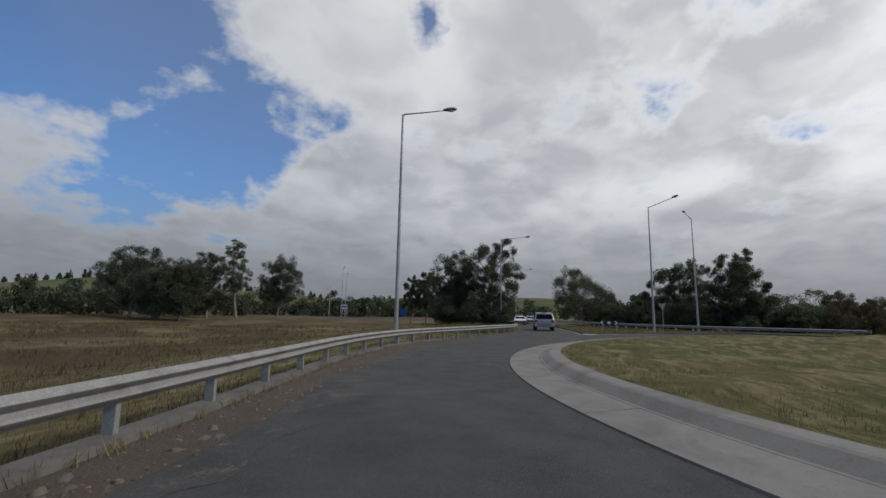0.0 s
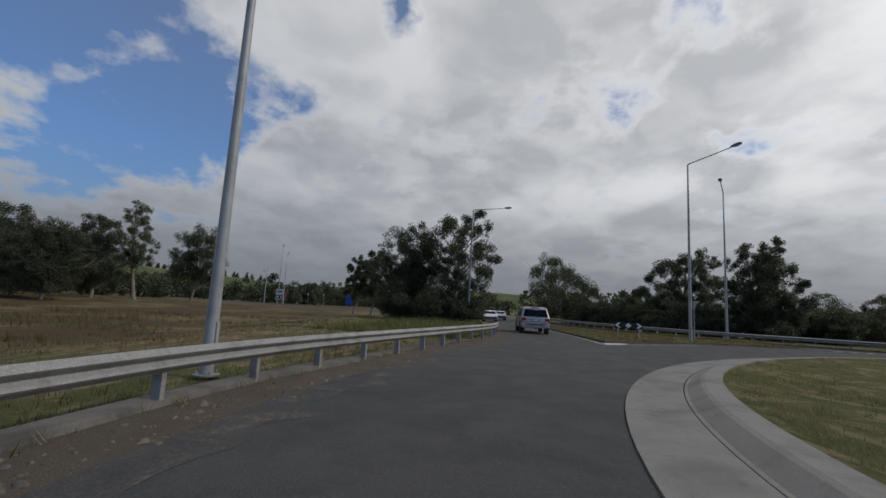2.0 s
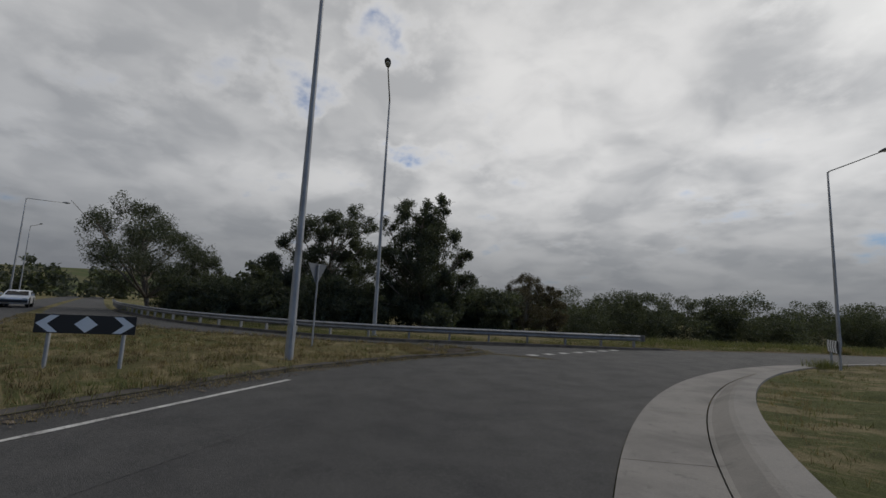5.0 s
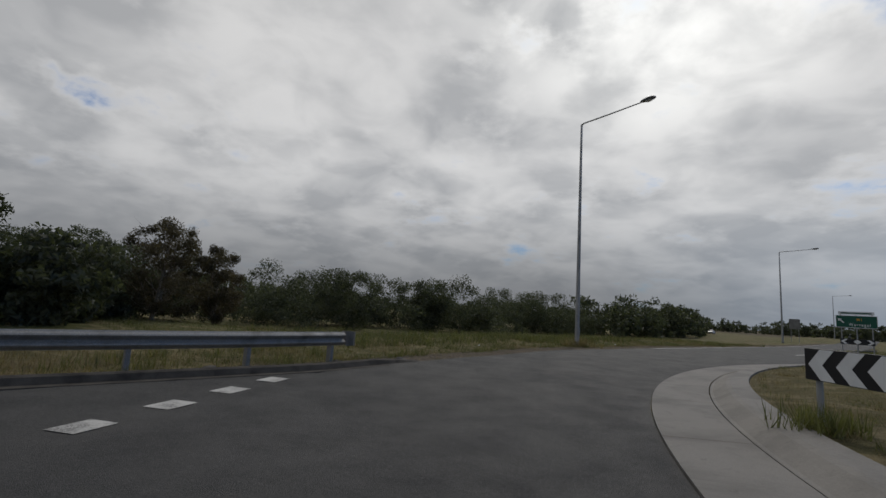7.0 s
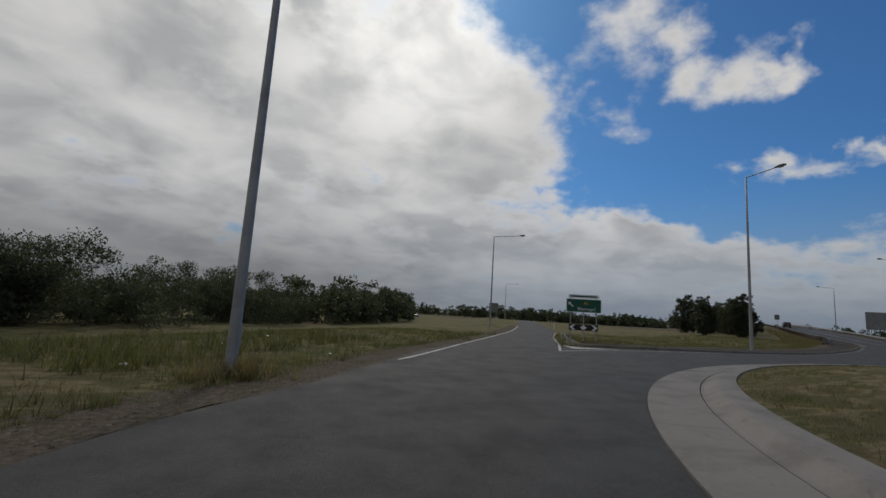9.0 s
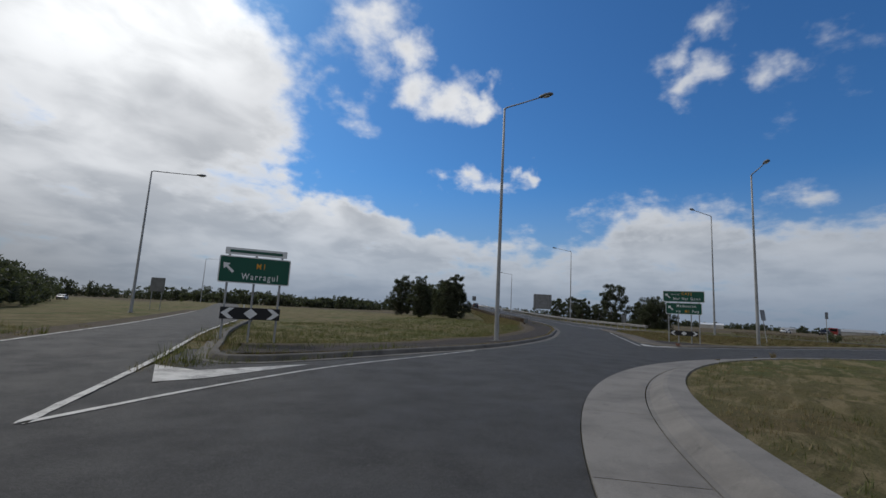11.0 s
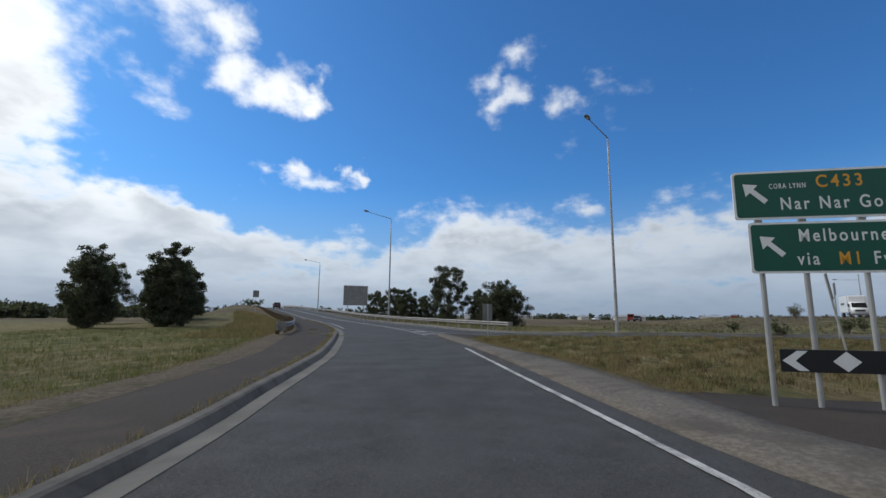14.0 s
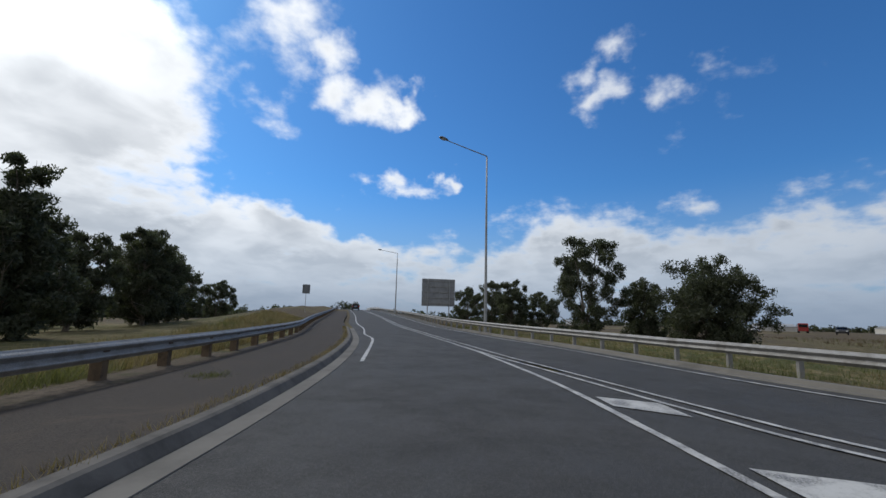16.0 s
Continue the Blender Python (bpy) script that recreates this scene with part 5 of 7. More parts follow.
def island_chevrons():
    """The curve board on the central island."""
    x, y = -20.55, 3.0
    sign = thing("chevron_sign", "black and white chevron board on the roundabout island", "road sign", at=(x, y, high(x, y) + 0.2), turn=-75)
    w, h, z = 1.66, 0.41, 0.58 - high(x, y)
    bm = bmesh.new()
    box(bm, 0, 0, z + h / 2, w, 0.03, h, bevel=0.006)
    board = part("board", bm, SIGN_BLACK, sign)
    for k in range(4):
        bm = bmesh.new()
        x0 = -w / 2 + 0.06 + k * 0.39
        hi, lo, m = z + h - 0.01, z + 0.01, z + h / 2
        flat_shape(bm, [(x0, m), (x0 + 0.17, hi), (x0 + 0.37, hi), (x0 + 0.20, m), (x0 + 0.37, lo), (x0 + 0.17, lo)], -0.016)
        part("chevron", bm, SIGN_WHITE, board)
    posts(sign, (-0.7, 0.7), z + h - 0.03)


def big_sign_back():
    """Large sign seen from behind beside the overpass road."""
    x, y = 93.0, 57.8
    sign = thing("large_road_sign", "large road sign seen from its bare ribbed back", "road sign", at=(x, y, high(x, y) - 0.6), turn=121)
    z0 = 6.7 - high(x, y) + 0.6
    bm = bmesh.new()
    rounded_panel(bm, 4.3, 3.5, 0.08, 0, z0 - 3.4, 0.04)
    panel = part("sign_panel", bm, SHEET_BACK, sign, "bare grey metal back")
    for k in range(5):
        bm = bmesh.new()
        box(bm, 0, 0.045, z0 - 3.1 + 0.72 * k, 4.2, 0.05, 0.09, bevel=0.01)
        part("rib", bm, STEEL, panel)
        bm = bmesh.new()
        box(bm, 0, -0.045, z0 - 3.1 + 0.72 * k, 4.2, 0.05, 0.09, bevel=0.01)
        part("rib", bm, STEEL, panel)
    posts(sign, (-1.4, 1.4), z0, 0.11, 0.07)


def small_sign(name, x, y, turn, w, h, top, label, face, both_posts=False):
    sign = thing(name, label, "road sign", at=(x, y, high(x, y)), turn=turn)
    bm = bmesh.new()
    rounded_panel(bm, w, h, min(w, h) * 0.08, 0, top - h)
    part("sign_panel", bm, face, sign)
    posts(sign, (-0.35 * w, 0.35 * w) if both_posts else (0,), top - 0.05, 0.045, 0.03)
    return sign


def give_way(x, y, turn):
    sign = thing("give_way_sign", "give way triangle on a steel post", "road sign", at=(x, y, high(x, y)), turn=turn)
    bm = bmesh.new()
    flat_shape(bm, [(-0.45, 3.0), (0.45, 3.0), (0, 2.2)], -0.01, 0.008)
    plate = part("triangle", bm, SIGN_BACK, sign, "bare grey back")
    bm = bmesh.new()
    flat_shape(bm, [(-0.44, 2.99), (0.44, 2.99), (0, 2.22)], -0.015)
    part("red_border", bm, SIGN_RED, plate)
    bm = bmesh.new()
    flat_shape(bm, [(-0.31, 2.93), (0.31, 2.93), (0, 2.38)], -0.019)
    part("white_field", bm, SIGN_WHITE, plate)
    posts(sign, (0,), 2.95, 0.03, 0.03)


direction_sign()
freeway_sign()
hazard_sign()
island_chevrons()
big_sign_back()
small_sign("blue_sign", -85.5, -44.0, 60, 1.6, 1.9, 2.9, "small blue information sign on posts", SIGN_BLUE, True)
info = small_sign("information_sign", -97.5, -60.8, 55, 2.5, 2.3, 3.5, "white road sign with a black panel and white bars", SIGN_WHITE, True)
for dx, dz, w, h, paint in ((0, 2.95, 1.9, 0.22, SIGN_BLACK), (0, 1.75, 2.1, 0.85, SIGN_BLACK)):
    bm = bmesh.new()
    box(bm, dx, -0.016, dz, w, 0.012, h)
    panel = part("dark_panel", bm, paint, info, "black sign panel")
    for bx in ((-0.55, 0.55) if h > 0.5 else ()):
        bm = bmesh.new()
        box(bm, bx, -0.026, dz, 0.5, 0.008, 0.5)
        part("bar", bm, SIGN_WHITE, panel)
small_sign("small_road_sign", 38.9, 30.3, 118, 0.48, 0.78, 1.72, "small sign seen from its grey back", SIGN_BACK)
small_sign("speed_sign", 84.0, 71.5, -60, 0.9, 1.1, 3.4, "small sign on the embankment", SIGN_BACK)
give_way(-33.2, -9.6, -75)
small_sign("red_sign", -98.0, -60.0, 40, 1.5, 0.9, 2.9, "small red and white road sign across the paddock", SIGN_RED)
give_way(-101.0, -55.6, 45)
give_way(-101.0, -52.2, 45)
small_sign("ramp_sign", 14.5, 74.0, -60, 1.6, 1.5, 3.4, "grey sign seen from its back beside the ramp", SIGN_BACK, True)
small_sign("marker_post", 15.8, 60.2, -60, 0.12, 1.0, 1.05, "white roadside marker post", SIGN_WHITE)


# vehicles
def wheel_mesh():
    bm = bmesh.new()
    tyre = [(0.25, -0.11), (0.34, -0.125), (0.385, -0.09), (0.39, 0), (0.385, 0.09), (0.34, 0.125), (0.25, 0.11)]
    sides = 24
    rings = [[bm.verts.new((r * math.cos(a), w, r * math.sin(a))) for r, w in tyre] for a in np.linspace(0, 2 * math.pi, sides, endpoint=False)]
    for k in range(sides):
        for j in range(len(tyre) - 1):
            bm.faces.new((rings[k][j], rings[k][j + 1], rings[(k + 1) % sides][j + 1], rings[(k + 1) % sides][j]))
    bmesh.ops.recalc_face_normals(bm, faces=bm.faces)
    tyre_mesh = bpy.data.meshes.new("tyre")
    bm.to_mesh(tyre_mesh)
    bm.free()
    tyre_mesh.materials.append(RUBBER)
    bm = bmesh.new()
    bmesh.ops.create_cone(bm, cap_ends=True, segments=24, radius1=0.26, radius2=0.26, depth=0.16, matrix=pose(0, 0, 0, 90, 0, 0))
    for k in range(5):
        a = 2 * math.pi * k / 5
        box(bm, 0.13 * math.cos(a), 0, 0.13 * math.sin(a), 0.22, 0.20, 0.05, Euler((0, -a, 0)).to_matrix().to_4x4())
    rim_mesh = bpy.data.meshes.new("rim")
    bm.to_mesh(rim_mesh)
    bm.free()
    rim_mesh.materials.append(ALLOY)
    return tyre_mesh, rim_mesh


TYRE, RIM = wheel_mesh()


def car(name, x, y, turn, label, paint, length=4.9, width=1.94, height=1.86, kind="wagon", size=1.0):
    """A car facing +x at turn 0, standing at x, y."""
    vehicle = thing(name, label, "car", "vehicles", (x, y, high(x, y) + 0.005), turn)
    L, W, H = length, width, height
    if kind == "wagon":
        side = [(-L / 2, 0.55), (-L / 2 + 0.02, 1.02), (-L / 2 + 0.10, 1.12), (-L / 2 + 0.40, H - 0.10), (-L / 2 + 0.62, H), (0.35, H), (0.62, H - 0.06), (1.22, 1.17), (2.2, 1.06), (L / 2 - 0.06, 0.92), (L / 2, 0.55), (L / 2 - 0.08, 0.36), (-L / 2 + 0.08, 0.42)]
    else:
        side = [(-L / 2, 0.50), (-L / 2 + 0.02, 0.88), (-L / 2 + 0.45, 0.98), (-L / 2 + 1.2, H - 0.03), (-0.2, H), (0.35, H - 0.05), (1.1, 0.98), (2.0, 0.86), (L / 2 - 0.05, 0.70), (L / 2, 0.45), (L / 2 - 0.1, 0.28), (-L / 2 + 0.1, 0.30)]
    bm = bmesh.new()
    # five sections across, the roof drawn in
    rows = []
    belt = 1.12 if kind == "wagon" else 0.96
    for v in (-1, -0.93, 0, 0.93, 1):
        row = []
        for px, pz in side:
            tuck = 0.0 if pz < belt else (pz - belt) / (H - belt)
            half = W / 2 * (1 - 0.17 * tuck)
            drop = 0.0 if abs(v) < 0.9 else 0.02 + (0.05 if abs(v) == 1 else 0.0) * tuck
            pull = 1 - 0.02 * (abs(v) == 1)
            row.append(bm.verts.new((px * pull, v * half, pz - drop * (pz > belt))))
        rows.append(row)
    n = len(side)
    for a, b in zip(rows, rows[1:]):
        for k in range(n):
            bm.faces.new((a[k], a[(k + 1) % n], b[(k + 1) % n], b[k]))
    bm.faces.new(rows[0])
    bm.faces.new(rows[-1][::-1])
    bmesh.ops.recalc_face_normals(bm, faces=bm.faces)
    bmesh.ops.bevel(bm, geom=bm.edges[:], offset=0.025, segments=2, affect="EDGES", profile=0.6)
    body = part("body", bm, paint, vehicle, smooth=True)
    # glass: panes set 6 mm proud
    def pane(name, pts, label=""):
        bm = bmesh.new()
        bm.faces.new([bm.verts.new(p) for p in pts])
        bmesh.ops.solidify(bm, geom=bm.faces[:], thickness=0.012)
        return part(name, bm, GLASS_DARK, body, label)
    if kind == "wagon":
        e, wb, wt = 0.010, W / 2 * 0.86, W / 2 * 0.75
        pane("rear_window", [(-L / 2 + 0.115 - e, -wb, 1.17), (-L / 2 + 0.115 - e, wb, 1.17), (-L / 2 + 0.365 - e, wt, H - 0.20), (-L / 2 + 0.365 - e, -wt, H - 0.20)], "dark tinted rear window")
        pane("windscreen", [(1.19 + e, -wb, 1.22), (1.19 + e, wb, 1.22), (0.68 + e, wt, H - 0.12), (0.68 + e, -wt, H - 0.12)])
        for s in (-1, 1):
            for x0, x1 in ((-2.0, -1.25), (-1.18, -0.22), (-0.14, 0.92)):
                xt = min(x1, 0.52)
                lo, up = s * (W / 2 * 0.985 + 0.004), s * (W / 2 * 0.872 + 0.004)
                pane("side_window", [(x0, lo, 1.19), (x1, lo, 1.19), (xt, up, H - 0.16), (x0 + (0.16 if x0 < -1.9 else 0), up, H - 0.16)])
    else:
        e, wb, wt = 0.010, W / 2 * 0.84, W / 2 * 0.74
        pane("rear_window", [(-L / 2 + 0.52 - e, -wb, 1.02), (-L / 2 + 0.52 - e, wb, 1.02), (-L / 2 + 1.1 - e, wt, H - 0.10), (-L / 2 + 1.1 - e, -wt, H - 0.10)])
        pane("windscreen", [(1.06 + e, -wb, 1.02), (1.06 + e, wb, 1.02), (0.42 + e, wt, H - 0.10), (0.42 + e, -wt, H - 0.10)])
        for s in (-1, 1):
            lo, up = s * (W / 2 * 0.985 + 0.004), s * (W / 2 * 0.88 + 0.004)
            pane("side_window", [(-1.5, lo, 1.0), (0.9, lo, 1.0), (0.3, up, H - 0.14), (-1.0, up, H - 0.14)])
    # bumpers
    for sx, nm in ((-1, "rear_bumper"), (1, "front_bumper")):
        bm = bmesh.new()
        box(bm, sx * (L / 2 - 0.02), 0, 0.52, 0.24, W * 0.97, 0.24, bevel=0.05)
        part(nm, bm, paint if kind == "wagon" else DARK_PLASTIC, body)
    bm = bmesh.new()
    box(bm, -L / 2 - 0.06, 0, 0.655, 0.20, W * 0.66, 0.03, bevel=0.008)
    part("step_pad", bm, DARK_PLASTIC, body)
    # lamps
    tail_z = 0.93 if kind == "wagon" else 0.76
    for s in (-1, 1):
        bm = bmesh.new()
        box(bm, -L / 2 + 0.035, s * (W / 2 - 0.17), tail_z, 0.14, 0.30, 0.30 if kind == "wagon" else 0.16, bevel=0.03)
        lamp = part("tail_lamp", bm, TAIL_RED, body, "red tail lamp cluster")
        bm = bmesh.new()
        box(bm, -L / 2 - 0.032, s * (W / 2 - 0.19), tail_z - 0.10 if kind == "wagon" else tail_z - 0.04, 0.02, 0.20, 0.05, bevel=0.008)
        part("reversing_lens", bm, CLEAR_LAMP, lamp)
        bm = bmesh.new()
        box(bm, L / 2 - 0.10, s * (W / 2 - 0.24), tail_z - 0.08, 0.16, 0.34, 0.17, bevel=0.03)
        part("headlamp", bm, CLEAR_LAMP, body)
        bm = bmesh.new()
        box(bm, 0.95, s * (W / 2 + 0.10), belt + 0.12, 0.12, 0.20, 0.16, bevel=0.03)
        part("door_mirror", bm, paint, body)
        for wx in (-L / 2 + 0.98, L / 2 - 0.92):
            bm = bmesh.new()
            bmesh.ops.create_cone(bm, cap_ends=True, segments=24, radius1=0.46, radius2=0.46, depth=0.03, matrix=pose(wx, s * (W / 2 - 0.004), 0.42, 90, 0, 0))
            part("wheel_arch", bm, DARK_PLASTIC, body)
            wheel = new("wheel", TYRE)
            wheel.parent = vehicle
            wheel.matrix_basis = pose(wx, s * (W / 2 - 0.10), 0.388)
            rim = new("rim", RIM)
            rim.parent = wheel
    # tailgate details
    bm = bmesh.new()
    box(bm, -L / 2 - 0.012, 0, 0.94 if kind == "wagon" else 0.70, 0.02, 0.44, 0.14, bevel=0.006)
    plate = part("number_plate", bm, SIGN_BLUE if kind == "wagon" else SIGN_WHITE, body)
    bm = bmesh.new()
    box(bm, -L / 2 - 0.026, 0, 0.94 if kind == "wagon" else 0.70, 0.006, 0.32, 0.06)
    part("plate_bar", bm, SIGN_WHITE if kind == "wagon" else SIGN_BLACK, plate)
    if kind == "wagon":
        bm = bmesh.new()
        box(bm, -L / 2 - 0.006, 0, 1.075, 0.03, 1.05, 0.035, bevel=0.008)
        part("tailgate_trim", bm, ALLOY, body, "bright tailgate strip")
        bm = bmesh.new()
        box(bm, -L / 2 + 0.42, 0, H - 0.035, 0.10, 0.56, 0.035, bevel=0.01)
        part("brake_lamp", bm, TAIL_RED, body, "high red brake lamp")
        bm = bmesh.new()
        tube(bm, [(-L / 2 + 0.09, 0.06, 1.16), (-L / 2 + 0.15, -0.12, 1.30)], 0.012, 6)
        part("wiper", bm, DARK_PLASTIC, body)
        bm = bmesh.new()
        tube(bm, [(-L / 2 - 0.02, 0, 0.36), (-L / 2 - 0.20, 0, 0.36), (-L / 2 - 0.20, 0, 0.43)], 0.03, 8)
        part("tow_bar", bm, DARK_PLASTIC, body)
        for s in (-1, 1):
            bm = bmesh.new()
            tube(bm, [(-1.9, s * 0.70, H + 0.01), (-1.8, s * 0.70, H + 0.05), (0.2, s * 0.70, H + 0.05), (0.35, s * 0.70, H + 0.0)], 0.018, 6)
            part("roof_rail", bm, DARK_PLASTIC, body)
            bm = bmesh.new()
            box(bm, -L / 2 + 0.35, s * (W / 2 - 0.14), 0.28, 0.02, 0.24, 0.32)
            part("mud_flap", bm, RUBBER, body)
    if size != 1.0:
        vehicle.scale = (size,) * 3
    return vehicle


car("four_wheel_drive", -33.2, -22.0, 173, "silver four-wheel-drive wagon with dark tinted rear window", CAR_SILVER)
car("white_hatchback", -57.6, -21.4, -6, "white hatchback coming along the west road", CAR_WHITE, 4.3, 1.78, 1.45, "hatch")
car("white_sedan", -72, -17.6, -6, "white sedan behind another car on the west road", CAR_WHITE, 4.5, 1.8, 1.45, "hatch")
car("dark_wagon", 136.5, 98.5, 34, "dark car climbing the overpass road", DARK_PLASTIC, 4.6, 1.86, 1.75)


def box_truck(x, y, turn):
    truck = thing("box_truck", "white box truck on the east road", "truck", "vehicles", (x, y, high(x, y)), turn)
    bm = bmesh.new()
    box(bm, -1.0, 0, 2.15, 5.6, 2.35, 2.6, bevel=0.05)
    box(bm, 2.0, 0, 2.95, 0.7, 2.2, 1.0, bevel=0.18)
    cargo = part("cargo_box", bm, CAR_WHITE, truck, "plain white cargo box")
    bm = bmesh.new()
    box(bm, -1.3, -1.182, 2.2, 2.6, 0.01, 0.3)
    part("lettering_bar", bm, SIGN_BLACK, cargo)
    bm = bmesh.new()
    pts = [(1.85, 0.55), (1.85, 2.45), (2.05, 2.5), (2.75, 2.45), (3.1, 1.55), (3.22, 1.45), (3.25, 0.5)]
    a = [bm.verts.new((px, -1.05, pz)) for px, pz in pts]
    b = [bm.verts.new((px, 1.05, pz)) for px, pz in pts]
    bm.faces.new(a)
    bm.faces.new(b[::-1])
    for k in range(len(pts)):
        bm.faces.new((a[k], b[k], b[(k + 1) % len(pts)], a[(k + 1) % len(pts)]))
    bmesh.ops.recalc_face_normals(bm, faces=bm.faces)
    bmesh.ops.bevel(bm, geom=bm.edges[:], offset=0.05, segments=2, affect="EDGES")
    cab = part("cab", bm, CAR_WHITE, truck, smooth=True)
    bm = bmesh.new()
    bm.faces.new([bm.verts.new(p) for p in ((3.12, -0.90, 1.56), (3.12, 0.90, 1.56), (2.82, 0.84, 2.32), (2.82, -0.84, 2.32))])
    bmesh.ops.solidify(bm, geom=bm.faces[:], thickness=0.015)
    part("windscreen", bm, GLASS_DARK, cab)
    for s in (-1, 1):
        bm = bmesh.new()
        box(bm, 2.3, s * 1.05, 1.9, 0.8, 0.02, 0.55, bevel=0.005)
        part("door_window", bm, GLASS_DARK, cab)
        bm = bmesh.new()
        box(bm, 3.2, s * 0.75, 0.85, 0.06, 0.35, 0.2, bevel=0.02)
        part("headlamp", bm, CLEAR_LAMP, cab)
        for wx in (-2.6, 2.3):
            wheel = new("wheel", TYRE)
            wheel.parent = truck
            wheel.matrix_basis = pose(wx, s * 0.95, 0.41) @ Matrix.Diagonal((1.06, 1.4, 1.06, 1))
            rim = new("rim", RIM)
            rim.parent = wheel
    bm = bmesh.new()
    box(bm, -0.3, 0, 0.62, 6.2, 0.9, 0.22, bevel=0.02)
    part("chassis", bm, DARK_PLASTIC, truck)
    bm = bmesh.new()
    box(bm, 3.26, 0, 1.12, 0.05, 1.2, 0.26, bevel=0.01)
    part("grille", bm, DARK_PLASTIC, cab)
    bm = bmesh.new()
    box(bm, 3.28, 0, 0.52, 0.12, 2.05, 0.26, bevel=0.03)
    part("bumper", bm, SIGN_BACK, cab)
    for s in (-1, 1):
        bm = bmesh.new()
        box(bm, 2.95, s * 1.28, 1.95, 0.10, 0.16, 0.42, bevel=0.03)
        tube(bm, [(2.9, s * 1.02, 2.1), (2.95, s * 1.26, 2.1)], [0.02, 0.02], 6)
        part("mirror", bm, DARK_PLASTIC, cab)
    for k in range(3):
        bm = bmesh.new()
        box(bm, -2.6 + 1.3 * k, 1.182, 2.75, 0.55, 0.012, 0.75, bevel=0.004)
        part("side_vent", bm, SIGN_BACK, cargo)


box_truck(99, -23.5, 158)


# trees
def leaf_cloud(rng, centres, radii, count, size, squash=0.75, slim=0.5):
    """Small four-cornered leaf sprays scattered through clumps: vertices and faces."""
    which = rng.choice(len(centres), count, p=radii**2 / np.sum(radii**2))
    way = rng.standard_normal((count, 3))
    way /= np.linalg.norm(way, axis=1)[:, None]
    far = np.where(rng.uniform(0, 1, count) < 0.6, rng.uniform(0.3, 1.0, count) ** 0.45, np.minimum(np.abs(rng.normal(0, 0.75, count)), rng.uniform(0.9, 1.25, count)))
    mid = centres[which] + way * (radii[which] * far)[:, None] * [1, 1, squash]
    a = rng.standard_normal((count, 3))
    a[:, 2] -= 0.5
    a /= np.linalg.norm(a, axis=1)[:, None]
    b = np.cross(a, rng.standard_normal((count, 3)))
    b /= np.linalg.norm(b, axis=1)[:, None] + 1e-9
    s = size * rng.uniform(0.6, 1.4, count)[:, None]
    verts = np.stack([mid - a * s - b * s * slim, mid - a * s * 0.8 + b * s * slim, mid + a * s * 1.2], 1).reshape(-1, 3)
    return verts, np.arange(3 * count).reshape(-1, 3)


def quick_mesh(name, verts, faces):
    mesh = bpy.data.meshes.new(name)
    n, k = faces.shape
    mesh.vertices.add(len(verts))
    mesh.vertices.foreach_set("co", np.ascontiguousarray(verts, dtype=np.float32).ravel())
    mesh.loops.add(n * k)
    mesh.loops.foreach_set("vertex_index", np.ascontiguousarray(faces, dtype=np.int32).ravel())
    mesh.polygons.add(n)
    mesh.polygons.foreach_set("loop_start", np.arange(0, n * k, k, dtype=np.int32))
    mesh.update(calc_edges=True)
    mesh.validate()
    return mesh


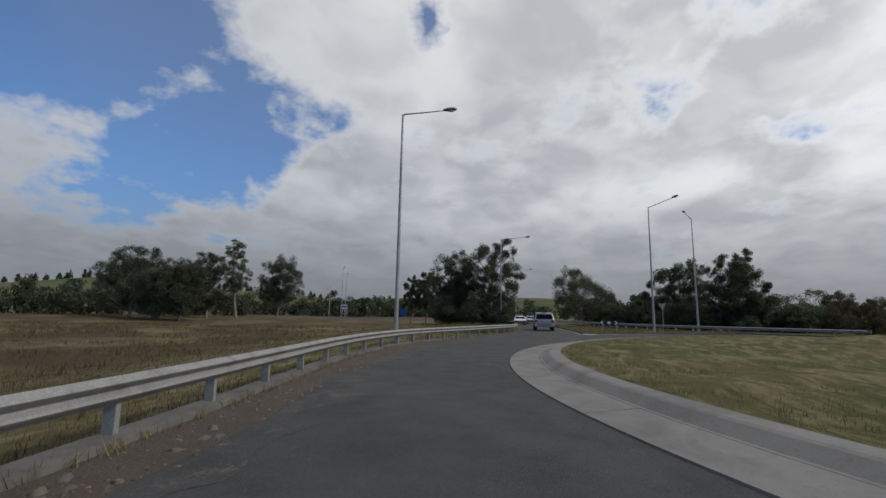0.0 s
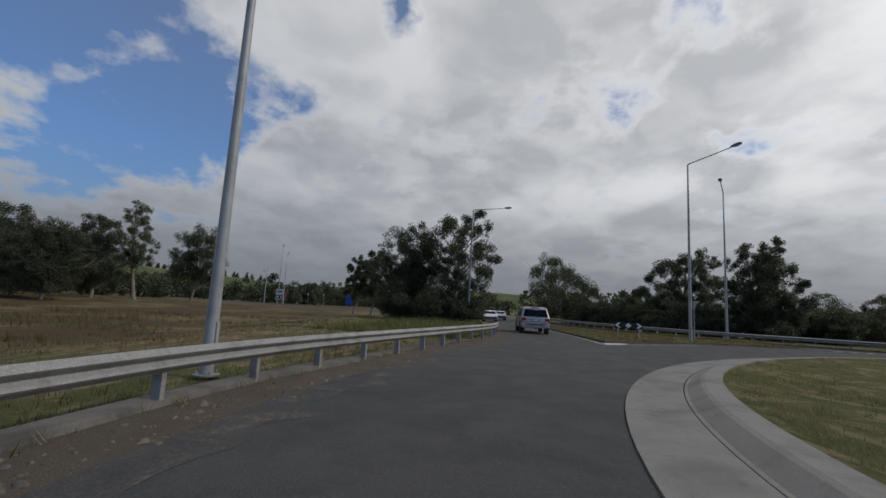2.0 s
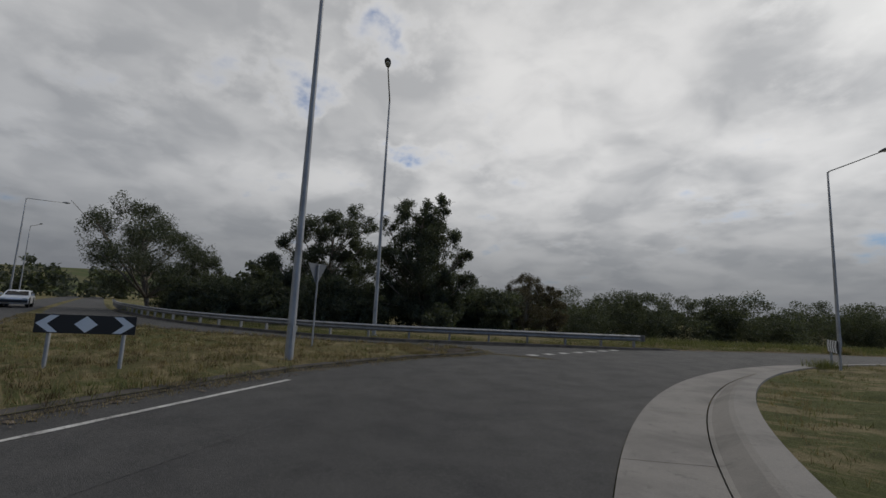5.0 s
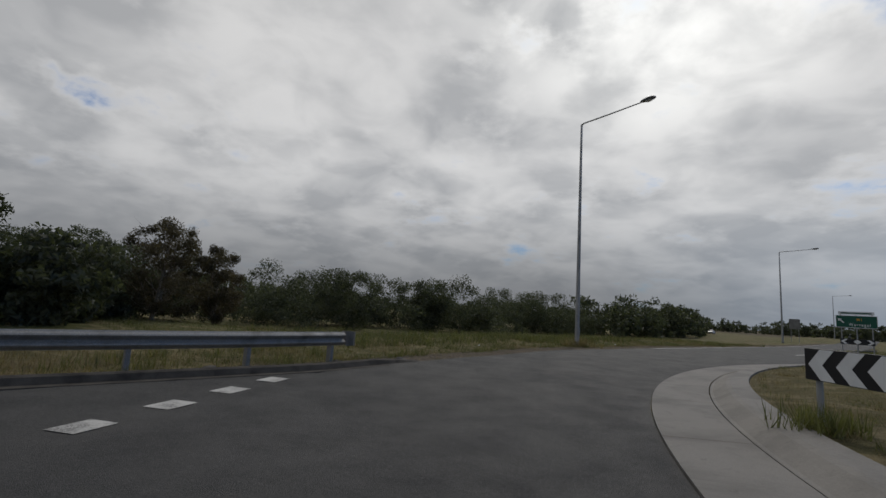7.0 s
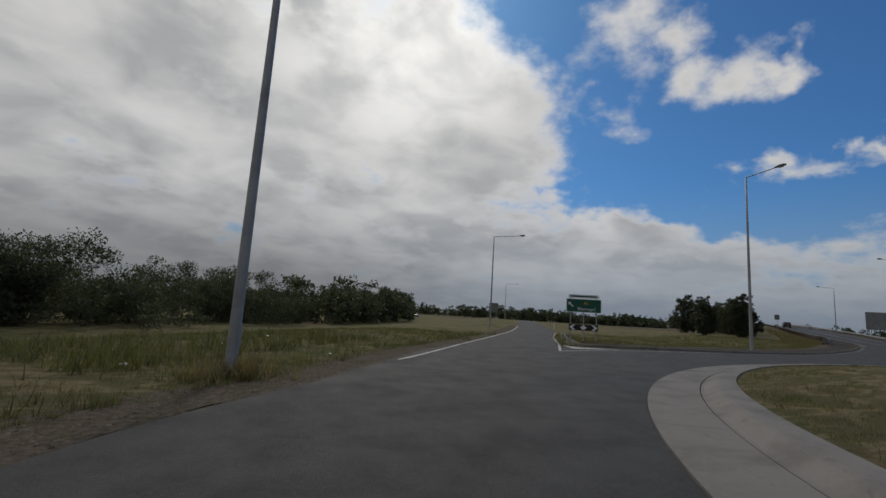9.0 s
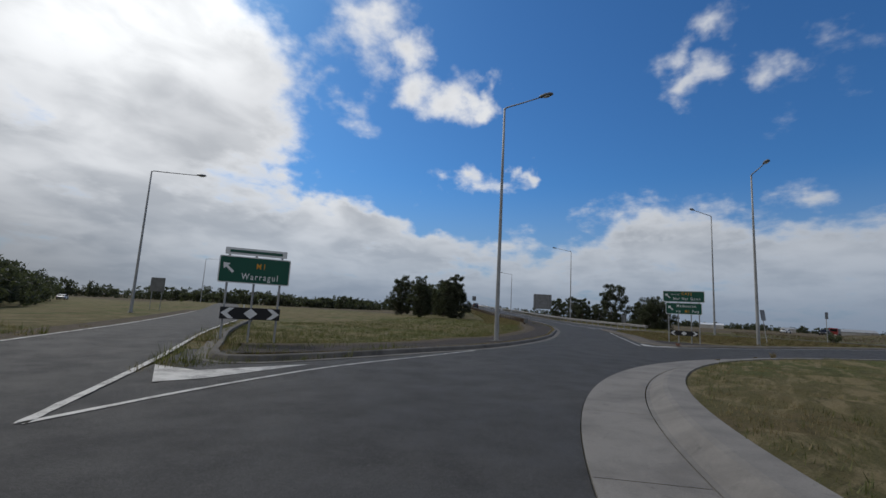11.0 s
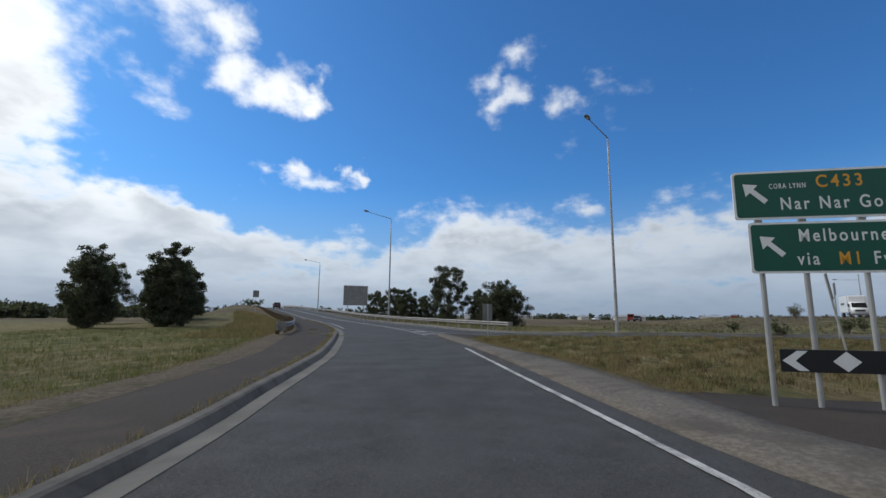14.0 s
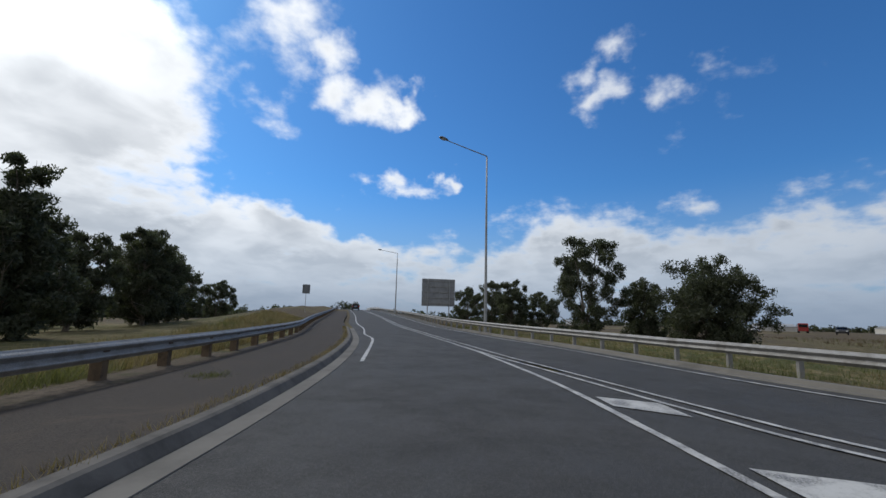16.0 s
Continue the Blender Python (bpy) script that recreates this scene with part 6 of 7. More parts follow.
def tree(x, y, height, spread, seed, label, leaf=LEAF, low=0.35, stems=1, open_crown=0.5, leaves=5000, size=0.22, name="tree"):
    """A tapered trunk whose limbs carry separate rounded clumps of leaf. low: where the crown begins, as a share of the height."""
    rng = np.random.default_rng(seed)
    plant = thing(name, label, "tree" if height > 3.2 else "shrub", "trees", (x, y, high(x, y)), rng.uniform(0, 360))
    bm = bmesh.new()
    spines = []
    r0 = 0.020 * height / math.sqrt(stems) + 0.03
    for s in range(stems):
        lean = rng.normal(0, 0.05, 2) + (0.16 * np.array([math.cos(s * 2.4), math.sin(s * 2.4)]) if stems > 1 else 0)
        bend = rng.normal(0, 0.03, 2) * height
        spine = [Vector((lean[0] * height * u + bend[0] * math.sin(3 * u), lean[1] * height * u + bend[1] * math.sin(2.5 * u), height * u)) for u in np.linspace(0, 0.88, 9)]
        tube(bm, [spine[0] - Vector((0, 0, 0.3))] + spine, [r0 * 1.3] + [r0 * (1 - 0.85 * u) for u in np.linspace(0, 1, 9)], 9)
        spines.append(spine)
    # clumps thrown into a lumpy crown, none too near another
    lumps = rng.uniform(0, 6.28, 4)
    clumps = [(spines[0][-1] + Vector((0, 0, 0.02 * height)), spread * 0.12)]
    room = 0.60 + 0.34 * open_crown
    for k in range(900):
        if len(clumps) > 46 - 22 * open_crown:
            break
        t, a = rng.uniform(0.0, 1.0), rng.uniform(0, 6.28)
        wide = math.sin(math.pi * (0.16 + 0.76 * t**0.85)) ** 0.65
        wide *= 1 + 0.20 * math.sin(2 * a + lumps[0]) + 0.16 * math.sin(3 * a + 6 * t + lumps[1])
        r1 = spread * rng.uniform(0.10, 0.18)
        r = max(0.0, spread / 2 * wide - r1 * 0.8) * math.sqrt(rng.uniform(0.12, 1.0))
        axis = spines[k % stems][min(8, int(8 * t) + 1)]
        top = height * (low + (1.02 - low) * t)
        spot = Vector((axis.x * 0.8 + r * math.cos(a), axis.y * 0.8 + r * math.sin(a), top - 0.45 * r1))
        if all((spot - c).length > room * (r1 + r2) for c, r2 in clumps):
            clumps.append((spot, r1))
    centres, radii = [], []
    for spot, r1 in clumps:
        far = math.hypot(spot.x, spot.y)
        spine = min(spines, key=lambda line: (line[5] - spot).length)
        start = min(max(spot.z - 0.8 * far - 0.5 * r1, low * 0.45 * height), 0.80 * height) / height / 0.88 * 8
        base = spine[int(start)].lerp(spine[min(8, int(start) + 1)], start - int(start))
        reach = (spot - base).length
        knee = base.lerp(spot, 0.55) + Vector((rng.normal(0, 0.05), rng.normal(0, 0.05), -0.05)) * reach
        thick = r0 * (0.16 + 0.05 * reach)
        tube(bm, [base, knee, spot], [thick, thick * 0.62, thick * 0.25], 6, False)
        for k in range(3):
            tip = spot + Vector(rng.normal(0, 0.6, 3)) * r1
            tube(bm, [knee.lerp(spot, 0.6), tip], [thick * 0.35, thick * 0.12], 4, False)
        for k in range(9):
            way = Vector(rng.normal(0, 1, 3)).normalized()
            way.z = abs(way.z) if rng.uniform() < 0.45 else way.z * 0.9
            centres.append(spot + way * r1 * rng.uniform(0.35, 0.85))
            radii.append(r1 * rng.uniform(0.30, 0.55))
    part("trunk", bm, BARK, plant, smooth=True)
    # leaf inside dense crowns, down to the ground in bushy ones
    for k in range(int(110 * max(0.0, 1 - 3 * open_crown))):
        t, a = rng.uniform(0.0, 0.85), rng.uniform(0, 6.28)
        r = spread / 2 * math.sin(math.pi * (0.2 + 0.7 * t)) ** 0.6 * rng.uniform(0.1, 0.80)
        centres.append((r * math.cos(a), r * math.sin(a), height * (low + (0.92 - low) * t)))
        radii.append(spread * rng.uniform(0.06, 0.11))
    centres, radii = np.array([tuple(c) for c in centres]), np.array(radii)
    verts, faces = leaf_cloud(rng, centres, radii, int(leaves * 4.7), size * 0.405, 0.95, 0.40)
    part_mesh("crown", quick_mesh("crown", verts, faces), leaf, plant)
    return plant


def shrub(x, y, height, spread, seed, label, leaf=LEAF, leaves=11000, size=0.085):
    """A bush leafed to the ground."""
    rng = np.random.default_rng(seed)
    plant = thing("shrub", label, "shrub", "shrubs", (x, y, high(x, y)))
    bm = bmesh.new()
    centres, radii = [], []
    for k in range(9):
        a = k * 2.4
        reach = spread / 2 * rng.uniform(0.3, 0.9)
        tip = Vector((math.cos(a) * reach, math.sin(a) * reach, height * rng.uniform(0.35, 0.9)))
        tube(bm, [(0, 0, -0.1), tip * 0.5 + Vector((0, 0, 0.1)), tip], [0.05, 0.035, 0.012], 5, False)
        for u in (0.5, 0.8, 1.0):
            centres.append(tip * u + Vector(rng.normal(0, 0.08, 3)) * spread)
            radii.append(spread * rng.uniform(0.13, 0.22))
    part("stems", bm, BARK, plant)
    centres, radii = np.array([tuple(c) for c in centres]), np.array(radii)
    centres[:, 2] = np.clip(centres[:, 2], radii * 0.6, height - radii * 0.6)
    verts, faces = leaf_cloud(rng, centres, radii, leaves, size)
    part_mesh("foliage", quick_mesh("foliage", verts, faces), leaf, plant)
    return plant


GUM = "dark green eucalypt with clumped open crown and pale limbs"
WATTLE = "bushy dull olive-green tree beside the road"
# west: behind the exit road
tree(-47.6, -26.8, 12.0, 8.8, 11, "tall dark gum with an open crown and pale limbs", leaves=9000, low=0.3, open_crown=0.5)
tree(-49.0, -30.8, 10.4, 8.0, 18, GUM, leaves=9000, low=0.1, open_crown=0.1)
tree(-56.0, -36.4, 7.8, 5.0, 12, GUM, leaves=5500, low=0.35, open_crown=0.4)
tree(-50.2, -32.2, 7.4, 6.0, 13, "dense dark tree leafed almost to the ground", leaves=8000, low=0.03, open_crown=0)
tree(-62.0, -39.5, 7.8, 4.6, 14, GUM, leaves=4500)
shrub(-44.9, -26.2, 2.6, 4.0, 20, "dark bush under the gum trees")
shrub(-47.2, -25.4, 2.8, 4.2, 30, "dark bush under the gum trees")
shrub(-46.5, -30.5, 3.4, 5.5, 15, "dark bush under the gum trees")
shrub(-49.0, -27.4, 3.6, 5.0, 16, "dark bush under the gum trees")
shrub(-55.0, -29.0, 3.8, 6.0, 17, "dark bush under the gum trees")
shrub(-48.4, -33.0, 3.0, 4.4, 19, "dark bush under the gum trees")
# west: between the road arms
tree(-67.8, -8.6, 10.2, 13.0, 21, GUM, leaves=8000, low=0.28, open_crown=0.45)
tree(-72.0, -4.0, 7.0, 8.0, 22, WATTLE, LEAF, leaves=5000, low=0.1)
shrub(-62.0, -5.6, 3.4, 6.0, 23, "dark low bush in the scrub")
tree(-52.9, 1.2, 9.8, 9.0, 24, GUM, leaves=11000, low=0.28, open_crown=0.4)
tree(-44.5, 5.3, 10.4, 7.2, 25, "tall dark eucalypt with a dense crown", leaves=15000, low=0.10, open_crown=0.1)
tree(-45.5, 9.4, 3.2, 5.0, 26, WATTLE, leaves=5000, low=0.08, open_crown=0)
shrub(-48.5, -0.5, 3.6, 6.5, 27, "dark low bush in the scrub")
shrub(-56.5, -3.0, 3.2, 5.5, 28, "dark low bush in the scrub")
shrub(-43.0, 11.5, 3.4, 5.0, 29, "dark low bush in the scrub")
# northwest scrub
tree(-43.4, 16.4, 5.0, 5.4, 31, "scrubby tree with reddish-brown foliage", LEAF_BROWN, 0.15, 2, leaves=4500, size=0.16)
tree(-46.0, 13.8, 3.2, 4.2, 32, "scrubby olive tree behind the rail", LEAF, 0.1, 2, leaves=4000, size=0.16)
tree(-43.0, 20.5, 4.6, 4.4, 33, "scrubby tree with reddish-brown foliage", LEAF_BROWN, 0.15, 2, leaves=4500, size=0.16)
# southwest paddock
tree(-78.1, -103.2, 13.4, 12.8, 41, GUM, leaves=9000, size=0.28, open_crown=0.25, low=0.2)
tree(-67.9, -94.1, 13.8, 12.1, 42, GUM, leaves=9000, size=0.28, open_crown=0.25, low=0.2)
tree(-63.8, -86.5, 10.5, 9.6, 43, WATTLE, LEAF, 0.16, leaves=9000, size=0.28, open_crown=0)
tree(-59.7, -79.0, 10.8, 8.9, 44, WATTLE, LEAF, 0.16, leaves=9000, size=0.28, open_crown=0)
tree(-71.2, -81.0, 13.1, 9.2, 45, GUM, leaves=9000, size=0.28, open_crown=0.25, low=0.2)
tree(-75.0, -77.0, 15.6, 7.0, 46, "slender gum with a thin crown", LEAF_OLIVE, 0.42, leaves=3600, size=0.26)
tree(-82.0, -71.5, 13.6, 9.5, 47, "gum with a dense crown and a pale forked trunk", leaves=8000, low=0.3, stems=2, open_crown=0.1, size=0.28)
tree(-87.1, -94.1, 12.0, 11.4, 48, WATTLE, leaves=9000, size=0.28, open_crown=0.25, low=0.2)
# north: beside the freeway ramp and overpass
tree(57.6, 73.0, 7.4, 5.8, 51, "dense dark tree beside the embankment", leaves=7000, low=0.08, open_crown=0.1)
tree(48.8, 56.4, 6.5, 4.4, 52, "dense dark upright tree beside the embankment", leaves=9000, low=0.06, open_crown=0.05)
tree(45.9, 60.6, 6.0, 4.2, 53, "dense dark tree beside the embankment", leaves=5500, low=0.05, open_crown=0)
tree(59.0, 63.6, 6.1, 5.0, 54, "dark bushy tree with a ragged crown", leaves=7500, low=0.1, open_crown=0.3)
tree(53.6, 61.2, 5.0, 3.8, 58, WATTLE, leaves=4500, low=0.1, open_crown=0.2)
tree(61.0, 66.5, 6.4, 5.0, 59, "dark bushy tree with a ragged crown", leaves=5000, low=0.1, open_crown=0.2)
tree(68.0, 73.5, 6.4, 5.2, 60, WATTLE, leaves=4500, low=0.1, open_crown=0.2)
tree(64.0, 70.5, 5.6, 5.0, 55, WATTLE, leaves=4500, low=0.2)
tree(72.0, 77.5, 5.2, 5.0, 56, WATTLE, leaves=4000, low=0.2)
tree(82.0, 84.0, 5.0, 4.6, 57, WATTLE, leaves=3500, low=0.2)
# south side of the overpass road
tree(74.6, 38.4, 7.4, 5.6, 61, "tall gum with an open crown and pale limbs", leaves=6000, low=0.10, stems=2, open_crown=0.45)
tree(70.4, 30.8, 5.2, 5.8, 62, "rounded dense dark tree beside the rail", leaves=8000, low=0.0, open_crown=0.0)
tree(77.8, 34.3, 4.8, 4.2, 63, WATTLE, leaves=4500, low=0.0, open_crown=0.1)
tree(84.0, 46.0, 5.0, 4.5, 64, WATTLE, leaves=4000, low=0.2)
tree(92.5, 50.5, 5.4, 5.0, 65, WATTLE, leaves=4000, low=0.2)
tree(99.5, 56.0, 5.0, 5.0, 66, WATTLE, leaves=3600, low=0.2)
tree(88.0, 44.0, 4.2, 4.0, 67, WATTLE, leaves=3000, low=0.2)


# far woods: belts of crowns on the horizon
def woods(name, line, depth, height, label, seed, count, leaf=LEAF, size=0.8, spacing=5.0):
    """One mass of many trees along a line: leaf clumps over thin trunks."""
    rng = np.random.default_rng(seed)
    line = resample(line, 2.0)
    gone = np.r_[0, np.cumsum(np.hypot(*np.diff(line, axis=0).T))]
    trees = int(gone[-1] / spacing * max(1, depth / 8))
    at = rng.uniform(0, gone[-1], trees)
    x = np.interp(at, gone, line[:, 0]) + rng.uniform(-depth / 2, depth / 2, trees)
    y = np.interp(at, gone, line[:, 1]) + rng.uniform(-depth / 2, depth / 2, trees)
    tall = height * (0.44 + 0.62 * rng.uniform(0, 1, trees) ** 1.9)
    ground_z = rise(x, y)
    centres, radii = [], []
    for k in range(trees):
        wide = tall[k] * rng.uniform(0.30, 0.56)
        for j in range(14):
            u = rng.uniform(0.06, 1.0) ** 0.85 * 0.93
            a, r = rng.uniform(0, 6.28), wide * rng.uniform(0, 0.95) ** 0.7 * math.sin(math.pi * (0.14 + 0.62 * u)) ** 0.7
            centres.append((x[k] + r * math.cos(a), y[k] + r * math.sin(a), ground_z[k] + tall[k] * u))
            radii.append(wide * rng.uniform(0.26, 0.44))
    # undergrowth that closes the gaps
    for at_s in np.arange(0, gone[-1], height * 0.16):
        bx, by = np.interp(at_s, gone, line[:, 0]), np.interp(at_s, gone, line[:, 1])
        bx, by = bx + rng.uniform(-depth / 2, depth / 2), by + rng.uniform(-depth / 2, depth / 2)
        for u in (0.10, 0.28, 0.42):
            centres.append((bx + rng.normal(0, 0.1 * height), by + rng.normal(0, 0.1 * height), high(bx, by) + height * u * rng.uniform(0.7, 1.2)))
            radii.append(height * rng.uniform(0.12, 0.2))
    verts, faces = leaf_cloud(rng, np.array(centres), np.array(radii), count, size)
    ob = part_mesh(name, quick_mesh(name, verts, faces), leaf)
    return tagged(ob, label, "trees", kind="stuff")


FAR = "belt of dark distant trees across the fields"
woods("near_scrub", [(-66, 26), (-57, 36), (-46, 48), (-37, 58), (-29, 68), (-16, 80)], 15, 7.1, "thicket of dark eucalypt scrub beyond the verge", 71, 230000, LEAF, 0.115, 0.95)
woods("near_scrub", [(-16, 80), (0, 103), (16, 136), (32, 190), (38, 206)], 14, 7.6, "belt of dark eucalypts running along the freeway", 81, 52000, LEAF, 0.32, 1.3)
woods("near_scrub", [(-68, 0), (-74, 14), (-70, 30)], 16, 6.0, "thicket of dark eucalypt scrub behind the guard rail", 72, 38000, LEAF, 0.27, 1.7)
woods("near_scrub", [(-66, -6), (-54, -4), (-47, 0.5), (-43, 7), (-44.5, 13), (-49, 19)], 5, 3.4, "dark undergrowth behind the guard rail", 82, 70000, LEAF, 0.12, 1.0)
woods("far_trees", [(60, 330), (140, 320), (240, 290), (330, 240), (420, 160)], 24, 9, FAR, 73, 36000, LEAF, 0.7, 3)
woods("far_trees", [(-140, 260), (-60, 300), (20, 330), (80, 330)], 24, 10, FAR, 74, 34000, LEAF, 0.7, 3)
woods("far_trees", [(420, 160), (470, 60), (500, -60), (480, -180), (400, -280)], 26, 6, FAR, 75, 22000, LEAF, 0.8, 4)
woods("far_trees", [(-70, -140), (-92, -118), (-116, -100), (-140, -76), (-190, -54)], 16, 8.4, "belt of dark trees beyond the paddock", 76, 39000, LEAF, 0.43, 2)
woods("far_trees", [(10, -170), (-30, -158), (-70, -140)], 22, 6.2, "belt of dark trees beyond the paddock", 77, 23400, LEAF, 0.58, 2.2)
woods("far_trees", [(-150, 40), (-170, 0), (-190, -40), (-260, -80), (-300, -140)], 24, 9, FAR, 78, 22000, LEAF, 0.7, 2.6)
woods("far_trees", [(-150, 40), (-140, 100), (-120, 170), (-140, 260)], 24, 10, FAR, 79, 22000, LEAF, 0.7, 2.6)
woods("far_trees", [(60, 148), (96, 142), (140, 160), (200, 205)], 12, 5, FAR, 80, 18000, LEAF, 0.55, 4)


# far hills
def hill(name, x, y, length, width, height, turn, label, seed):
    rng = np.random.default_rng(seed)
    n, m = 40, 16
    u, v = np.meshgrid(np.linspace(-1, 1, n), np.linspace(-1, 1, m), indexing="ij")
    z = height * (np.cos(u * math.pi / 2) ** 0.8) * np.cos(v * math.pi / 2) ** 1.2 * (1 + 0.12 * np.sin(u * 5 + seed) + 0.08 * np.sin(u * 11 + v * 3))
    c, s = math.cos(radians(turn)), math.sin(radians(turn))
    px, py = u * length / 2, v * width / 2
    verts = np.stack([x + c * px - s * py, y + s * px + c * py, z - 1.0], -1).reshape(-1, 3)
    i = np.arange(n * m).reshape(n, m)
    faces = np.stack([i[:-1, :-1], i[1:, :-1], i[1:, 1:], i[:-1, 1:]], -1).reshape(-1, 4)
    return tagged(part_mesh(name, quick_mesh(name, verts, faces), HILL, smooth=True), label, "hill", kind="structure")


hill("hill_southwest", -420, -330, 620, 300, 27, -52, "pale green pasture hill beyond the trees", 1)
hill("hill_west", -900, 40, 1300, 400, 34, 88, "low far hill under the clouds", 2)
hill("hill_far_west", -620, -130, 500, 260, 19, 70, "green pasture rise in the west", 3)

# row of pines along the hill crest
rng = np.random.default_rng(8)
centres, radii = [], []
for k in range(46):
    u = -0.55 + 0.95 * k / 46
    x = -420 + math.cos(radians(-52)) * u * 310 + rng.normal(0, 2)
    y = -330 + math.sin(radians(-52)) * u * 310 + rng.normal(0, 2)
    z = 27 * math.cos(u * math.pi / 2) ** 0.8 * (1 + 0.12 * math.sin(u * 5 + 1) + 0.08 * math.sin(u * 11)) - 1
    tall = rng.uniform(5, 9)
    for j in range(4):
        centres.append((x, y, z + tall * (0.2 + 0.2 * j)))
        radii.append(2.2 - 0.42 * j)
verts, faces = leaf_cloud(rng, np.array(centres), np.array(radii), 6000, 0.9)
tagged(part_mesh("pine_row", quick_mesh("pine_row", verts, faces), LEAF), "row of dark pines on the hill crest", "trees", kind="stuff")


# low sheds and houses far over the fields
def shed(x, y, turn, w, d, h, wall, roof, label):
    house = thing("shed", label, "building", "far buildings", (x, y, high(x, y)), turn)
    bm = bmesh.new()
    box(bm, 0, 0, h / 2 - 0.1, w, d, h + 0.2)
    part("wall", bm, wall, house)
    bm = bmesh.new()
    pts = [(-d / 2 - 0.4, h), (0, h + d * 0.16), (d / 2 + 0.4, h), (d / 2 + 0.4, h - 0.15), (-d / 2 - 0.4, h - 0.15)]
    a = [bm.verts.new((-w / 2 - 0.3, py, pz)) for py, pz in pts]
    b = [bm.verts.new((w / 2 + 0.3, py, pz)) for py, pz in pts]
    bm.faces.new(a)
    bm.faces.new(b[::-1])
    for k in range(5):
        bm.faces.new((a[k], a[(k + 1) % 5], b[(k + 1) % 5], b[k]))
    bmesh.ops.recalc_face_normals(bm, faces=bm.faces)
    part("roof", bm, roof, house)
    for k in range(int(w / 5)):
        bm = bmesh.new()
        box(bm, -w / 2 + 2.5 + 5 * k, -d / 2 - 0.02, h * 0.45, 1.8, 0.06, h * 0.4)
        part("window", bm, GLASS_DARK, house)


for x, y, turn, w, d, h, wall, roof, label in (
    (430, -60, 100, 60, 18, 4.0, WALL_CREAM, ROOF_GREY, "long pale shed with a grey roof"),
    (450, 30, 95, 44, 14, 3.4, WALL_CREAM, CAR_WHITE, "long white farm shed over the fields"),
    (440, -130, 110, 40, 16, 4.2, WALL_CREAM, ROOF_GREY, "pale shed with a grey roof"),
    (400, -150, 120, 16, 10, 3.0, WALL_CREAM, BRICK_RED, "low house with a red roof"),
    (415, -20, 112, 18, 10, 3.0, WALL_CREAM, ROOF_GREY, "low pale house over the fields"),
    (460, 80, 92, 36, 14, 3.6, CAR_WHITE, ROOF_GREY, "white farm shed over the fields"),
):
    shed(x * 0.92, y * 0.92, turn, w * 0.36, d * 0.6, h * 0.8, wall, roof, label)


# grass: tufts on the islands and verges
def inside(outline):
    outline = [tuple(p) for p in outline]

    def test(x, y):
        hit = np.zeros(len(x), bool)
        for (ax, ay), (bx, by) in zip(outline, outline[1:] + outline[:1]):
            hit ^= ((ay > y) != (by > y)) & (x < (bx - ax) * (y - ay) / (by - ay + 1e-12) + ax)
        return hit
    return test


PAVED = [inside(list(a) + list(b)[::-1]) for a, b in ((SOUTH_EDGE[8:], [(-10, -24)] + WEST_ISLAND_SOUTH), (WEST_ISLAND_NORTH, WEST_NORTH_EDGE), (FREEWAY_LEFT, FREEWAY_RIGHT),
         (RAMP, NORTH_RIGHT), (ENTRY_NORTH, ENTRY_SOUTH), (VERGE, VERGE_BACK), ([(120, -29), (60, -29), (25, -28), (10, -27)], SOUTH_EDGE[:6]))]


def off_road(spots):
    x, y = spots[:, 0], spots[:, 1]
    a = np.degrees(np.arctan2(y, x))
    a = np.where(a > -67, a - 360, a)
    bad = np.hypot(x, y) < np.interp(-a, [-b for b, _ in RING_OUT], [r for _, r in RING_OUT]) + 0.15
    for test in PAVED:
        bad |= test(x, y)
    return spots[~bad]


def tufts(name, spots, tall, blades, material, label, seed, lift=0.0):
    rng = np.random.default_rng(seed)
    n = len(spots) * blades
    root = np.repeat(spots, blades, axis=0) + rng.normal(0, 0.05, (n, 2))
    z = np.repeat(lift, n) if np.isscalar(lift) else np.repeat(lift, blades)
    base = np.c_[root, rise(root[:, 0], root[:, 1]) + z - 0.03]
    a = rng.uniform(0, 2 * math.pi, n)
    h = tall * rng.uniform(0.5, 1.3, n)
    lean = rng.uniform(0.1, 1.1, n) * h
    side = np.stack([-np.sin(a), np.cos(a), np.zeros(n)], -1) * (0.003 + 0.022 * h)[:, None]
    tip = base + np.stack([np.cos(a) * lean, np.sin(a) * lean, h], -1)
    verts = np.stack([base - side, base + side, tip], 1).reshape(-1, 3)
    ob = part_mesh(name, quick_mesh(name, verts, np.arange(3 * n).reshape(-1, 3)), material)
    return tagged(ob, label, "grass", kind="stuff")


def scatter(rng, count, test, box_of):
    x = rng.uniform(box_of[0], box_of[1], count)
    y = rng.uniform(box_of[2], box_of[3], count)
    keep = test(x, y)
    return np.stack([x[keep], y[keep]], -1)


def on_mound(x, y):
    r = np.hypot(x, y)
    return r < apron_radius(np.arctan2(y, x)) - 1.85


def clumpy(x, y, scale, seed):
    """A soft field of patches, 0 to 1."""
    rng = np.random.default_rng(seed)
    out = np.zeros_like(x)
    for k in range(7):
        a, f, p = rng.uniform(0, 6.28), rng.uniform(0.5, 2.2) / scale, rng.uniform(0, 6.28)
        out += np.sin((x * math.cos(a) + y * math.sin(a)) * f * 6.28 + p)
    return 0.5 + out / 7


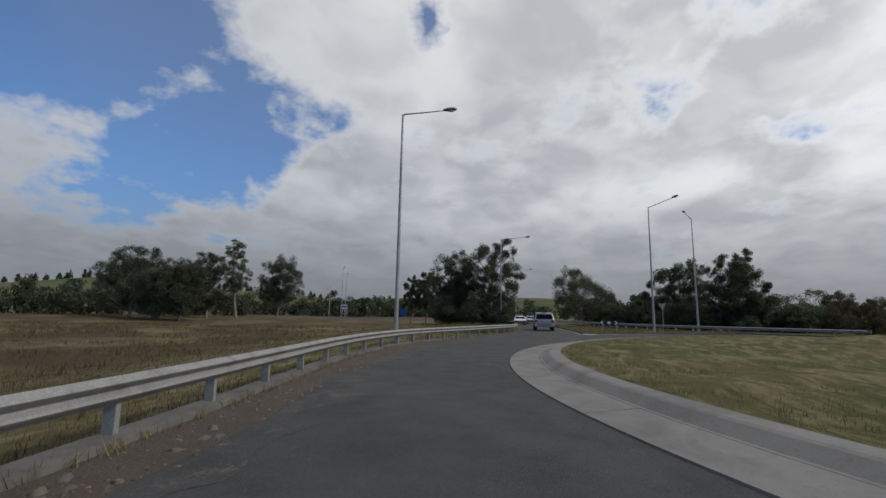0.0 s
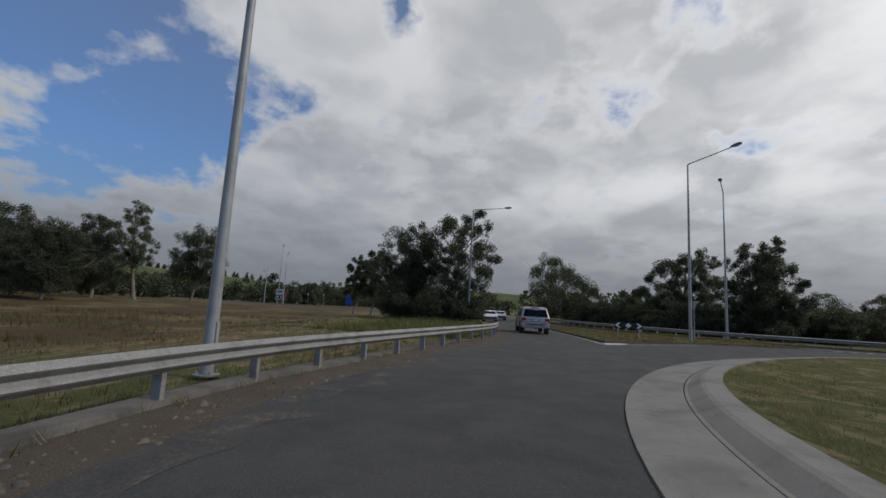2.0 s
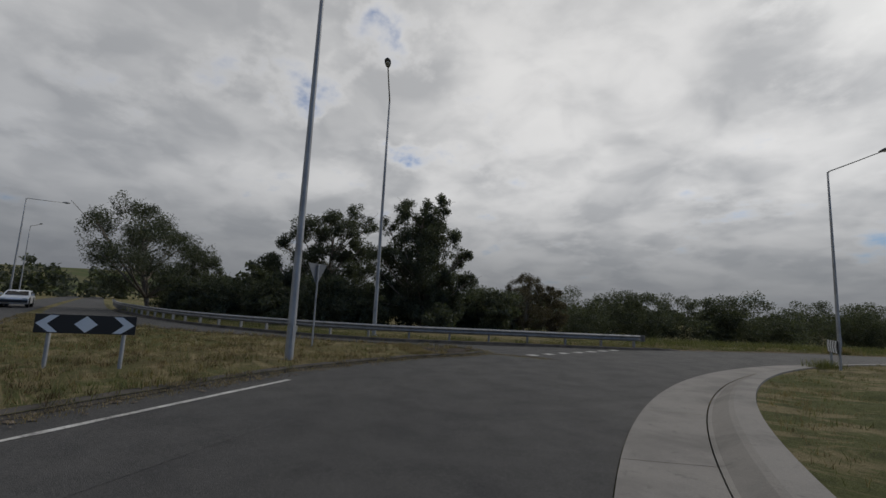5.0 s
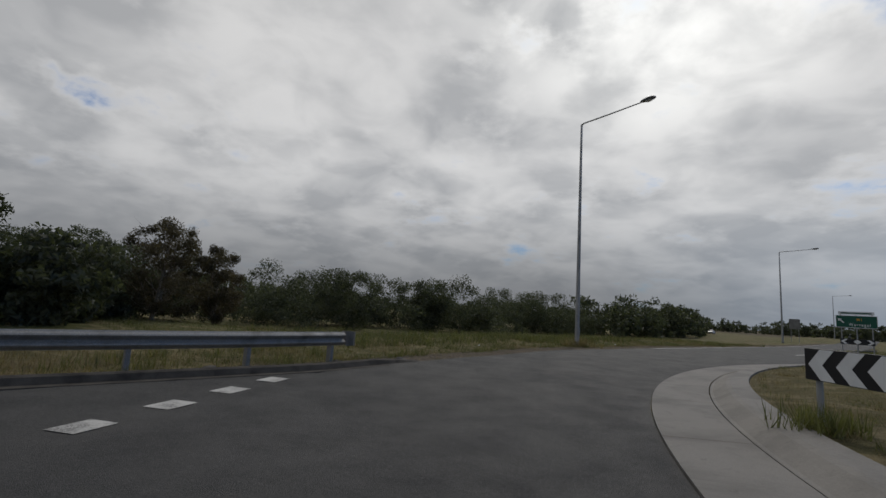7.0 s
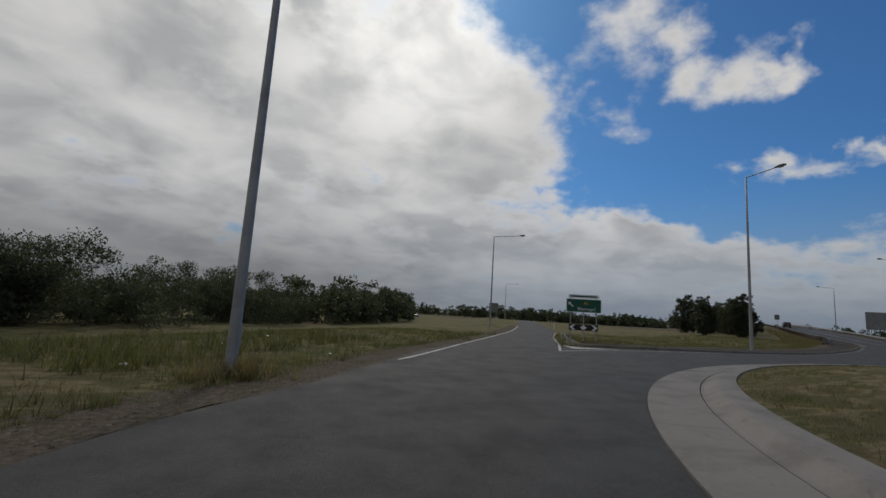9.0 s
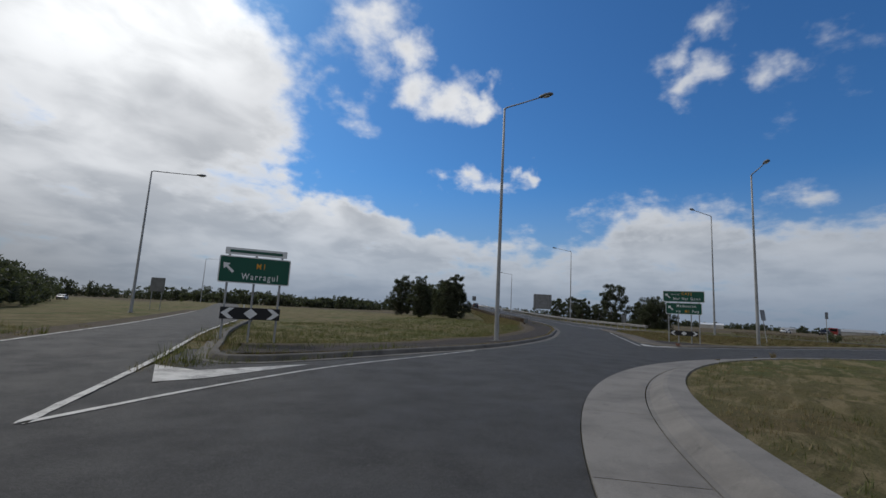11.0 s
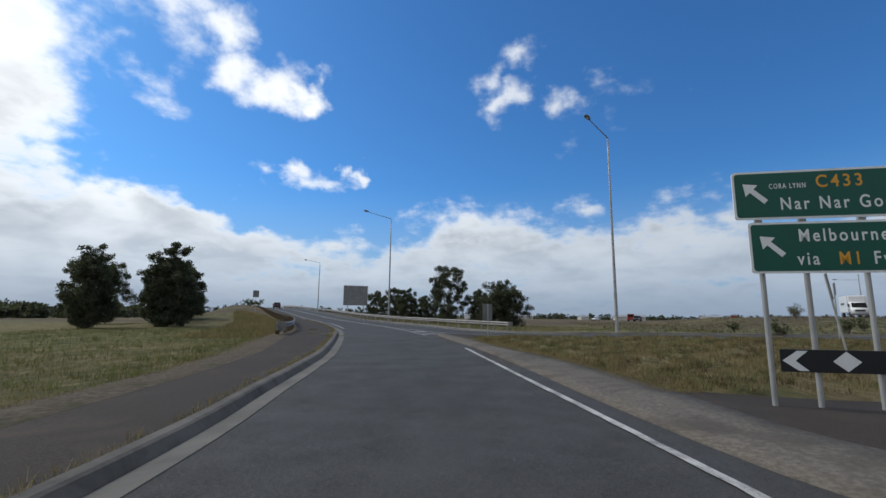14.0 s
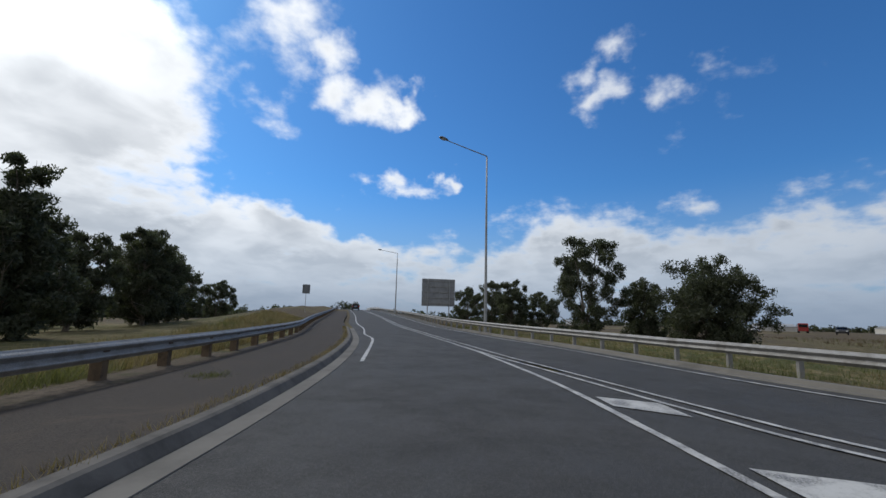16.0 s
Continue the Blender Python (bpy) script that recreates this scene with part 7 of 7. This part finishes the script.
rng = np.random.default_rng(21)
spots = scatter(rng, 64000, on_mound, (-24, 30, -30, 26))
r = np.hypot(*spots.T)
edge = apron_radius(np.arctan2(spots[:, 1], spots[:, 0])) - r
spots = spots[rng.uniform(0, 1, len(spots)) < np.clip(1.3 - edge / 14, 0.25, 1)]
dry = clumpy(spots[:, 0], spots[:, 1], 9.0, 2) + rng.normal(0, 0.15, len(spots)) > 0.44
tufts("island_tufts", spots[~dry], 0.085, 4, BLADES, "green grass tufts on the roundabout mound", 1, 0.25)
tufts("island_tufts", spots[dry], 0.075, 5, STRAW, "dry straw grass on the roundabout mound", 2, 0.25)
# windrows of mown straw and darker rank patches between them
u, v = spots[:, 0] * 0.88 + spots[:, 1] * 0.48, spots[:, 1] * 0.88 - spots[:, 0] * 0.48
mown = clumpy(u * 0.35, v, 1.5, 15) + 0.5 * clumpy(u, v, 0.7, 16)
tufts("mown_straw", spots[mown > 0.95], 0.085, 6, STRAW, "windrows of mown straw on the roundabout mound", 17, 0.26)
tufts("mown_straw", spots[mown < 0.45], 0.10, 6, BLADES, "darker rank grass between the mown windrows", 18, 0.26)


def beside(line, near, far, count, seed, side=1):
    rng = np.random.default_rng(seed)
    line = resample(line, 1.0)
    k = rng.integers(0, len(line) - 1, count)
    way = line[k + 1] - line[k]
    way /= np.linalg.norm(way, axis=1)[:, None]
    out = np.stack([-way[:, 1], way[:, 0]], -1) * side
    d = near + (far - near) * rng.uniform(0, 1, count) ** 1.6
    return line[k] + (line[k + 1] - line[k]) * rng.uniform(0, 1, (count, 1)) + out * d[:, None]


for seed, line, near, far, count, side, tall, lift in (
    (31, SOUTH_EDGE[2:15], 1.4, 16, 20000, 1, 0.12, 0.0),
    (32, NORTHWEST_EDGE[:11], 0.95, 20, 20000, 1, 0.10, 0.0),
    (33, NOSE_BACK + VERGE_BACK[:9], 0.6, 16, 20000, 1, 0.10, 0.0),
    (34, ENTRY_SOUTH[5:11], 1.1, 18, 10000, 1, 0.11, 0.0),
    (36, VERGE_BACK[6:12], 0.9, 5, 7000, 1, 0.30, 0.0),
    (37, [(-70, -10.6), (-52, -10.1), (-42, -8.0), (-36.2, -4.7), (-34, -2.0), (-31.9, 1.2), (-29.5, 4.6), (-27.9, 7.6)], 0.1, 4, 9000, 1, 0.13, 0.0),
    (38, [(-45, -24.4), (-29, -26.4), (-22, -28.4)], 0.2, 8, 7000, -1, 0.26, 0.0),
    (35, [(-9, 29.6), (-5.6, 31), (-1.4, 30.5), (2.5, 30.7)], 0.3, 14, 3000, 1, 0.16, 0.0),
):
    spots = off_road(beside(line, near, far, count, seed, side))
    r = np.random.default_rng(seed)
    dry = clumpy(spots[:, 0], spots[:, 1], 7.0, seed) + r.normal(0, 0.18, len(spots)) > {31: 0.3, 32: 0.62, 33: 0.80, 36: 0.2, 38: 0.75}.get(seed, 0.5)
    tufts("verge_tufts", spots[~dry], tall, 4, BLADES, "green grass tufts along the verge", seed, lift)
    tufts("verge_tufts", spots[dry], tall, 4, DEAD if seed == 31 else STRAW, "dead brown grass behind the rail" if seed == 31 else "dry straw-coloured grass along the verge", seed + 50, lift)
    if seed in (31, 36):
        continue
    rank = spots[(clumpy(spots[:, 0], spots[:, 1], 2.6, seed + 7) > 0.66) & (r.uniform(0, 1, len(spots)) < 0.5)]
    tufts("rank_weeds", rank, tall * 2.0, 5, BLADES, "low clumps of rank green weeds on the verge", seed + 80, lift)
# mown straw and litter where the grass meets the dirt
for seed, line, near, far, count, lift in ((71, NOSE_BACK + VERGE_BACK[:10], -0.25, 1.0, 4500, 0.06), (72, NORTHWEST_EDGE[:11], 0.35, 1.5, 3500, -0.01), (73, SOUTH_EDGE[3:14], 1.0, 2.0, 3000, -0.01)):
    tufts("straw_litter", beside(line, near, far, count, seed), 0.05, 5, STRAW, "flattened dry straw at the edge of the grass", seed, lift)


for seed, outline, bounds, count in ((41, WEST_ISLAND, (-58, -24, -21, -3), 20000), (42, NORTH_ISLAND, (21, 50, 7, 35), 50000)):
    r = np.random.default_rng(seed)
    spots = scatter(r, count, inside(outline), bounds)
    spots = spots[clumpy(spots[:, 0], spots[:, 1], 2.2, seed + 3) + r.normal(0, 0.10, len(spots)) > 0.34]
    dry = clumpy(spots[:, 0], spots[:, 1], 3.0, seed) + r.normal(0, 0.12, len(spots)) > 0.38
    rank = spots[(clumpy(spots[:, 0], spots[:, 1], 1.6, seed + 9) > 0.66) & (r.uniform(0, 1, len(spots)) < 0.5)]
    tufts("rank_weeds", rank, 0.15, 5, BLADES, "low clumps of rank green weeds on the splitter island", seed + 80, 0.12)
    tufts("island_tufts", spots[~dry], 0.085, 6, BLADES, "green grass tufts on the splitter island", seed, 0.12)
    tufts("island_tufts", spots[dry], 0.075, 6, STRAW, "dry straw grass on the splitter island", seed + 50, 0.12)
    mown = clumpy(spots[:, 0], spots[:, 1], 1.1, seed + 12) + 0.5 * clumpy(spots[:, 0], spots[:, 1], 0.5, seed + 13)
    tufts("mown_straw", spots[mown > 0.92], 0.14, 8, STRAW, "heaps of mown straw on the splitter island", seed + 60, 0.13)
    tufts("mown_straw", spots[mown < 0.62], 0.11, 6, DEAD, "brown dead grass on the splitter island", seed + 65, 0.13)


# rough clumps out in the south paddock and the eastern field
for seed, bounds, count in ((43, (-46, 30, -92, -42), 16000), (44, (52, 110, -40, 20), 7000)):
    r = np.random.default_rng(seed)
    spots = off_road(scatter(r, count, lambda px, py: clumpy(px, py, 13.0, 4) + 0.25 * clumpy(px, py, 4.0, 5) > 0.58, bounds))
    dark = r.uniform(0, 1, len(spots)) < 0.35
    tufts("paddock_clumps", spots[dark], 0.30, 5, BLADES, "scattered rank green clumps in the paddock", seed)
    tufts("paddock_clumps", spots[~dark], 0.32, 5, DEAD, "tall dry brown grass in the paddock", seed + 50)

# white bridge railing at the crest of the overpass
def bridge_railing(line, label):
    rail = thing("bridge_railing", label, "railing")
    line = resample(line, 1.0)
    for z in (0.45, 0.75, 1.05):
        bm = bmesh.new()
        tube(bm, [(px, py, high(px, py) + z) for px, py in line], 0.05, 6)
        part("top_rail" if z > 1 else "mid_rail", bm, CAR_WHITE, rail)
    for px, py in line[::2]:
        bm = bmesh.new()
        box(bm, px, py, high(px, py) + 0.52, 0.14, 0.14, 1.1, bevel=0.01)
        part("post", bm, CAR_WHITE, rail)


bridge_railing([(156.5, 103.2), (190.5, 126.8), (215, 143.6)], "white painted steel railing of the bridge")
bridge_railing([(150, 113.3), (186, 138.0), (212, 156.0)], "white painted steel railing of the bridge")


def field_truck(x, y, turn, paint, label):
    truck = thing("tipper_truck", label, "truck", "vehicles", (x, y, high(x, y)), turn)
    bm = bmesh.new()
    box(bm, 3.2, 0, 1.7, 2.2, 2.4, 2.3, bevel=0.15)
    cab = part("cab", bm, paint, truck)
    bm = bmesh.new()
    box(bm, 4.32, 0, 2.1, 0.05, 2.0, 0.8, bevel=0.01)
    part("windscreen", bm, GLASS_DARK, cab)
    bm = bmesh.new()
    box(bm, -1.6, 0, 1.9, 6.6, 2.4, 1.7, bevel=0.08)
    part("tipper_body", bm, SIGN_BACK, truck)
    bm = bmesh.new()
    box(bm, 0, 0, 0.8, 8.4, 0.9, 0.25)
    part("chassis", bm, DARK_PLASTIC, truck)
    for wx in (-3.8, -2.6, 3.0):
        for sy in (-1, 1):
            wheel = new("wheel", TYRE)
            wheel.parent = truck
            wheel.matrix_basis = pose(wx, sy * 1.05, 0.5) @ Matrix.Diagonal((1.28, 1.6, 1.28, 1))
            hub = new("rim", RIM)
            hub.parent = wheel


field_truck(206, -14, 165, CAR_RED, "red tipper truck far over the fields")
field_truck(209, -52, 165, CAR_RED, "red tipper truck far over the fields")
for x, y, turn, paint, label in (
    (190, 2, 150, CAR_WHITE, "white car parked out in the fields"),
    (146, -2, 160, DARK_PLASTIC, "dark car parked out in the fields"),
    (196, -32, 140, CAR_SILVER, "silver car parked out in the fields"),
    (90, 190, 60, CAR_WHITE, "white car driving on the freeway"),
    (40, 178, 58, CAR_WHITE, "white car driving on the freeway"),
):
    car("far_car", x, y, turn, label, paint, 4.5, 1.8, 1.5, "hatch")

for x, y, tall, seed in ((50.5, 12.0, 1.1, 1), (57.0, 4.0, 1.5, 2), (60.0, 1.0, 1.2, 3), (63.0, 9.5, 1.0, 4), (88.0, -9.0, 2.0, 5), (97.0, -14.0, 2.2, 6)):
    shrub(x, y, tall, tall * 0.9, 140 + seed, "small straggly bush in the eastern field", LEAF_OLIVE, 900, 0.06)

# two signs seen nearly edge-on in the grass
leaning = small_sign("leaning_sign", 33.5, 18.7, 0, 0.62, 0.85, 2.7, "grey sign leaning over on its post", SIGN_BACK)
leaning.matrix_basis = pose(33.5, 18.7, high(33.5, 18.7), -7, 0, -32)
small_sign("thin_sign", 42.0, 13.7, -36, 0.45, 0.6, 2.85, "narrow grey sign seen edge-on", SIGN_BACK)


# stones and crumbs of dirt on the shoulders
def crumbs(name, spots, size, material, label, seed, lift=0.0):
    rng = np.random.default_rng(seed)
    n = len(spots)
    s = size * rng.uniform(0.35, 1.5, n) ** 1.3
    corners = np.array([(-1, -1, 0), (1, -1, 0), (1, 1, 0), (-1, 1, 0), (-0.5, -0.6, 0.7), (0.6, -0.4, 0.8), (0.5, 0.6, 0.7), (-0.5, 0.5, 0.75)], float)
    faces = np.array([(0, 1, 5, 4), (1, 2, 6, 5), (2, 3, 7, 6), (3, 0, 4, 7), (4, 5, 6, 7)])
    a = rng.uniform(0, 6.28, n)
    shape = corners[None] * (1 + rng.normal(0, 0.22, (n, 8, 3)))
    x = shape[..., 0] * np.cos(a)[:, None] - shape[..., 1] * np.sin(a)[:, None]
    y = shape[..., 0] * np.sin(a)[:, None] + shape[..., 1] * np.cos(a)[:, None]
    verts = np.stack([x, y, shape[..., 2] * rng.uniform(0.4, 1.0, n)[:, None]], -1) * s[:, None, None]
    verts += np.c_[spots, rise(spots[:, 0], spots[:, 1]) + lift - 0.012][:, None]
    ob = part_mesh(name, quick_mesh(name, verts.reshape(-1, 3), (faces[None] + 8 * np.arange(n)[:, None, None]).reshape(-1, 4)), material)
    return tagged(ob, label, "stones", kind="stuff")


CRUMB = surface("dirt crumbs", leafy((0.05, 0.040, 0.030), (0.19, 0.155, 0.12)), 0.95, 0.0, 0.1)
crumbs("shoulder_stones", beside(SOUTH_EDGE[3:12], -0.35, 1.2, 3200, 61), 0.014, CRUMB, "loose stones and dirt below the guard rail", 61)
crumbs("shoulder_stones", beside(NORTHWEST_EDGE[:10], -0.15, 1.2, 3000, 62), 0.014, CRUMB, "crumbs of dirt along the broken road edge", 62)
crumbs("shoulder_stones", beside(VERGE_BACK[:9], -0.5, 0.9, 2500, 63), 0.016, CRUMB, "crumbs of dirt along the verge", 63, 0.08)
crumbs("shoulder_stones", off_road(beside(WEST_ISLAND[11:] + WEST_ISLAND[:2], -0.5, 0.3, 900, 64)), 0.018, CRUMB, "loose stones along the island kerb", 64)


# straw, sticks and dirt washed along the splitter island kerb
ISLAND_FRONT = WEST_ISLAND[11:]
tufts("straw_litter", beside(ISLAND_FRONT, -0.55, 0.45, 2600, 88), 0.05, 5, STRAW, "flattened straw and sticks along the splitter island kerb", 88, 0.07)
tufts("straw_litter", beside([(-27.6, -3.3), (-28.7, -3.6), (-29.8, -4.2), (-29.9, -5.6)], -0.3, 0.3, 700, 89), 0.04, 5, STRAW, "straw and sticks trailing from the island tip", 89, 0.02)
tufts("straw_litter", beside([(-29.8, -7.2), (-30.4, -7.2), (-31.6, -6.45), (-33.2, -5.7)], -0.35, 0.35, 1100, 90), 0.11, 6, STRAW, "dry straw edge between grass and bare dirt", 90, 0.09)
crumbs("island_stones", beside(ISLAND_FRONT, -0.5, 0.5, 900, 91), 0.022, CRUMB, "loose dirt and stones along the splitter island kerb", 91, 0.03)
crumbs("island_stones", beside([(-27.2, -3.2), (-28.7, -3.6), (-29.9, -4.3)], -0.25, 0.25, 260, 92), 0.022, CRUMB, "loose dirt and stones trailing from the island tip", 92, 0.0)


# weeds in the joints
def weed(x, y, tall, seed, lift):
    rng = np.random.default_rng(seed)
    plant = thing("weed", "straggly dry weed in a concrete joint", "weed", "weeds", (x, y, high(x, y) + lift))
    n = 46
    a, h = rng.uniform(0, 6.28, n), tall * rng.uniform(0.35, 1.0, n)
    lean = h * rng.uniform(0.15, 0.7, n)
    side = np.stack([-np.sin(a), np.cos(a), np.zeros(n)], -1) * 0.008
    tip = np.stack([np.cos(a) * lean, np.sin(a) * lean, h], -1)
    low = np.stack([np.cos(a) * 0.02, np.sin(a) * 0.02, np.full(n, -0.02)], -1)
    mid = low * 0.6 + tip * 0.4 + [0, 0, 0.05]
    verts = np.stack([low - side, low + side, mid + side * 1.3, tip], 1).reshape(-1, 3)
    part_mesh("stems", quick_mesh("stems", verts, np.arange(4 * n).reshape(-1, 4)), STRAW, plant)
    leaves, faces = leaf_cloud(rng, tip * 0.8, np.full(n, 0.06), 90, 0.022)
    part_mesh("leaves", quick_mesh("leaves", leaves, faces), DEAD, plant)


for k, (deg, tall) in enumerate(((54.5, 0.42), (58, 0.16), (66, 0.12), (50, 0.14))):
    r = float(apron_radius(radians(deg))) - 1.02
    weed(r * math.cos(radians(deg)), r * math.sin(radians(deg)), tall, 90 + k, 0.07)
crumbs("broken_slabs", beside(SOUTH_EDGE[3:11], 0.1, 1.0, 90, 78), 0.04, GRIMY, "pale broken concrete pieces on the shoulder", 78)
crumbs("broken_slabs", beside(SOUTH_EDGE[3:11], -0.2, 0.95, 200, 65), 0.038, CRUMB, "flat broken pieces of old asphalt on the shoulder", 65)
BRICK_BITS = surface("reddish rubble", leafy((0.10, 0.045, 0.03), (0.30, 0.16, 0.11)), 0.95, 0.0, 0.1)
rng = np.random.default_rng(66)
pile = rng.uniform(0, 1, 60)
crumbs("rubble_heap", np.array([20.75, 24.1]) + rng.normal(0, 1, (60, 2)) * (0.10 - 0.08 * pile)[:, None], 0.04, BRICK_BITS, "small heap of reddish rubble at the island tip", 66, 0.05 + 0.15 * pile)
rng = np.random.default_rng(69)
tufts("pole_weeds", np.array([-22.1, 20.9]) + rng.normal(0, 0.42, (70, 2)), 0.42, 7, STRAW, "tall dry weeds round the lamp foot", 69)
tufts("verge_weeds", off_road(beside(NORTHWEST_EDGE[2:9], 3.5, 12, 1500, 70)), 0.38, 5, BLADES, "taller green weeds in the rough verge", 70)
rng = np.random.default_rng(72)
for spot, wide in (((40.5, 39.7), 0.45), ((39.3, 38.35), 0.28), ((46.0, 42.6), 0.2)):
    tufts("verge_weeds", np.array(spot) + rng.normal(0, wide, (60, 2)), 0.085, 9, BLADES, "low weeds sprouting from the paved verge", int(100 * wide), 0.10)
crumbs("broken_slabs", beside(NORTHWEST_KERB[:34], -0.22, -0.75, 150, 76), 0.07, GRIMY, "broken pale kerb pieces under the guard rail", 76, 0.02)
rng = np.random.default_rng(77)
tufts("sign_weeds", np.array([-20.8, 3.4]) + rng.normal(0, 0.22, (60, 2)), 0.30, 7, BLADES, "rank grass clump at the foot of the chevron board", 77, 0.22)
tufts("ledge_weeds", beside(LEDGE, -0.12, 0.08, 220, 73), 0.16, 7, STRAW, "dry weeds along the concrete ledge", 73, 0.02)
for seed, count, material, label in ((74, 1800, BLADES, "ragged green grass edge of the sign island"), (75, 2600, STRAW, "ragged straw grass edge of the sign island")):
    tufts("island_edge_tufts", beside(STRIP_IN[3:8], -0.08, 0.9, count, seed), 0.05, 6, material, label, seed, 0.05)
    tufts("island_edge_tufts", beside(STRIP_IN[12:], -0.08, 0.7, count // 2, seed + 5), 0.05, 6, material, label, seed, 0.05)
tufts("island_edge_tufts", np.array([39.3, 30.4]) + np.random.default_rng(84).normal(0, 0.3, (140, 2)), 0.16, 6, BLADES, "rank grass round the sign post", 84, 0.06)
tufts("straw_litter", np.array([40.3, 31.95]) + np.random.default_rng(85).normal(0, 0.25, (40, 2)), 0.07, 6, STRAW, "dry weeds on the concrete nose", 85, 0.05)
crumbs("shoulder_stones", beside(STRIP_OUT[1:6], -0.35, 0.35, 2200, 86, -1), 0.011, CRUMB, "loose stones and dirt along the island strip", 86, 0.012)
tufts("straw_litter", beside(STRIP_IN[3:8], -0.22, 1.3, 4200, 87), 0.05, 5, STRAW, "dead leaves and straw on the concrete strip", 87, 0.085)
tufts("gutter_weeds", beside(GUTTER[28:], 0.52, 0.70, 1500, 67), 0.085, 5, STRAW, "small dry weeds along the kerb joint", 67, 0.13)
rng = np.random.default_rng(68)
crumbs("litter", np.array([(-22.5, 27.0), (-21.0, 31.5), (-16.2, 33.9), (-19.6, 24.6), (-24.0, 22.0), (-26.5, 15.4)]), 0.032, SIGN_WHITE, "scraps of white litter in the grass", 68, 0.05)
